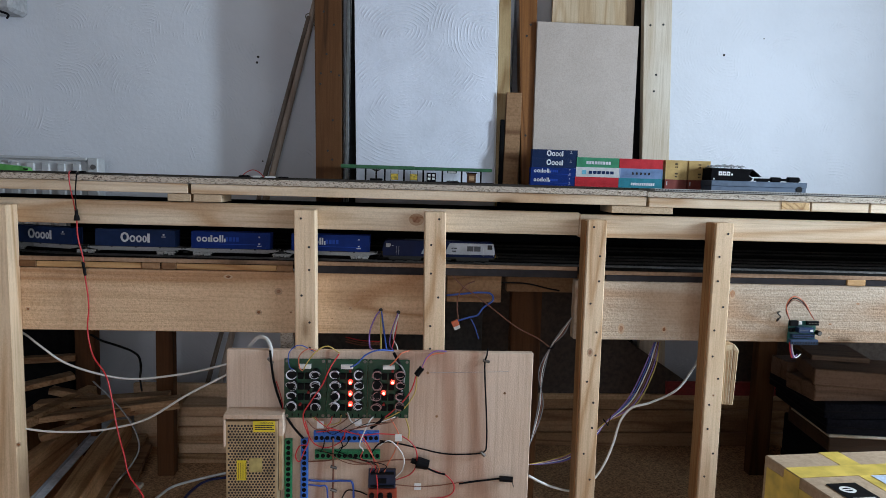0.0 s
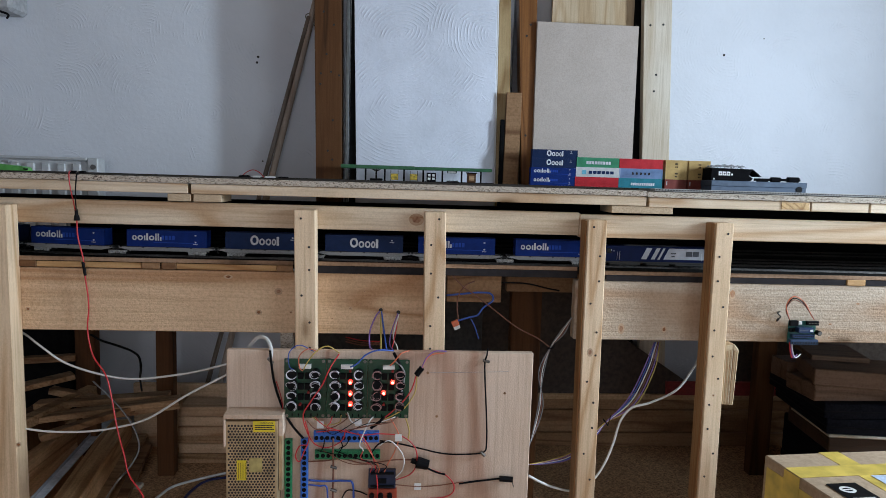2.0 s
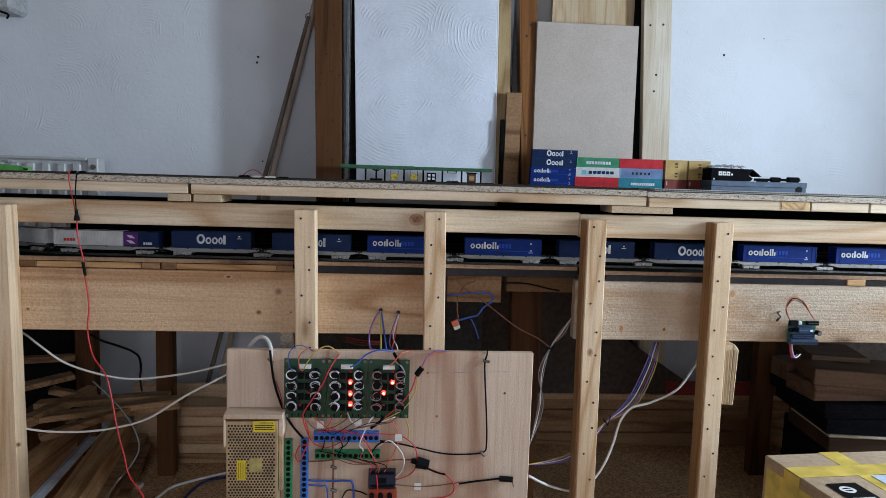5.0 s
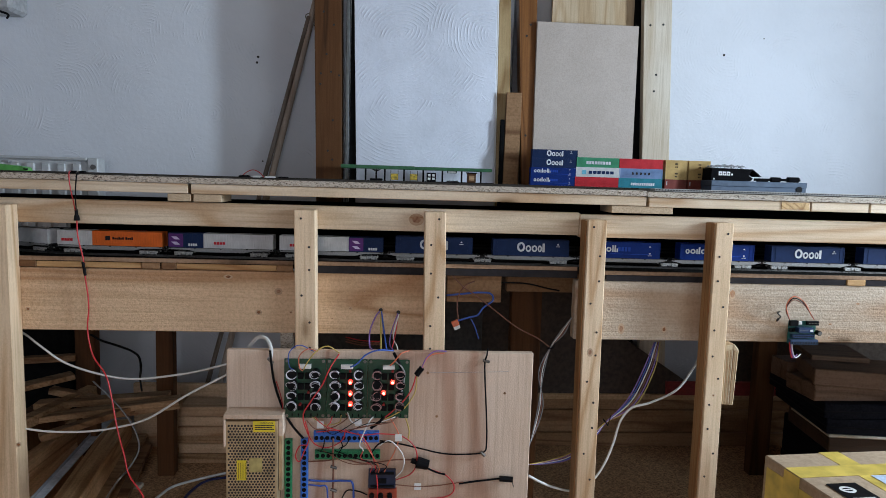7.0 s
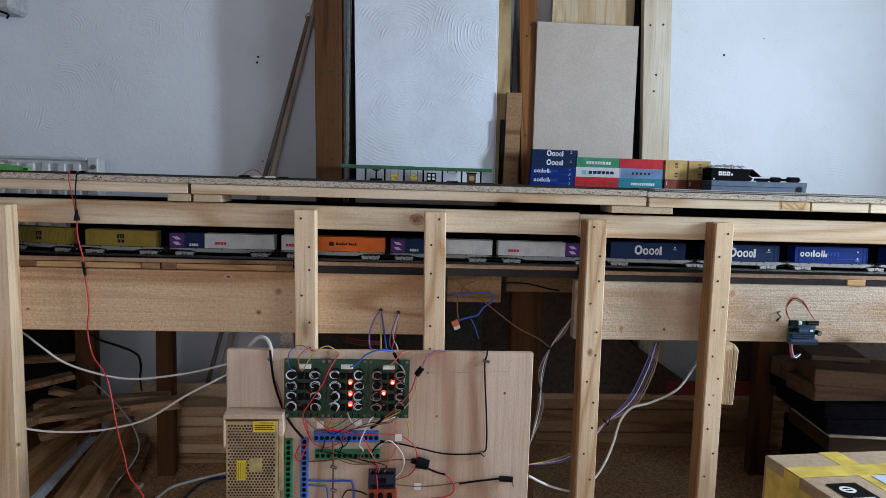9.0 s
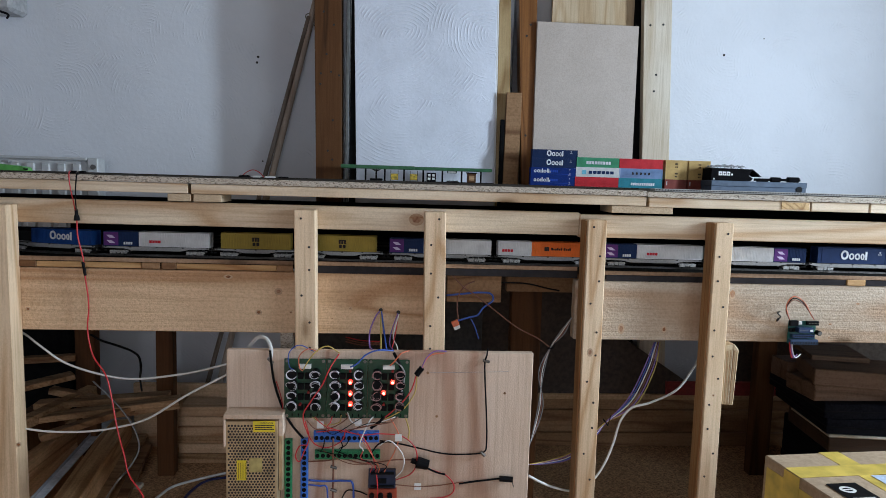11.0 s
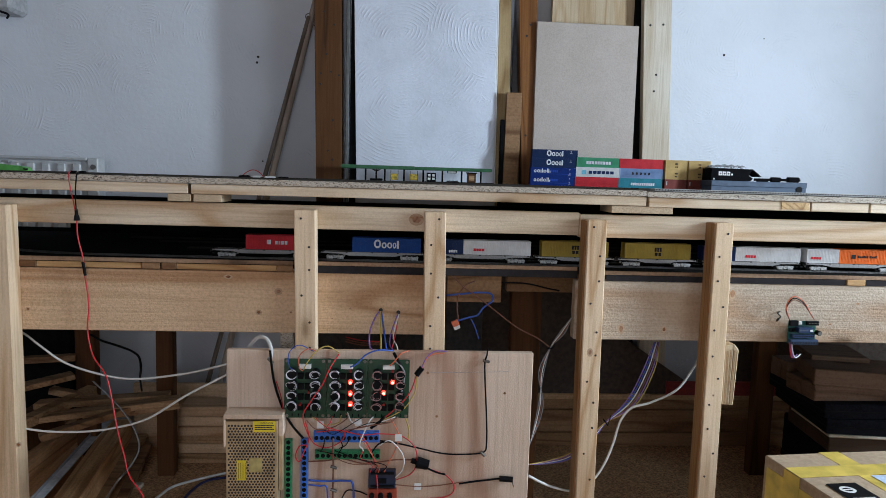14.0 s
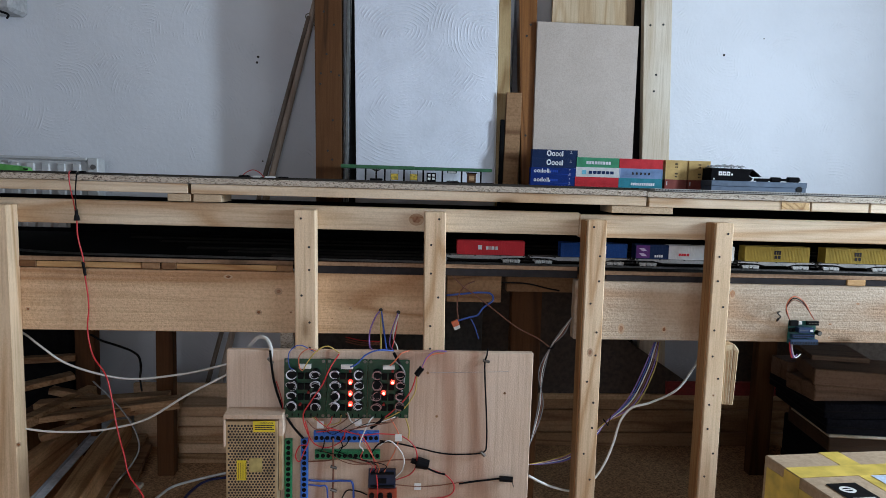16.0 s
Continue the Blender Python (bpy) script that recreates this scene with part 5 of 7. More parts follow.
grid = [[bm.verts.new((0.002 + 0.128 * i / (nx - 1), 0.06 * j / (ny - 1), 0.004 + 0.007 * abs(noise.noise(Vector((i * 0.33, j * 0.5, 2.0)))) * (1.3 - abs(i / (nx - 1) - 0.5)) * 2)) for j in range(ny)] for i in range(nx)]
for i in range(nx - 1):
    for j in range(ny - 1):
        bm.faces.new((grid[i][j], grid[i + 1][j], grid[i + 1][j + 1], grid[i][j + 1]))
part("film", bm, WRAP, wr)
part("film_base", box(0.004, 0.12, 0.004, 0.056, 0.0, 0.0035, 0.0008), WRAP, wr)
part("tear_strip", box(0.03, 0.12, -0.002, 0.0, 0.007, 0.010, 0.0008), GREY_WIRE, wr)
tool = thing("track_tool", "small black hand tool lying on the flat box", "tool", at=(1.257, 2.33, TOP + BH))
tw = 1.425 - 1.257
part("shank", rod((0, 0, 0.007), (tw, 0, 0.009), 0.0045, 10), CARTON, tool)
part("grip", rod((tw * 0.36, 0, 0.0085), (tw * 0.56, 0, 0.0085), 0.0085, 12), CARTON, tool)
part("head", box(tw * 0.72, tw * 0.97, -0.009, 0.009, 0.0005, 0.019, 0.003), CARTON, tool)
part("foot", box(tw * 0.05, tw * 0.3, -0.006, 0.006, 0.0003, 0.006, 0.002), CARTON, tool)

# a perforated strip along the board's front edge
ft = thing("perforated_strip", "pale perforated strip lying along the board's front edge", "strip", at=(0.5951, 1.54, TOP - 0.002))
FL = 1.84 - 0.5951
part("strip_body", box(0, FL, 0, 0.03, 0.0002, 0.0062, 0.0006), plain("pale_grey_strip", (0.42, 0.4, 0.38), 0.7), ft)
sb = bmesh.new()
x = 0.003
while x < FL:
    box(x, x + 0.0032, -0.0008, -0.0001, 0.0022, 0.0048, 0, sb)
    x += 0.0068
tagged(part("perforation", sb, HOLE, ft), kind="stuff")
# ---- the control panel on the front posts ----
PY = 1.471
PX0, PX1 = -0.3625, 0.3136
PZ1, PZ0 = 0.6175, 0.2
panel = thing("control_panel", "plywood panel with electronics screwed to the front posts", "control panel", at=(PX0, PY, PZ0))
O = Vector((PX0, PY, PZ0))


def on_panel(name, bm, mat, label="", parent=None):
    return part(name, local(bm, O), mat, parent or panel, label)


on_panel("plywood_board", box(PX0, PX1, PY, PY + 0.018, PZ0, PZ1, 0.002), PLY, "bare plywood with brown grain")
for hx, hz in ((0.1, 0.4702), (0.2514, 0.5248), (0.077, 0.57)):
    on_panel("knot", rod((hx, PY - 0.0006, hz), (hx, PY + 0.002, hz), 0.003, 10), BROWN_X)
on_panel("pencil_line", bar((0.077, 1.471, 0.5701), (0.2583, 1.471, 0.5745), 0.0012, 0.0008), GREY_WIRE)

PCB_GREEN = plain("green_circuit_board", (0.002, 0.05, 0.021), 0.35, wear=0.2)
CHIP = matt(plain("black_component", (0.007, 0.007, 0.008), 0.45))
PCB_Y = PY - 0.012
LED_ON = glow("lit_red_led", (1.0, 0.02, 0.012), 10.0)
LED_CORE = glow("lit_red_led_core", (1.0, 0.3, 0.22), 7.0)
LED_OFF = plain("unlit_red_led", (0.25, 0.02, 0.02), 0.25)
WHITE_RING = plain("white_insulation", (0.62, 0.61, 0.66), 0.35)
BOARDS = ((-0.236, -0.1456), (-0.1446, -0.0557), (-0.0547, 0.0362))
BZ0, BZ1 = 0.4696, 0.6021
pcbs = []
for b0, b1 in BOARDS:
    pcb = on_panel("circuit_board", box(b0, b1, PCB_Y, PCB_Y + 0.0018, BZ0, BZ1, 0.0004), PCB_GREEN, "green printed circuit board with coils and red lamps")
    pcbs.append(pcb)
    for x in (b0 + 0.006, b1 - 0.006):
        for z in (BZ0 + 0.005, BZ1 - 0.005):
            st = rod((x, PCB_Y - 0.0012, z), (x, PY, z), 0.0035, 8)
            on_panel("standoff", st, STEEL, parent=pcb)
    mid = (b0 + b1) / 2
    on_panel("connector", box(mid - 0.013, mid + 0.013, PCB_Y - 0.009, PCB_Y - 0.0002, BZ1 - 0.02, BZ1 - 0.011, 0.0008), WHITE_PLASTIC, parent=pcb)
    for k in range(4):
        z = BZ1 - 0.036 - k * 0.0235
        for j in range(2):
            cx = mid + (-0.009 if j else 0.006)
            on_panel("chip", box(cx - 0.006, cx + 0.006, PCB_Y - 0.007, PCB_Y - 0.0002, z - 0.0075, z + 0.006, 0.0006), CHIP, parent=pcb)
    for k in range(5):
        x = b0 + 0.018 + k * (b1 - b0 - 0.036) / 4
        on_panel("resistor", rod((x, PCB_Y - 0.002, BZ0 + 0.004), (x, PCB_Y - 0.002, BZ0 + 0.0105), 0.0014, 6), CHIP, parent=pcb)
DULL_LEAD = plain("dull_red_insulation", (0.36, 0.2, 0.19), 0.4)
# coils in columns of four, each with a looped white lead
COILS = ((0, -0.2177), (0, -0.1676), (1, -0.1247), (1, -0.0742), (2, -0.0346), (2, 0.0163))
for which, x in COILS:
    for k in range(4):
        z = 0.5717 - k * 0.0237
        body = rod((x, PCB_Y - 0.016, z), (x, PCB_Y - 0.0002, z), 0.0102, 16)
        coil = on_panel("coil", body, CHIP, parent=pcbs[which])
        turn = random.uniform(-0.9, 0.9) + (0 if x < -0.1173 else 1.2)
        for j in range(3):
            ra, rc = random.uniform(0.0085, 0.0112), random.uniform(0.0062, 0.0108)
            turn += random.uniform(-0.7, 0.7)
            span, ox, oz = random.uniform(3.4, 5.2), random.uniform(-0.0018, 0.0018), random.uniform(-0.0015, 0.002)
            pts = [(x + ox + ra * math.cos(turn + a), PCB_Y - 0.0168 - 0.0012 * j - 0.0015 * math.sin(a), z + oz + rc * math.sin(turn + a)) for a in (q * span / 8 for q in range(9))]
            on_panel("lead", tube(pts, random.choice((0.00045, 0.0006, 0.00075)), 6, steps=3), WHITE_RING if which < 2 else DULL_LEAD, parent=pcbs[which])
LIT = ((1, (-0.0925, 1.452, 0.5524)), (1, (-0.0921, 1.452, 0.527)), (1, (-0.0918, 1.452, 0.5028)), (2, (-0.0003, 1.452, 0.5532)), (2, (-0.0195, 1.452, 0.5289)))
DARK_LED = ((0, (-0.1826, 1.452, 0.5301)), (0, (-0.2006, 1.452, 0.5021)), (1, (-0.0929, 1.452, 0.5777)), (2, (-0.019, 1.452, 0.5033)), (2, (-0.0008, 1.452, 0.5786)))
for which, c in LIT + DARK_LED:
    lit = (which, c) in LIT
    led = on_panel("led", rod((c[0], c[1] - 0.003, c[2]), (c[0], PCB_Y, c[2]), 0.0042 if lit else 0.003, 14), LED_ON if lit else LED_OFF, "red indicator lamp", pcbs[which])
    if lit:
        on_panel("led_core", rod((c[0], c[1] - 0.0036, c[2]), (c[0], c[1] - 0.0031, c[2]), 0.0027, 12), LED_CORE, parent=pcbs[which])


def screw_block(name, x0, x1, z0, z1, ways, upright_, mat):
    """A row of screw terminals on the panel."""
    blk = on_panel(name, box(x0, x1, PY - 0.011, PY - 0.0003, z0, z1, 0.001), mat, "screw terminal strip")
    for k in range(ways):
        f = (k + 0.5) / ways
        x, z = ((x0 + x1) / 2, z0 + (z1 - z0) * f) if upright_ else (x0 + (x1 - x0) * f, z0 + (z1 - z0) * 0.42)
        r = 0.4 * ((z1 - z0) if upright_ else (x1 - x0)) / ways
        on_panel("terminal_screw", rod((x, PY - 0.0118, z), (x, PY - 0.0102, z), min(r, 0.0052), 8), CHIP, parent=blk)
        if not upright_:
            on_panel("wire_entry", box(x - r * 0.8, x + r * 0.8, PY - 0.0145, PY - 0.0111, z1 - 0.006, z1 - 0.0005, 0.0006), mat, parent=blk)
    return blk


T_BLUE = plain("blue_terminal_plastic", (0.03, 0.15, 0.56), 0.35)
T_GREEN = plain("green_terminal_plastic", (0.015, 0.2, 0.085), 0.35)
screw_block("terminal_strip", -0.1717, -0.0278, 0.4131, 0.4379, 12, False, T_BLUE)
screw_block("terminal_strip", -0.1688, -0.0245, 0.3738, 0.3948, 12, False, T_GREEN)
screw_block("terminal_strip", -0.2345, -0.2183, 0.1752, 0.4193, 20, True, T_GREEN)
screw_block("terminal_strip", -0.1996, -0.1834, 0.1749, 0.4207, 20, True, T_BLUE)
for c in ((-0.1566, 1.455, 0.4554), (-0.074, 1.455, 0.4609), (0.015, 1.455, 0.4264), (0.0609, 1.466, 0.3086)):
    tg = on_panel("wire_tag", box(c[0] - 0.0075, c[0] + 0.0075, c[1] - 0.001, c[1], c[2] - 0.008, c[2] + 0.008, 0.0005), WHITE_PLASTIC)

# power supply under its small wooden hood
SX0, SX1 = -0.3526, -0.2441
SZ1 = 0.4734
PSU_METAL = plain("galvanised_steel", (0.5, 0.37, 0.225), 0.42, 0.45, 0.15, 30)
psu = on_panel("power_supply", box(SX0, SX1, 1.425, PY - 0.0005, PZ0 + 0.06, SZ1, 0.0012), PSU_METAL, "perforated steel power supply case")
hol = bmesh.new()
rows_ = int((SZ1 - PZ0 - 0.08) / 0.0068)
for r in range(rows_):
    for k in range(15):
        x = SX0 + 0.006 + k * 0.0068 + (0.0034 if r % 2 else 0)
        z = SZ1 - 0.01 - r * 0.0062
        if x < SX1 - 0.004:
            rod((x, 1.4246, z), (x, 1.4252, z), 0.0026, 6, hol)
tagged(on_panel("perforation", hol, HOLE, parent=psu), kind="stuff")
YELLOW = plain("yellow_label", (0.75, 0.58, 0.03), 0.5, wear=0.05)
lab = on_panel("warning_label", box(-0.2953, -0.249, 1.4235, 1.4243, 0.4502, 0.4751), YELLOW, "yellow warning label", psu)
lab2 = on_panel("warning_label", box(-0.3299, -0.3096, 1.4235, 1.4243, 0.3431, 0.3873), YELLOW, "yellow warning label", psu)
lab3 = on_panel("faded_label", box(-0.3036, -0.2761, 1.4237, 1.4243, 0.3609, 0.3924), plain("faded_yellow_label", (0.42, 0.33, 0.12), 0.6), "faded yellow sticker", psu)
lx0, lx1, lz = -0.2918, -0.2513, 0.4627
for k in range(3):
    on_panel("text_bar", box(lx0, lx1 - 0.004 * (k % 2), 1.4229, 1.4233, lz - 0.007 + k * 0.0042, lz - 0.0052 + k * 0.0042), HOLE, parent=lab)
cur = bpy.data.curves.new("caution", "FONT")
cur.body, cur.size, cur.extrude = "CAUTION", 0.0058, 0.0001
txt = new("caution_text", cur)
bpy.context.view_layer.update()
tm = bpy.data.meshes.new_from_object(txt)
bpy.data.objects.remove(txt)
tm.transform(Matrix.Translation(Vector((lx0 + 0.012, 1.4232, lz + 0.0058)) - O) @ Matrix.Rotation(math.pi / 2, 4, "X"))
tm.materials.clear()
tm.materials.append(HOLE)
tob = new("caution_text", tm)
tob.parent = lab
for k in range(4):
    on_panel("text_bar", box(-0.3263 + k * 0.0048, -0.3263 + 0.0007 + k * 0.0048, 1.4229, 1.4233, 0.3469, 0.3823), HOLE, parent=lab2)
on_panel("hood", quad_board([(SX0 - 0.004, 1.42, SZ1 + 0.006), (SX1 + 0.011, 1.42, SZ1 + 0.006), (SX1 + 0.011, 1.42, SZ1 + 0.016), (SX0 - 0.004, 1.42, SZ1 + 0.016)], 0.0505, 0.001), PLY, "plywood hood over the power supply")
on_panel("hood_cheek", box(SX0 - 0.0045, SX0 - 0.0005, 1.42, PY - 0.0005, SZ1 - 0.055, SZ1 + 0.0055, 0.001), PLY)
on_panel("hood_cheek", box(SX1 + 0.001, SX1 + 0.011, 1.43, PY - 0.0005, SZ1 - 0.035, SZ1 + 0.0055, 0.001), PLY)
on_panel("side_bracket", box(SX1 + 0.001, SX1 + 0.009, 1.437, PY - 0.0005, SZ1 - 0.16, SZ1 - 0.0355, 0.001), PSU_METAL)

# microcontroller with its relay board
mc = on_panel("microcontroller", box(-0.0495, 0.011, 1.458, 1.4705, 0.3076, 0.3498, 0.001), plain("dark_blue_circuit_board", (0.012, 0.02, 0.05), 0.35), "dark blue microcontroller board")
for k in range(2):
    zz = 0.3445 - k * 0.03
    on_panel("pin_header", box(-0.0445, 0.0072, 1.4525, 1.4578, zz - 0.002, zz + 0.002), CHIP, parent=mc)
on_panel("chip", box(-0.0294, -0.0092, 1.4545, 1.4578, 0.3208, 0.3314), CHIP, parent=mc)
rl = on_panel("relay_board", box(-0.0489, 0.0142, 1.46, 1.4705, 0.2533, 0.305, 0.001), plain("red_circuit_board", (0.35, 0.06, 0.03), 0.4), "red circuit board")
for k in range(3):
    xx = -0.0414 + k * 0.02
    on_panel("component", rod((xx, 1.452, 0.2918), (xx, 1.4598, 0.2918), 0.006, 10), CHIP, parent=rl)
# barrel connectors
on_panel("barrel_connector", rod((0.0567, 1.46, 0.3682), (0.0835, 1.46, 0.3616), 0.013, 14, r2=0.011), CHIP)
on_panel("barrel_connector", rod((0.0452, 1.46, 0.3721), (0.0567, 1.46, 0.3682), 0.006, 10), CHIP)
on_panel("jack_plug", rod((0.2462, 1.463, 0.3284), (0.2761, 1.463, 0.3257), 0.0065, 12), CHIP)
on_panel("jack_tip", rod((0.2735, 1.463, 0.3257), (0.2794, 1.463, 0.3083), 0.0012, 6), STEEL)
on_panel("inline_splice", rod((0.0513, 1.452, 0.5702), (0.0633, 1.452, 0.5869), 0.0065, 10), CHIP)
for a, b in (((-0.2719, 1.462, 0.6019), (-0.261, 1.462, 0.5907)), ((0.1992, 1.465, 0.6013), (0.2133, 1.465, 0.5976)), ((0.2017, 1.465, 0.39), (0.211, 1.465, 0.3807)), ((-0.1342, 1.465, 0.3568), (-0.1204, 1.465, 0.3515)), ((-0.1335, 1.465, 0.3029), (-0.1197, 1.465, 0.2976))):
    on_panel("cable_clip", rod(a, b, 0.0035, 8), STEEL)


def lead(points, r, mat):
    return on_panel("wire", tube(points, r, 6), mat)


lead([(0.2105, 1.48, 0.6246), (0.2078, 1.466, 0.614), (0.2032, 1.464, 0.5927), (0.2069, 1.466, 0.5339), (0.2118, 1.466, 0.4687), (0.2139, 1.466, 0.4095), (0.208, 1.464, 0.3904), (0.175, 1.466, 0.3842), (0.1175, 1.466, 0.3855), (0.0598, 1.464, 0.3994), (0.009, 1.46, 0.4126), (-0.0262, 1.46, 0.4177)], 0.0019, BLACK_PLASTIC)
lead([(-0.2675, 1.464, 0.619), (-0.2643, 1.46, 0.595), (-0.2597, 1.462, 0.5567), (-0.2498, 1.462, 0.5187), (-0.2337, 1.462, 0.4767), (-0.2151, 1.462, 0.446), (-0.1935, 1.458, 0.4232)], 0.0026, BLACK_PLASTIC)
lead([(-0.2532, 1.46, 0.551), (-0.2418, 1.458, 0.5137), (-0.237, 1.46, 0.4685), (-0.2361, 1.464, 0.4026), (-0.2397, 1.466, 0.3236)], 0.0011, RED_WIRE)
lead([(-0.1193, 1.47, 0.6104), (-0.1356, 1.438, 0.5875), (-0.1519, 1.436, 0.5505), (-0.1732, 1.436, 0.5178), (-0.1916, 1.44, 0.4848), (-0.188, 1.452, 0.4487), (-0.17, 1.458, 0.4117), (-0.1401, 1.456, 0.4035), (-0.1093, 1.455, 0.4195), (-0.1006, 1.45, 0.4472)], 0.0014, RED_WIRE)
lead([(-0.1891, 1.45, 0.466), (-0.181, 1.456, 0.4253), (-0.1916, 1.455, 0.3935), (-0.2013, 1.455, 0.3715), (-0.2101, 1.456, 0.3827), (-0.2018, 1.457, 0.4055), (-0.1834, 1.457, 0.4082)], 0.0013, RED_WIRE)
lead([(-0.1181, 1.47, 0.6129), (-0.1432, 1.46, 0.6303), (-0.1665, 1.452, 0.6208), (-0.1839, 1.448, 0.5992), (-0.1932, 1.446, 0.5809)], 0.0013, YELLOW_WIRE)
lead([(-0.1661, 1.47, 0.6161), (-0.1851, 1.455, 0.6248), (-0.2024, 1.45, 0.6109), (-0.2017, 1.446, 0.587), (-0.1944, 1.446, 0.5784)], 0.0012, ORANGE_WIRE)
lead([(-0.1749, 1.472, 0.6155), (-0.204, 1.46, 0.6321), (-0.2249, 1.455, 0.6168), (-0.224, 1.45, 0.5882), (-0.2137, 1.446, 0.5807)], 0.0011, BLUE_WIRE)
lead([(-0.0335, 1.533, 0.6951), (-0.0421, 1.525, 0.6848), (-0.0541, 1.52, 0.653), (-0.054, 1.5, 0.6227), (-0.0456, 1.48, 0.6163)], 0.0019, PURPLE_WIRE)
lead([(-0.031, 1.533, 0.6951), (-0.0298, 1.518, 0.6538), (-0.0284, 1.49, 0.6178)], 0.0019, YELLOW_WIRE)
lead([(-0.0297, 1.533, 0.6952), (-0.022, 1.516, 0.6479), (-0.0158, 1.49, 0.6179)], 0.0019, BLUE_WIRE)
lead([(0.0078, 1.53, 0.6911), (-0.0066, 1.515, 0.6483), (-0.0085, 1.5, 0.6259), (0.0007, 1.48, 0.6156)], 0.0014, PURPLE_WIRE)
lead([(0.0104, 1.53, 0.6899), (-0.0013, 1.514, 0.6421), (0.0068, 1.5, 0.6235), (0.0121, 1.475, 0.6119)], 0.0014, WHITE_PLASTIC)
lead([(0.0091, 1.53, 0.6885), (0.0036, 1.516, 0.6482), (-0.0033, 1.49, 0.6207)], 0.0012, RED_WIRE)
lead([(0.0007, 1.475, 0.6182), (-0.0326, 1.455, 0.6242), (-0.0592, 1.45, 0.6151), (-0.0782, 1.446, 0.5959), (-0.0927, 1.446, 0.5882)], 0.0018, BLUE_WIRE)
lead([(0.0344, 1.472, 0.6193), (0.0168, 1.455, 0.6172), (0.0048, 1.45, 0.6033), (-0.0072, 1.446, 0.5916)], 0.0016, ORANGE_WIRE)
lead([(0.1171, 1.47, 0.6196), (0.0915, 1.462, 0.6214), (0.0728, 1.455, 0.609), (0.0621, 1.452, 0.5856)], 0.0015, PURPLE_WIRE)
lead([(0.1147, 1.47, 0.6157), (0.0853, 1.46, 0.6142), (0.0693, 1.455, 0.6001), (0.0634, 1.452, 0.5843)], 0.0012, ORANGE_WIRE)
lead([(0.0513, 1.452, 0.5702), (0.041, 1.452, 0.537), (0.0218, 1.45, 0.5094), (-0.0049, 1.45, 0.4836), (-0.0318, 1.452, 0.4622), (-0.0478, 1.455, 0.4494)], 0.0014, RED_WIRE)
lead([(0.0526, 1.452, 0.5677), (0.0487, 1.453, 0.5304), (0.0271, 1.452, 0.4959), (-0.0023, 1.452, 0.4765), (-0.027, 1.454, 0.4653)], 0.0013, YELLOW_WIRE)
lead([(0.0049, 1.45, 0.6007), (0.0187, 1.448, 0.5888), (0.0253, 1.448, 0.5699), (0.0177, 1.446, 0.526), (0.0074, 1.448, 0.487)], 0.0018, GREY_WIRE)
lead([(0.0008, 1.465, 0.6157), (0.0098, 1.452, 0.6028), (0.0175, 1.45, 0.5857)], 0.0035, CHIP)
lead([(-0.0171, 1.45, 0.4758), (-0.0317, 1.45, 0.4604), (-0.0464, 1.452, 0.4493)], 0.0032, CHIP)
lead([(-0.0976, 1.452, 0.4849), (-0.0887, 1.452, 0.4645), (-0.0663, 1.45, 0.4576), (-0.0293, 1.452, 0.4622), (0.0077, 1.452, 0.4753)], 0.0012, WHITE_PLASTIC)
lead([(-0.1855, 1.45, 0.4673), (-0.1651, 1.455, 0.4451), (-0.1279, 1.452, 0.4515), (-0.0973, 1.45, 0.4729), (-0.1013, 1.452, 0.4823)], 0.0012, BROWN_WIRE)
lead([(-0.1751, 1.455, 0.4732), (-0.1467, 1.455, 0.4554), (-0.1158, 1.452, 0.4618), (-0.1113, 1.455, 0.4774)], 0.001, YELLOW_WIRE)
lead([(-0.1644, 1.45, 0.4406), (-0.1154, 1.45, 0.4446), (-0.0659, 1.45, 0.4345), (-0.0264, 1.455, 0.4353), (0.0212, 1.458, 0.4291), (0.0507, 1.458, 0.4057), (0.0578, 1.458, 0.373), (0.0459, 1.458, 0.3428), (0.0109, 1.458, 0.327)], 0.0013, RED_WIRE)
lead([(-0.066, 1.452, 0.4337), (-0.0469, 1.455, 0.4002), (-0.0349, 1.456, 0.3607), (-0.029, 1.453, 0.3162), (-0.0284, 1.455, 0.2823)], 0.0014, RED_WIRE)
lead([(-0.0284, 1.46, 0.4047), (-0.0061, 1.455, 0.4198), (0.0155, 1.455, 0.403), (0.0286, 1.455, 0.3782), (0.0255, 1.456, 0.3516), (0.0108, 1.458, 0.3336)], 0.0014, WHITE_PLASTIC)
lead([(-0.0467, 1.458, 0.3847), (-0.0284, 1.455, 0.412), (-0.0036, 1.458, 0.416), (0.0154, 1.46, 0.41)], 0.0016, CHIP)
lead([(-0.1841, 1.465, 0.3672), (-0.1466, 1.463, 0.3694), (-0.1092, 1.462, 0.3751), (-0.0654, 1.464, 0.3638), (-0.0278, 1.464, 0.3664), (0.0099, 1.464, 0.3717), (0.0452, 1.46, 0.3734)], 0.0015, BROWN_WIRE)
lead([(-0.128, 1.456, 0.4242), (-0.1287, 1.455, 0.3936), (-0.1279, 1.465, 0.3502), (-0.1285, 1.466, 0.2971), (-0.1268, 1.466, 0.2574)], 0.002, BROWN_WIRE)
lead([(-0.1465, 1.456, 0.4241), (-0.1498, 1.455, 0.4039), (-0.1571, 1.455, 0.3935)], 0.0013, CHIP)
lead([(-0.1156, 1.456, 0.4242), (-0.1078, 1.455, 0.4066), (-0.1175, 1.455, 0.3884)], 0.0012, CHIP)
lead([(-0.0909, 1.456, 0.4269), (-0.1005, 1.455, 0.4092), (-0.1152, 1.455, 0.4014)], 0.0012, CHIP)
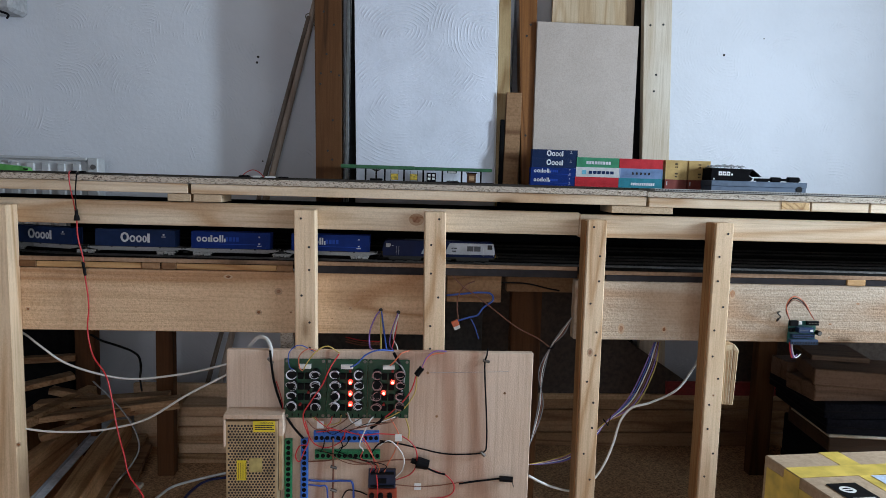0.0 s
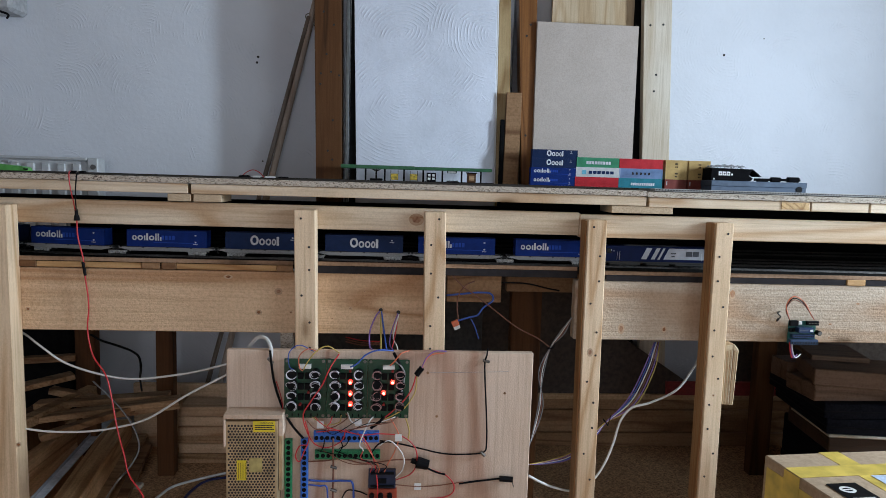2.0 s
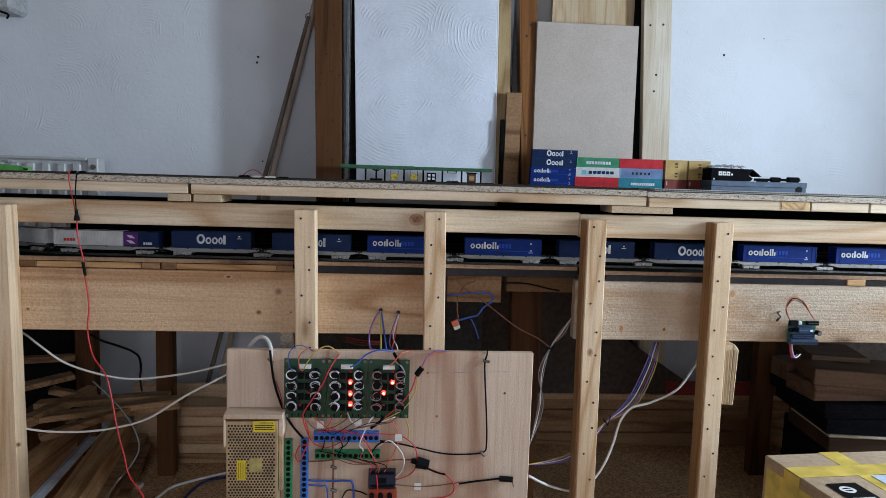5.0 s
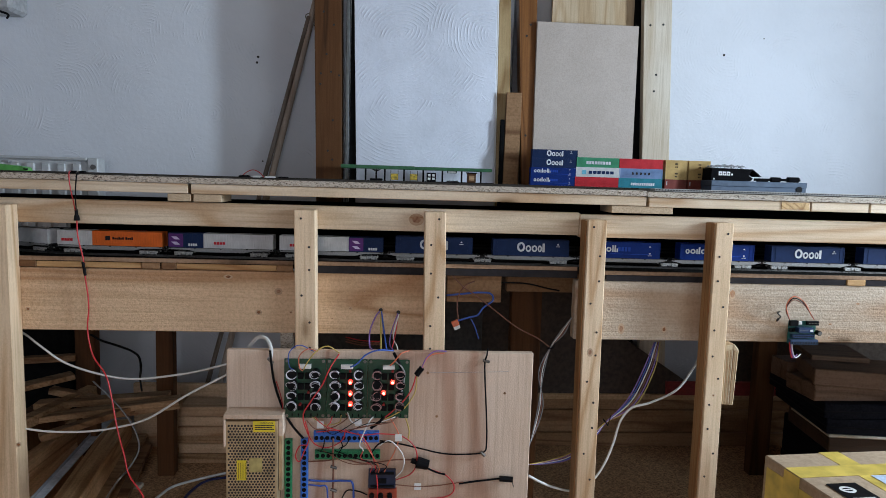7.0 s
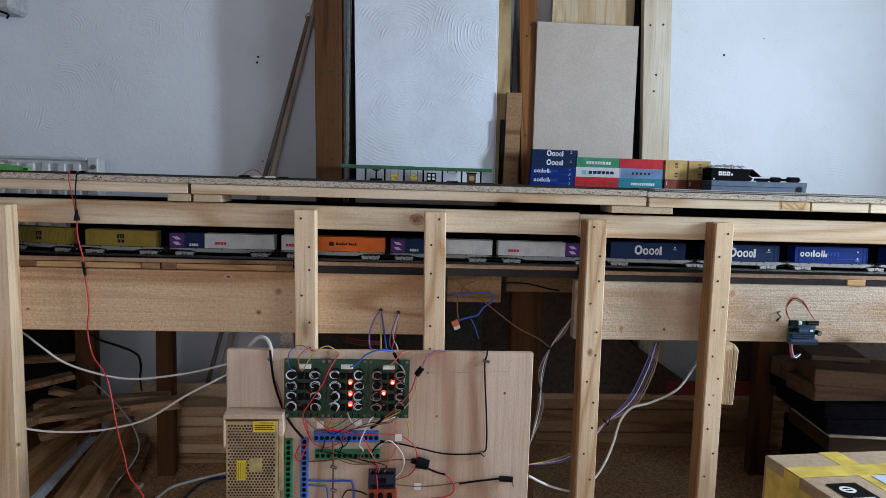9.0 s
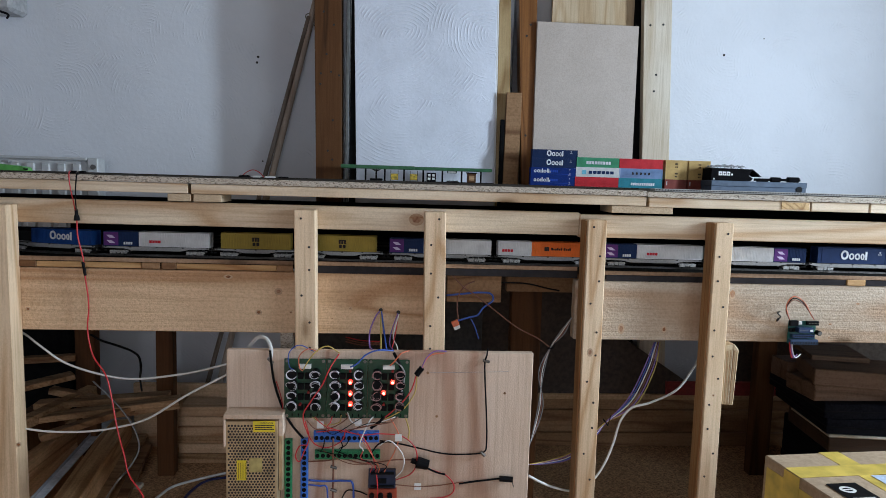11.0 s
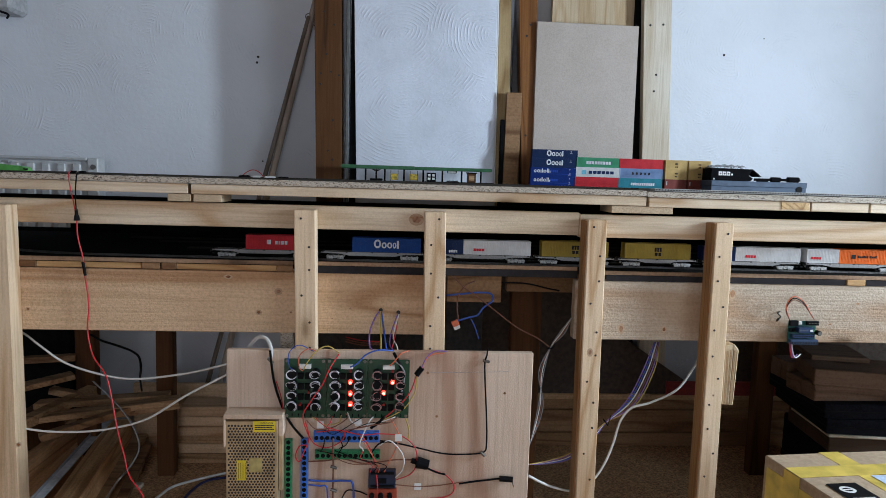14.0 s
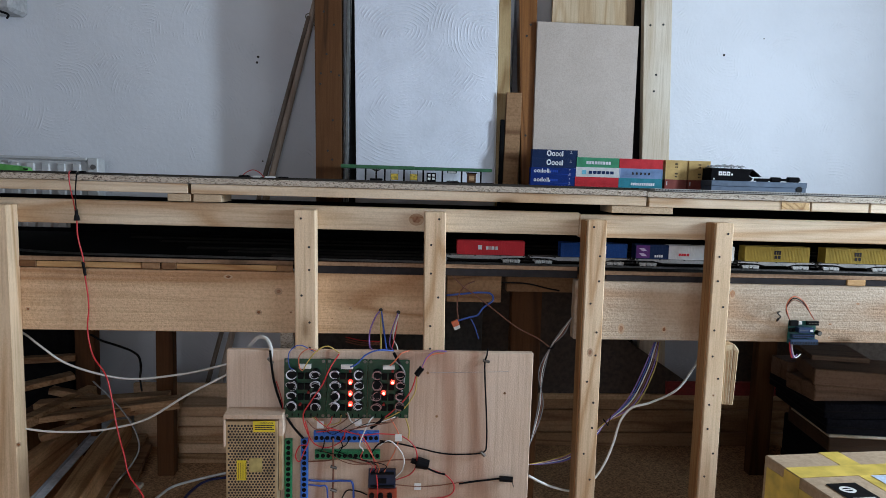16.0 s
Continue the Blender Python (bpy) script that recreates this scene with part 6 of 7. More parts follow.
lead([(-0.1821, 1.462, 0.3254), (-0.1461, 1.464, 0.3218), (-0.1024, 1.464, 0.3231), (-0.0847, 1.464, 0.3164), (-0.0815, 1.464, 0.2715)], 0.0024, BLUE_WIRE)
lead([(-0.182, 1.462, 0.3149), (-0.1585, 1.464, 0.3113), (-0.1422, 1.464, 0.3086), (-0.1393, 1.464, 0.2717)], 0.0018, BLUE_WIRE)
lead([(-0.1082, 1.466, 0.2812), (-0.0958, 1.464, 0.3006), (-0.0706, 1.464, 0.2979), (-0.0515, 1.462, 0.2909)], 0.0015, CHIP)
lead([(0.0112, 1.46, 0.3155), (0.0558, 1.465, 0.3091), (0.1005, 1.466, 0.3099), (0.1388, 1.466, 0.3151), (0.1644, 1.466, 0.3191)], 0.0012, BROWN_WIRE)
lead([(0.1542, 1.466, 0.3151), (0.2029, 1.466, 0.3217), (0.2488, 1.463, 0.3284)], 0.0024, CHIP)
lead([(0.0761, 1.462, 0.3555), (0.0994, 1.464, 0.3453), (0.1252, 1.464, 0.3347), (0.1425, 1.464, 0.3134), (0.1393, 1.464, 0.2934), (0.114, 1.464, 0.2828), (0.0565, 1.464, 0.2803)], 0.0015, RED_WIRE)
lead([(0.076, 1.46, 0.3564), (0.1019, 1.462, 0.3436), (0.1224, 1.462, 0.3383)], 0.0022, CHIP)
lead([(-0.0047, 1.452, 0.4726), (0.0082, 1.455, 0.4509), (0.0163, 1.456, 0.426), (0.007, 1.456, 0.3934), (-0.0075, 1.456, 0.3647), (-0.0146, 1.456, 0.3463)], 0.0012, ORANGE_WIRE)
lead([(0.0302, 1.455, 0.4717), (0.0385, 1.458, 0.4421), (0.0366, 1.46, 0.4179)], 0.0014, YELLOW_WIRE)

# the tangle of thin leads between the boards, the terminal strips and the controller
tangle = random.Random(7)
ends_a = [(b0 + (b1 - b0) * f, BZ0 + 0.004) for b0, b1 in BOARDS for f in (0.15, 0.35, 0.55, 0.75, 0.92)]
ends_b = [(-0.1625 + k * 0.0125, 0.4376) for k in range(10)] + [(-0.1621 + k * 0.0125, 0.3962) for k in range(10)]
for k in range(6):
    a = tangle.choice(ends_a)
    b = tangle.choice(ends_b)
    sag = tangle.uniform(-0.012, 0.02)
    m_ = tangle.choice((RED_WIRE, RED_WIRE, BROWN_WIRE, CHIP, CHIP, ORANGE_WIRE, WHITE_PLASTIC, GREY_WIRE))
    mid = ((a[0] + b[0]) / 2 + tangle.uniform(-0.02, 0.02), 1.45 - tangle.uniform(0.0, 0.012), (a[1] + b[1]) / 2 - sag)
    lead([(a[0], 1.456, a[1]), (a[0] * 0.7 + mid[0] * 0.3, mid[1], a[1] - 0.008), mid, (b[0] * 0.8 + mid[0] * 0.2, 1.452, b[1] + 0.006), (b[0], 1.456, b[1])], tangle.choice((0.001, 0.0012, 0.0015)), m_)
for k in range(5):
    a = tangle.choice(ends_b)
    x0 = -0.0459 + k * 0.006
    m_ = (RED_WIRE, CHIP, BROWN_WIRE, ORANGE_WIRE, CHIP, PURPLE_WIRE, RED_WIRE, GREY_WIRE, BROWN_WIRE)[k]
    lead([(a[0], 1.456, a[1]), ((a[0] + x0) / 2 + tangle.uniform(-0.015, 0.03), 1.448, a[1] - tangle.uniform(0.01, 0.03)), (x0 + tangle.uniform(-0.01, 0.01), 1.45, 0.3651), (x0, 1.4535, 0.3468)], 0.001, m_)

for c in ((-0.0311, 1.535, 0.6974), (0.0091, 1.535, 0.6928)):
    fix("cable_hole", rod((c[0], RAIL_Y - 0.0012, c[2]), (c[0], RAIL_Y + 0.004, c[2]), 0.0046, 12), HOLE)

# ---- cables round the frame ----
wire([(-0.3612, 1.482, 0.5599), (-0.457, 1.5, 0.5047), (-0.5481, 1.52, 0.4437), (-0.623, 1.53, 0.4186), (-0.6912, 1.53, 0.409), (-0.765, 1.53, 0.4087), (-0.8259, 1.53, 0.4164), (-0.9102, 1.53, 0.433)], 0.0026, WHITE_PLASTIC, "white mains cable sagging behind the front post")
wire([(-0.344, 1.492, 0.5853), (-0.3754, 1.5, 0.575), (-0.4687, 1.54, 0.543), (-0.5889, 1.56, 0.5227), (-0.6703, 1.56, 0.5338), (-0.7492, 1.57, 0.5566), (-0.7979, 1.57, 0.5916), (-0.8367, 1.575, 0.6201), (-0.8698, 1.58, 0.6342)], 0.0026, WHITE_PLASTIC, "white mains cable hanging in a long curve")
wire([(-0.2673, 1.463, 0.5941), (-0.2662, 1.47, 0.6199), (-0.2788, 1.485, 0.6388), (-0.2967, 1.495, 0.64), (-0.3146, 1.51, 0.6246), (-0.3304, 1.52, 0.6011), (-0.3464, 1.53, 0.5617)], 0.004, WHITE_PLASTIC, "white cable looping over the panel's top edge")
wire([(-0.7486, 1.7, 0.5921), (-0.7218, 1.7, 0.5768), (-0.6881, 1.7, 0.5658), (-0.6515, 1.7, 0.5519), (-0.6326, 1.7, 0.5363), (-0.632, 1.71, 0.505), (-0.7047, 1.9000, 0.4205), (-0.8113, 2.2000, 0.2877)], 0.003, BLACK_PLASTIC, "black cable hanging under the shelf")
wire([(-0.7664, 1.75, 0.4576), (-0.7059, 1.72, 0.4188), (-0.6641, 1.7, 0.382), (-0.6325, 1.68, 0.3399), (-0.623, 1.66, 0.3073), (-0.6417, 1.64, 0.2697), (-0.6542, 1.6, 0.2539), (-0.8447, 1.926, 0.01)], 0.002, GREY_WIRE, "thin grey cable hanging to the floor")
wire([(-0.7247, 1.967, 0.006), (-0.7075, 2.046, 0.006), (-0.6882, 2.107, 0.006), (-0.6323, 2.155, 0.006), (-0.5297, 2.215, 0.006), (-0.4216, 2.232, 0.006)], 0.0045, WHITE_PLASTIC, "white mains cable lying on the carpet")
wire([(-0.6294, 2.001, 0.006), (-0.6189, 2.091, 0.006), (-0.5875, 2.155, 0.006), (-0.5042, 2.184, 0.006)], 0.0045, plain("dark_blue_cable", (0.015, 0.02, 0.09), 0.4), "dark blue cable lying on the carpet")
wire([(-0.8156, 2.503, 0.006), (-0.7464, 2.444, 0.006), (-0.6804, 2.439, 0.006), (-0.6182, 2.499, 0.006), (-0.5584, 2.511, 0.006)], 0.005, BLACK_PLASTIC, "black cable lying on the carpet by the timber stack")
wire([(0.1226, 1.59, 0.7246), (0.1512, 1.58, 0.7296), (0.1955, 1.58, 0.7344), (0.2259, 1.575, 0.7331), (0.2312, 1.57, 0.7178), (0.2083, 1.565, 0.7008), (0.1955, 1.565, 0.683), (0.1756, 1.565, 0.6773), (0.1491, 1.565, 0.6687)], 0.0023, BLUE_WIRE, "blue wire looping under the shelf")
wire([(0.1519, 1.565, 0.6661), (0.1473, 1.57, 0.6988), (0.1508, 1.575, 0.7291), (0.168, 1.58, 0.7515), (0.189, 1.59, 0.7599)], 0.0016, BROWN_WIRE, "thin brown wire under the shelf")
wire([(0.1797, 1.565, 0.6746), (0.1898, 1.565, 0.6558), (0.2002, 1.565, 0.626)], 0.0012, BLUE_WIRE, "loose end of dark blue wire")
lc = thing("lever_connector", "orange and clear lever wire connector hanging on wires", "connector", at=(0.144, 1.565, 0.6619))
part("block", box(-0.008, 0.008, -0.004, 0.004, -0.006, 0.008, 0.001, m=Matrix.Rotation(-0.4, 4, "Y")), ORANGE_WIRE, lc)
part("clear_end", box(-0.0075, 0.0075, -0.0035, 0.0035, -0.014, -0.0061, 0.001, m=Matrix.Rotation(-0.4, 4, "Y")), WHITE_PLASTIC, lc)
wire([(0.1328, 1.57, 0.7766), (0.1599, 1.565, 0.7497), (0.1912, 1.565, 0.7288), (0.2415, 1.56, 0.6915), (0.2891, 1.555, 0.6568), (0.3362, 1.55, 0.6342), (0.3669, 1.55, 0.6128)], 0.0016, BROWN_WIRE, "thin brown wire slanting across the gap")
wire([(0.1926, 1.62, 0.7553), (0.248, 1.62, 0.7536), (0.3215, 1.64, 0.7491), (0.3832, 1.66, 0.7343), (0.4122, 1.66, 0.7291)], 0.002, BLACK_PLASTIC, "black wire under the shelf")
for k in range(4):
    d = k * 0.004
    wire([(0.4123, 1.53, 0.6883), (lambda p: (p[0] + d, p[1], p[2]))((0.3873, 1.54, 0.6481)), (0.3698, 1.55, 0.6101), (lambda p: (p[0] - d, p[1], p[2]))((0.354, 1.54, 0.5526)), (lambda p: (p[0] + d, p[1], p[2]))((0.3397, 1.52, 0.477)), (0.3205, 1.5, 0.3974), (0.3032, 1.495, 0.3777)], 0.0013, (GREY_WIRE, WHITE_PLASTIC, BROWN_WIRE, GREY_WIRE)[k], "thin wire of a tied bundle hanging beside the panel")
for k, m_ in enumerate((PURPLE_WIRE, BLUE_WIRE, WHITE_PLASTIC, BROWN_WIRE, PURPLE_WIRE, YELLOW_WIRE)):
    d = (k - 2.5) * 0.0028
    wire([(lambda p: (p[0] + d, p[1], p[2]))((0.6479, 1.6, 0.6151)), (lambda p: (p[0] + d * 2, p[1], p[2]))((0.623, 1.58, 0.5506)), (lambda p: (p[0] + d * 1.5, p[1], p[2] - d))((0.578, 1.56, 0.476)), (0.5134, 1.55, 0.4285), (lambda p: (p[0], p[1], p[2] + d))((0.4831, 1.545, 0.3966)), (lambda p: (p[0], p[1], p[2] + d))((0.429, 1.54, 0.3507)), (lambda p: (p[0], p[1], p[2] + d * 0.6))((0.3767, 1.52, 0.3438)), (0.3207, 1.497, 0.3469), (0.291, 1.494, 0.3468)], 0.0014, m_, "coloured wire of a tied bundle behind the post")
wire([(0.751, 1.58, 0.5903), (0.7285, 1.58, 0.5446), (0.6887, 1.57, 0.5019), (0.623, 1.56, 0.4749), (0.577, 1.555, 0.4637), (0.5492, 1.55, 0.4329), (0.5326, 1.545, 0.3784), (0.5129, 1.54, 0.331), (0.4866, 1.538, 0.2923), (0.4394, 1.537, 0.2645), (0.3933, 1.52, 0.2783), (0.3541, 1.5, 0.3003), (0.3186, 1.494, 0.3209)], 0.003, WHITE_PLASTIC, "white cable looping behind the posts to the panel")

for c, r_, turn in (((0.5134, 1.55, 0.4285), 0.009, -0.9), ((0.3698, 1.55, 0.6101), 0.007, 0.25)):
    tie = thing("cable_tie", "black plastic tie round a bundle of wires", "cable tie", at=c)
    part("band", tube([(r_ * math.cos(a) * math.cos(turn), r_ * 0.8 * math.sin(a), r_ * math.cos(a) * math.sin(turn)) for a in (k * math.pi / 6 for k in range(13))], 0.0016, 6, steps=2), BLACK_PLASTIC, tie)
    part("tail", tube([(r_ * math.cos(turn), 0, r_ * math.sin(turn)), (r_ * 1.4 * math.cos(turn), -0.002, 0.006), (r_ * 1.2, -0.003, 0.02)], 0.0009, 5), BLACK_PLASTIC, tie)

scrap = thing("small_scrap", "small pale wooden scrap lying on the carpet", "offcut", at=(-0.8101, 2.1128, 0.0000))
part("body", box(-0.028, 0.028, -0.012, 0.012, 0.0003, 0.014, 0.002), PALE_Z, scrap)
part("edge_rib", box(-0.02, 0.012, -0.009, 0.006, 0.0141, 0.017, 0.001), PALE_Z, scrap)
for row_, m_ in (
        ([(-0.1143, 1.6000, 0.6176), (-0.0752, 1.5700, 0.6171), (-0.0322, 1.5400, 0.6223)], RED_WIRE),
        ([(-0.1142, 1.6000, 0.6121), (-0.0751, 1.5700, 0.6117), (-0.0322, 1.5400, 0.6191)], BROWN_WIRE),
        ([(-0.1142, 1.6000, 0.6065), (-0.0750, 1.5700, 0.6063), (-0.0321, 1.5400, 0.6159)], BROWN_WIRE),
):
    wire(row_, 0.0013, m_, "thin wire running behind the panel's top edge")

# ---- motor driver on the beam ----
MX, MZ = 0.9671, 0.6636
md = thing("motor_driver", "dark green motor driver board with black heatsink on the beam", "circuit board", at=(MX, 1.52, MZ))
MD_TEAL = plain("teal_circuit_board", (0.006, 0.09, 0.075), 0.35)
MD_NAVY = plain("dark_blue_component", (0.01, 0.03, 0.09), 0.3)
MD_TERM = plain("blue_grey_terminal", (0.012, 0.035, 0.09), 0.4)
part("board", box(-0.036, 0.032, 0.0, 0.002, -0.027, 0.027, 0.0004), MD_TEAL, md)
part("spacer", box(-0.02, 0.02, 0.0021, RAIL_Y - 1.52 - 0.0002, -0.01, 0.01), CHIP, md)
part("pin_header", box(-0.036, -0.017, -0.0085, -0.0002, 0.016, 0.029, 0.0005), CHIP, md)
part("pin_header", box(0.006, 0.034, -0.0085, -0.0002, 0.018, 0.028, 0.0005), CHIP, md)
for k in range(7):
    part("pin", box(0.0085 + k * 0.0036, 0.0097 + k * 0.0036, -0.0105, -0.0086, 0.0222, 0.0236), STEEL, md)
part("jumper", box(-0.014, -0.006, -0.006, -0.0002, 0.019, 0.0265, 0.0006), WHITE_PLASTIC, md, "white jumper block")
part("module", box(-0.019, 0.018, -0.016, -0.0002, 0.001, 0.0135, 0.0008), MD_NAVY, md, "dark blue relay module")
part("module_label", box(0.008, 0.0155, -0.0166, -0.0161, 0.0045, 0.0095), WHITE_PLASTIC, md)
part("module_label", box(-0.017, 0.004, -0.0166, -0.0161, 0.0062, 0.0072), GREY_WIRE, md)
for sx_m in (-0.034, -0.027):
    part("chip", box(sx_m, sx_m + 0.0055, -0.005, -0.0002, 0.001, 0.0105, 0.0004), CHIP, md)
part("socket", box(-0.03, 0.024, -0.011, -0.0002, -0.0125, -0.0035, 0.0006), MD_NAVY, md)
for k in range(12):
    part("contact", box(-0.0282 + k * 0.0043, -0.0264 + k * 0.0043, -0.0116, -0.0111, -0.0095, -0.0065), CHIP, md)
part("terminal_strip", box(-0.034, 0.033, -0.0125, -0.0002, -0.0275, -0.0155, 0.0008), MD_TERM, md, "blue-grey screw terminal strip")
for k in range(10):
    part("terminal_screw", rod((-0.0305 + k * 0.0067, -0.0131, -0.0232), (-0.0305 + k * 0.0067, -0.0116, -0.0232), 0.0022, 8), CHIP, md)
part("capacitor", rod((0.0345, -0.013, 0.0), (0.0345, -0.0002, 0.0), 0.0058, 14), CHIP, md)
part("capacitor_top", rod((0.0345, -0.0136, 0.0), (0.0345, -0.0131, 0.0), 0.0046, 14), STEEL, md)
part("led", rod((0.0245, -0.006, 0.004), (0.0245, -0.0002, 0.004), 0.0018, 8), GREEN_PCB, md)
for k, m_ in enumerate((BROWN_WIRE, BLACK_PLASTIC, ORANGE_WIRE)):
    wire([(0.9264, 1.51, 0.6951), (lambda p: (p[0], p[1], p[2] + 0.004 * k))((0.9173, 1.512, 0.7188)), (lambda p: (p[0], p[1], p[2] + 0.004 * k))((0.9345, 1.514, 0.7416)), (lambda p: (p[0], p[1], p[2] + 0.003 * k))((0.9603, 1.514, 0.7313)), (0.9775, 1.512, 0.7104), (0.9872, 1.51, 0.696)], 0.0013, m_, "thin wire looping over the motor driver board")
for m_, dx in ((RED_WIRE, 0), (WHITE_PLASTIC, 0.006), (PURPLE_WIRE, 0.003)):
    wire([(lambda p: (p[0] + dx, p[1], p[2]))((0.9323, 1.512, 0.6405)), (lambda p: (p[0] + dx, p[1], p[2]))((0.9402, 1.52, 0.6194)), (lambda p: (p[0] + dx * 1.5, p[1], p[2]))((0.949, 1.525, 0.6003)), (lambda p: (p[0] + dx * 3, p[1], p[2]))((0.9557, 1.53, 0.6073))], 0.0013, m_, "short wire hanging below the motor driver board")
kb = thing("cup_hook", "small bent metal hook screwed into the beam", "hook", at=(0.9125, 1.534, 0.698))
part("bend", tube([(0.004, 0, 0.012), (-0.004, -0.004, 0.008), (0.003, -0.006, 0.0), (-0.004, -0.004, -0.006), (-0.002, 0, -0.012), (0.003, 0, -0.006)], 0.0014), HOLE, kb)

# ply block fixed to the post's edge, and the short block behind the next post
PLYEDGE = timber("plywood_edge_layers", 2, (0.62, 0.5, 0.34), (0.25, 0.14, 0.07), 0.7, 16, False)
pb = thing("plywood_block", "rounded plywood block with visible layers beside the post", "block", at=(0, 1.5, 0))
bl = [(0.7697, 0.6332), (0.772, 0.4922), (0.7997, 0.4897), (0.8045, 0.6229), (0.7925, 0.6376)]
part("ply_body", prism(bl, 0.0, 0.034, 0.002), PLYEDGE, pb)
for k in range(8):
    f0 = 0.06 + k * 0.115
    x_low, x_top = 0.772 + 0.0277 * f0, 0.7697 + 0.0348 * f0
    layer = prism([(x_low, 0.4945), (x_low + 0.0013, 0.4945), (x_top + 0.0014, 0.6195), (x_top, 0.6195 + 0.005 * math.sin(math.pi * f0))], -0.0007 - 0.0002 * (k % 3), 0.001)
    part("glue_line" if k % 2 else "ply_layer", layer, OLD_X if k % 2 else PLY_PALE, pb)
sb_ = thing("timber_offcut", "sawn end of a timber offcut behind the post", "offcut", at=(-0.2436, 1.536, 0))
part("end_grain", box(-0.014, 0.014, 0, 0.06, 0.5704, BEAM_LOW - 0.0003, 0.001), CHIP_EDGE, sb_)

# ---- under the layout ----
def lying(name, x0, x1, y0, y1, z0, z1, mat, label, category, rz=0.0, group=""):
    c = ((x0 + x1) / 2, (y0 + y1) / 2, z0)
    ob = thing(name, label, category, group, at=c)
    ob.rotation_euler = (0, 0, radians(rz))
    part("board_face", box((x0 - x1) / 2, (x1 - x0) / 2, (y0 - y1) / 2, (y1 - y0) / 2, 0.0002, z1 - z0, 0.0018), mat, ob)
    return ob


PL0, PL1 = 0.5382, 2.122
zs = 0.0
for k, hgt in enumerate((0.052, 0.045, 0.044, 0.04, 0.022)):
    lying("plank", PL0 - 0.02 * (k % 3), PL1 + 0.03 * (k % 2), 2.46 + 0.012 * (k % 2), 2.6, zs, zs + hgt, (BROWN_X, BROWN_X, BROWN_X, BROWN_X, OLD_X)[k], "old brown plank in a stack by the wall", "plank", 0.2 * (k % 2), "planks stacked by the wall")
    zs += hgt + 0.0006
zs = 0.0
LX0, LX1 = -0.737, -0.3388
for k in range(6):
    lying("plank", LX0 + 0.006 * (k % 2), LX1, 2.3 + 0.008 * (k % 3), 2.42, zs, zs + 0.032, (OLD_X, SAWN_X)[k % 2] if k < 4 else SAWN_X, "softwood plank in a neat stack under the shelf", "plank", 0.4 * (k % 2), "softwood planks stacked under the shelf")
    zs += 0.0325
lying("plank", -0.9295, -0.565, 2.44, 2.46, 0.0, 0.2368, SAWN_X, "pale board on edge behind the stacked planks", "plank")
# old timbers lying lengthwise in the corner
for k, (p0, p1, w_, h_, m_) in enumerate((
        ((-0.9988, 1.784, 0.1), (-1.063, 2.451, 0.1), 0.075, 0.1, OLD_Y), ((-0.8466, 1.723, 0.13), (-0.9473, 2.37, 0.13), 0.07, 0.13, OLD_Y),
        ((-0.8331, 1.937, 0.03), (-0.8906, 2.374, 0.03), 0.06, 0.03, OLD_Y), ((-1.075, 1.725, 0.16), (-1.086, 2.324, 0.16), 0.09, 0.16, OLD_Y), ((-1.129, 1.819, 0.24), (-1.109, 2.223, 0.24), 0.09, 0.24, BROWN_Z))):
    a, b = Vector((p0[0], p0[1], 0)), Vector((p1[0], p1[1], 0))
    ang = math.atan2(b.y - a.y, b.x - a.x) - math.pi / 2
    ob = thing("old_timber", "old brown timber lying on the floor under the layout", "timber", "old timbers on the floor", at=(a + b) / 2)
    ob.rotation_euler = (0, 0, ang)
    part("length", box(-w_ / 2, w_ / 2, -(b - a).length / 2, (b - a).length / 2, 0.0002, h_, 0.003), m_, ob)
a, b = Vector((-0.9214, 1.752, 0.134)), Vector((-0.982, 2.376, 0.134))
al = thing("aluminium_strip", "pale aluminium strip lying along an old timber", "strip", at=(a + b) / 2)
al.rotation_euler = (0, 0, math.atan2(b.y - a.y, b.x - a.x) - math.pi / 2)
part("flat", box(-0.012, 0.012, -(b - a).length / 2, (b - a).length / 2, -0.004, 0.0, 0.0006), plain("dull_aluminium", (0.75, 0.76, 0.8), 0.5, 0.0), al)
part("upstand", box(-0.012, -0.0105, -(b - a).length / 2, (b - a).length / 2, 0.0001, 0.01), plain("dull_aluminium_edge", (0.5, 0.51, 0.54), 0.4, 0.5), al)
for (p, q, h_) in (((-1.036, 1.98, 0.272), (-0.632, 2.02, 0.3206), 0.022), ((-1.063, 2.05, 0.2918), (-0.6846, 2.08, 0.3127), 0.022), ((-1.107, 2, 0.3527), (-0.978, 2.1, 0.3682), 0.02)):
    ob = thing("loose_board", "old brown board lying across the timbers", "board", "loose boards under the layout", at=p)
    part("length", local(bar(p, q, 0.05, h_ * 0.8, 0.0015), p), OLD_X, ob)
for (p, q, w_, h_, m_) in (((-1.056, 1.9, 0.2719), (-0.9422, 2.15, 0.3062), 0.035, 0.03, OLD_X), ((-0.9552, 1.85, 0.2675), (-0.7646, 2, 0.3006), 0.03, 0.018, BROWN_X), ((-1.046, 2.1, 0.3213), (-0.8366, 2.1, 0.2762), 0.03, 0.02, OLD_X), ((-0.8387, 1.914, 0.05), (-0.8966, 2.418, 0.05), 0.045, 0.018, OLD_X), ((-0.791, 1.972, 0.03), (-0.8577, 2.374, 0.03), 0.03, 0.018, BROWN_X), ((-1.221, 2.15, 0.3943), (-1.014, 2.2, 0.3976), 0.03, 0.02, BROWN_X), ((-0.9477, 2.1, 0.2323), (-0.6635, 2.12, 0.2705), 0.03, 0.02, OLD_X)):
    ob = thing("loose_board", "short old wooden offcut lying in a heap", "board", "loose boards under the layout", at=p)
    part("length", local(bar(p, q, w_, h_, 0.0015), p), m_, ob)
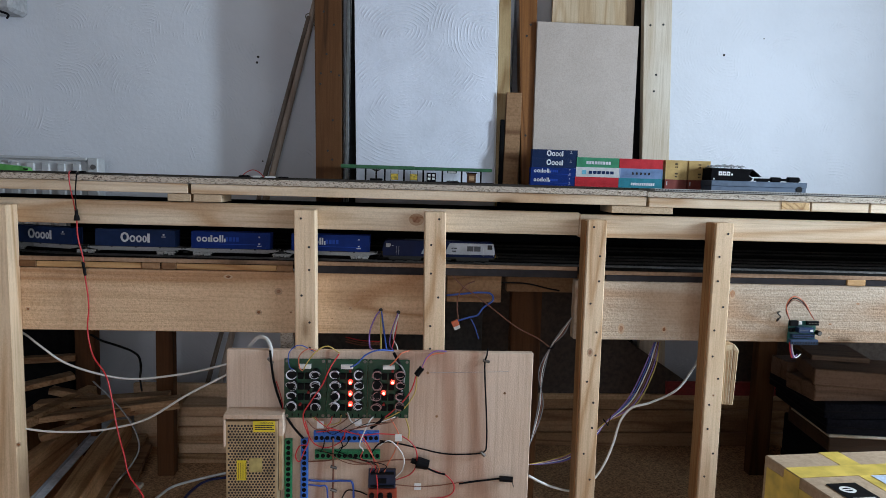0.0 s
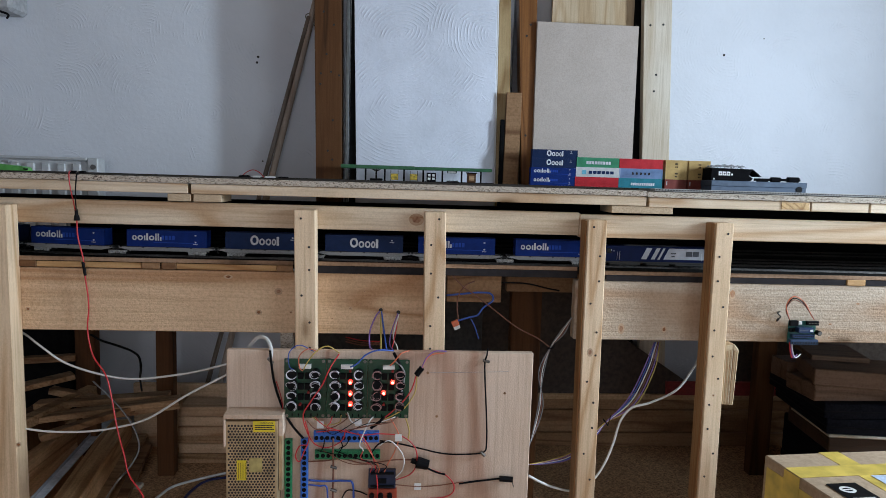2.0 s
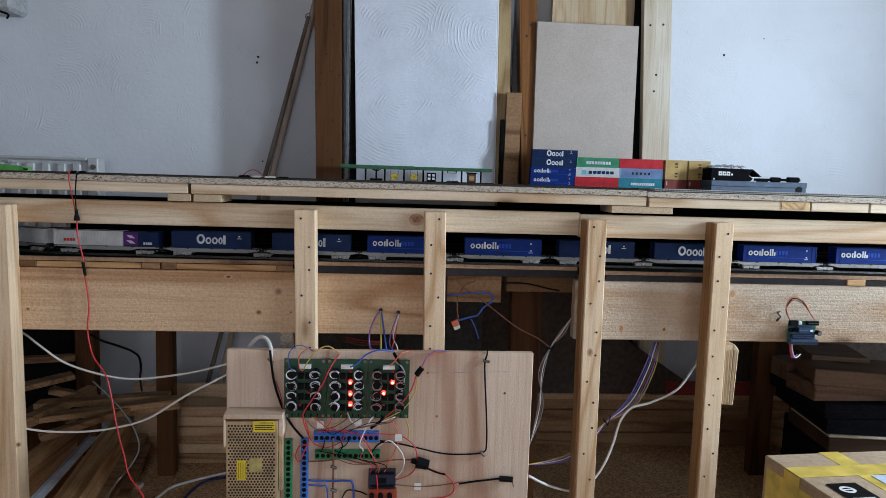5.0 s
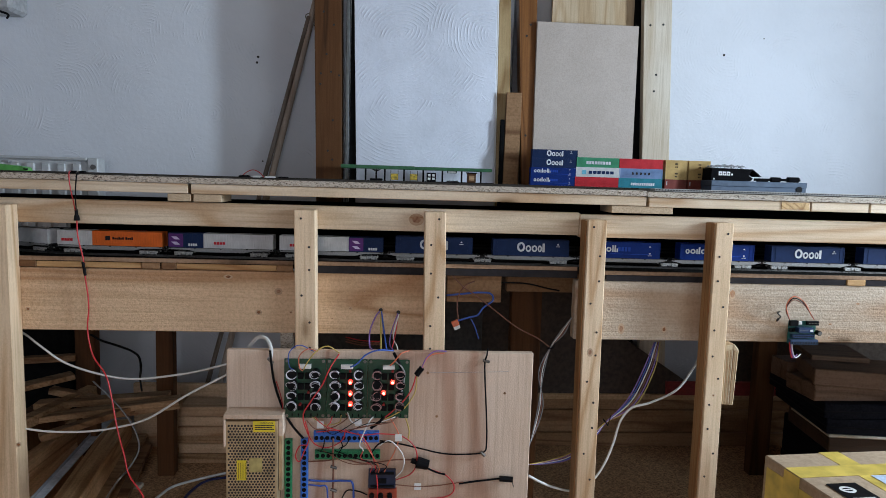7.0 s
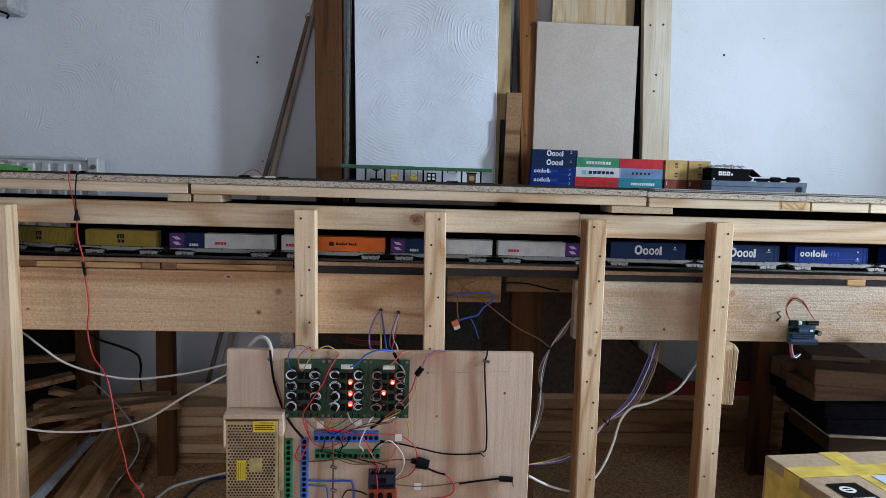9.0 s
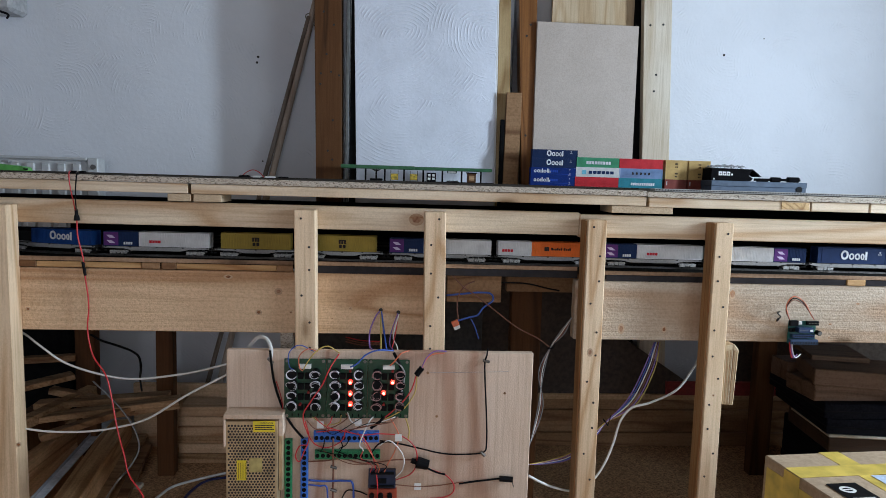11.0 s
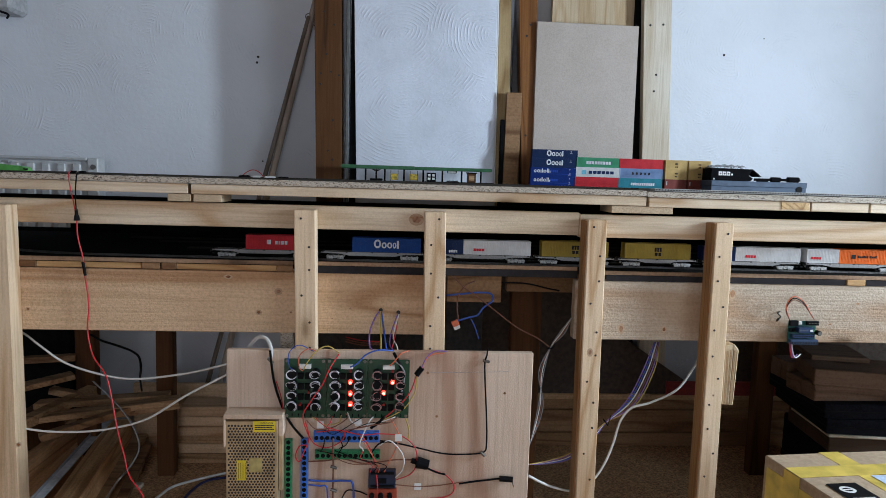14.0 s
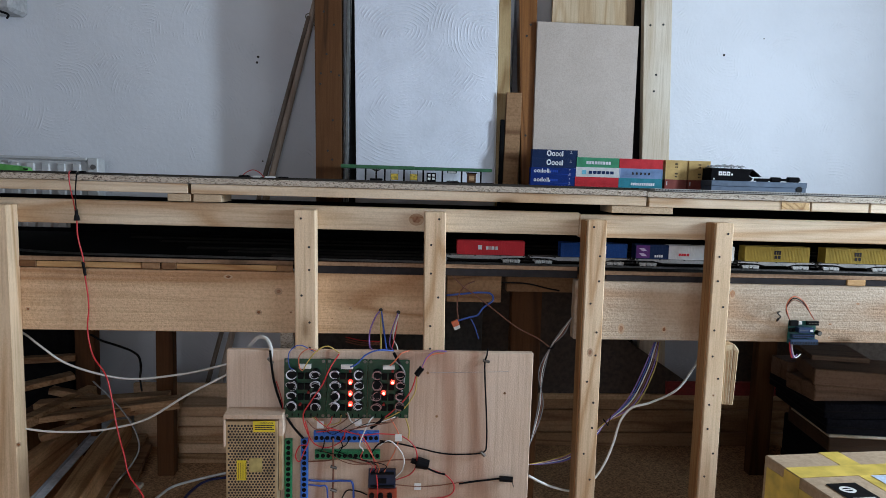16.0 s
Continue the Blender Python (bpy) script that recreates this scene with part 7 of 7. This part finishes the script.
# Black box added to darken the corner; its colour stands for shade.
dk = thing("dark_crate", "black box added for the shade under the shelf", "crate", at=(-1.074 - 0.2, 2.3, 0))
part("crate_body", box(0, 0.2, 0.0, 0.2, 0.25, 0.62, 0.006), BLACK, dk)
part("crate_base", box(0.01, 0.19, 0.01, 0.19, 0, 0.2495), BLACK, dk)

# dark boards close the back under the shelf; the dark grey one stands for shaded wall
C_REDBOX = plain("dark_red_card", (0.22, 0.02, 0.018), 0.7)
DARKBOARD = speckled("dark_brown_hardboard", (0.035, 0.022, 0.016), (0.065, 0.042, 0.03), 60, 0.8)
# Added sheet: its dark grey is the shade on the wall and plaster panel.
upright("hardboard_sheet", -0.3432, 0.3258, 2.455, 0.78, 0.005, speckled("shaded_wall_grey", (0.045, 0.04, 0.038), (0.075, 0.067, 0.062), 60, 0.8), "dark grey sheet added for the shaded wall behind the layout", "sheet")
slanted = thing("hardboard_sheet", "dark brown hardboard sheet with a slanting edge on stacked planks", "sheet", at=(0, 2.464, 0.2062))
part("face", prism([(0.3263, 0), (1.15, 0), (1.15, 0.03), (0.87, 0.215), (0.80, 0.5738), (0.3263, 0.5738)], 0, 0.006, 0.001), DARKBOARD, slanted)
slanted = thing("hardboard_sheet", "dark brown hardboard sheet with a sloping top on stacked planks", "sheet", at=(0, 2.47, 0.2062))
part("face", prism([(1.24, 0), (2.2, 0), (2.2, 0.03), (1.86, 0.12), (1.63, 0.22), (1.57, 0.5738), (1.24, 0.5738)], 0, 0.006, 0.001), DARKBOARD, slanted)
upright("hardboard_sheet", 1.58, 2.3, 2.5, 0.78, 0.006, speckled("grey_brown_hardboard", (0.13, 0.105, 0.09), (0.2, 0.165, 0.14), 60, 0.85), "grey-brown hardboard sheet standing by the wall", "sheet")
red_box = thing("flat_red_box", "flat dark red cardboard box lying on the stacked planks", "box", at=(1.04, 2.448, 0.2062))
part("tray", box(0, 0.56, 0, 0.014, 0.0003, 0.026, 0.001), C_REDBOX, red_box)
part("lid", box(-0.001, 0.561, -0.001, 0.0152, 0.0262, 0.052, 0.001), C_REDBOX, red_box)

# stack of black cases and boards under the shelf
STY = 1.8
LEVELS = (0.0, 0.2523, 0.3015, 0.3094, 0.3562, 0.4011, 0.449, 0.497)
CASE = matt(speckled("black_case_plastic", (0.006, 0.006, 0.009), (0.013, 0.013, 0.018), 120, 0.8))
DULL_X = timber("dull_brown_board", 0, (0.2, 0.12, 0.078), (0.1, 0.055, 0.03), fuzzy=0.6, fuzz_scale=150.0)
# Darker copy of DULL_X: the dimness between the cases is in the colour.
SHADE_X = timber("shaded_brown_board", 0, (0.08, 0.05, 0.035), (0.04, 0.025, 0.015))
STACK = (
    (0.0, 0.34, CASE, "black_case", "black storage case at the bottom of a stack", -6),
    (0.0, 0.26, SHADE_X, "board", "brown board, coloured for shade, between stacked black cases", -7),
    (-0.018, 0.24, PALE_Z, "board", "thin pale board between stacked black cases", -7),
    (-0.01, 0.35, CASE, "black_case", "flat black case in a stack", -8),
    (-0.014, 0.33, CASE, "black_case", "flat black case in a stack", -4),
    (0.0, 0.14, DULL_X, "board", "dull brown board lying on black cases", 1),
    (0.0, 0.175, DULL_X, "board", "dull brown board lying on black cases", -16),
)
XS = (1.285, 1.252, 1.238, 1.234, 1.222, 1.1976, 1.1915)
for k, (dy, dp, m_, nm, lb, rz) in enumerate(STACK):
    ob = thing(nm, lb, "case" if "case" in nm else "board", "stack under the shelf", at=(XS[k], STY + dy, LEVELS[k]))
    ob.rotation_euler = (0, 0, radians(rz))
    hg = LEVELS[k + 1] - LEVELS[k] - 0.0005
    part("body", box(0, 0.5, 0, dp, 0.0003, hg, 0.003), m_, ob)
    if "case" in nm:
        part("rim", box(-0.0012, 0.5012, -0.0012, dp + 0.0012, hg * 0.42, hg * 0.5), BLACK_PLASTIC, ob)
zt = LEVELS[7]
tp = thing("board", "grey-brown offcut lying askew on top of a stack", "board", "stack under the shelf", at=(1.262, 1.975, zt))
tp.rotation_euler = (0, 0, radians(-14))
part("body", box(0, 0.16, -0.08, 0.1, 0.0003, 0.014, 0.0015), DULL_X, tp)
back_offcut = thing("board", "short brown offcut behind the stacked boards", "board", "stack under the shelf", at=(1.232, 2.0, LEVELS[5]))
part("body", box(0, 0.2, 0, 0.09, 0.0003, 0.06, 0.002), DULL_X, back_offcut)

# cardboard parcel with yellow tape
CARD = speckled("brown_cardboard", (0.36, 0.255, 0.165), (0.45, 0.33, 0.22), 90, 0.85, 3.0, 0.1)
TAPE = plain("yellow_parcel_tape", (0.72, 0.53, 0.12), 0.28, wear=0.14, scale=22)
BXZ = 0.42
c_bl, c_fl = Vector((0.8158, 1.38, 0.42)), Vector((0.7814, 1.177, 0.42))
c_br = Vector((1.115, 1.406, 0.42))
ux = (c_br - c_bl).normalized()
uy = (c_bl - c_fl).normalized()
ang = math.atan2(ux.y, ux.x)
parcel = thing("parcel", "cardboard parcel bound with yellow tape on the floor", "parcel", at=(c_bl.x, c_bl.y, 0))
parcel.rotation_euler = (0, 0, ang)
PW, PD = 0.52, 0.36
part("carton", box(0, PW, -PD, 0, 0.0003, BXZ, 0.003), CARD, parcel)


def tape(x0, x1, y0, y1, z0, z1):
    part("tape", box(x0, x1, y0, y1, z0, z1), TAPE, parcel, "yellow parcel tape")


tape(0.131, 0.179, -PD - 0.0006, 0.0006, BXZ + 0.0002, BXZ + 0.0008)
tape(-0.0006, PW + 0.0006, -0.118, -0.07, BXZ + 0.001, BXZ + 0.0016)
tape(-0.0012, -0.0002, -0.2, -0.012, 0.05, BXZ - 0.022)
tape(-0.002, -0.0013, -0.33, -0.205, 0.05, BXZ - 0.004)
tape(-0.0028, -0.0021, -0.118, -0.07, 0.05, BXZ - 0.0005)
part("printed_label", box(0.03, 0.095, -0.235, -0.15, BXZ + 0.0017, BXZ + 0.0022), BLACK_PLASTIC, parcel, "dark printed label")
emblem = bmesh.new()
loop(emblem, 0.0, 0.0, 0.016, 0.014, -0.0004, 0.0, 0.38)
emblem.transform(Matrix.Translation((0.056, -0.178, BXZ + 0.0023)) @ Matrix.Rotation(-math.pi / 2, 4, "X"))
part("emblem", emblem, WHITE_PAINT, parcel)
part("label_mark", box(0.046, 0.066, -0.18, -0.176, BXZ + 0.0023, BXZ + 0.0027), WHITE_PAINT, parcel)
part("label_mark", box(0.04, 0.085, -0.222, -0.212, BXZ + 0.0023, BXZ + 0.0027), WHITE_PAINT, parcel)
part("paper_slip", box(0.155, 0.27, -0.26, -0.122, BXZ + 0.0017, BXZ + 0.002), plain("pale_blue_paper", (0.5, 0.6, 0.75), 0.6), parcel)


def motions():
    """Runs the train along the line from left to right, slowing slightly."""
    for ob, behind, along, lift in MOVING:
        rows = []
        for k in range(65):
            t = k / 4
            mid = NOSE_X + travelled(t) - behind
            ax, ay, _ = track_at(mid - 0.085)
            bx, by, _ = track_at(mid + 0.085)
            turn = math.degrees(math.atan2(by - ay, bx - ax))
            rows.append((t, pose((ax + bx) / 2, (ay + by) / 2, RAIL_TOP_Z + lift, 0, 0, turn) @ Matrix.Translation((along, 0, 0))))
        walk(ob, rows)


motions()
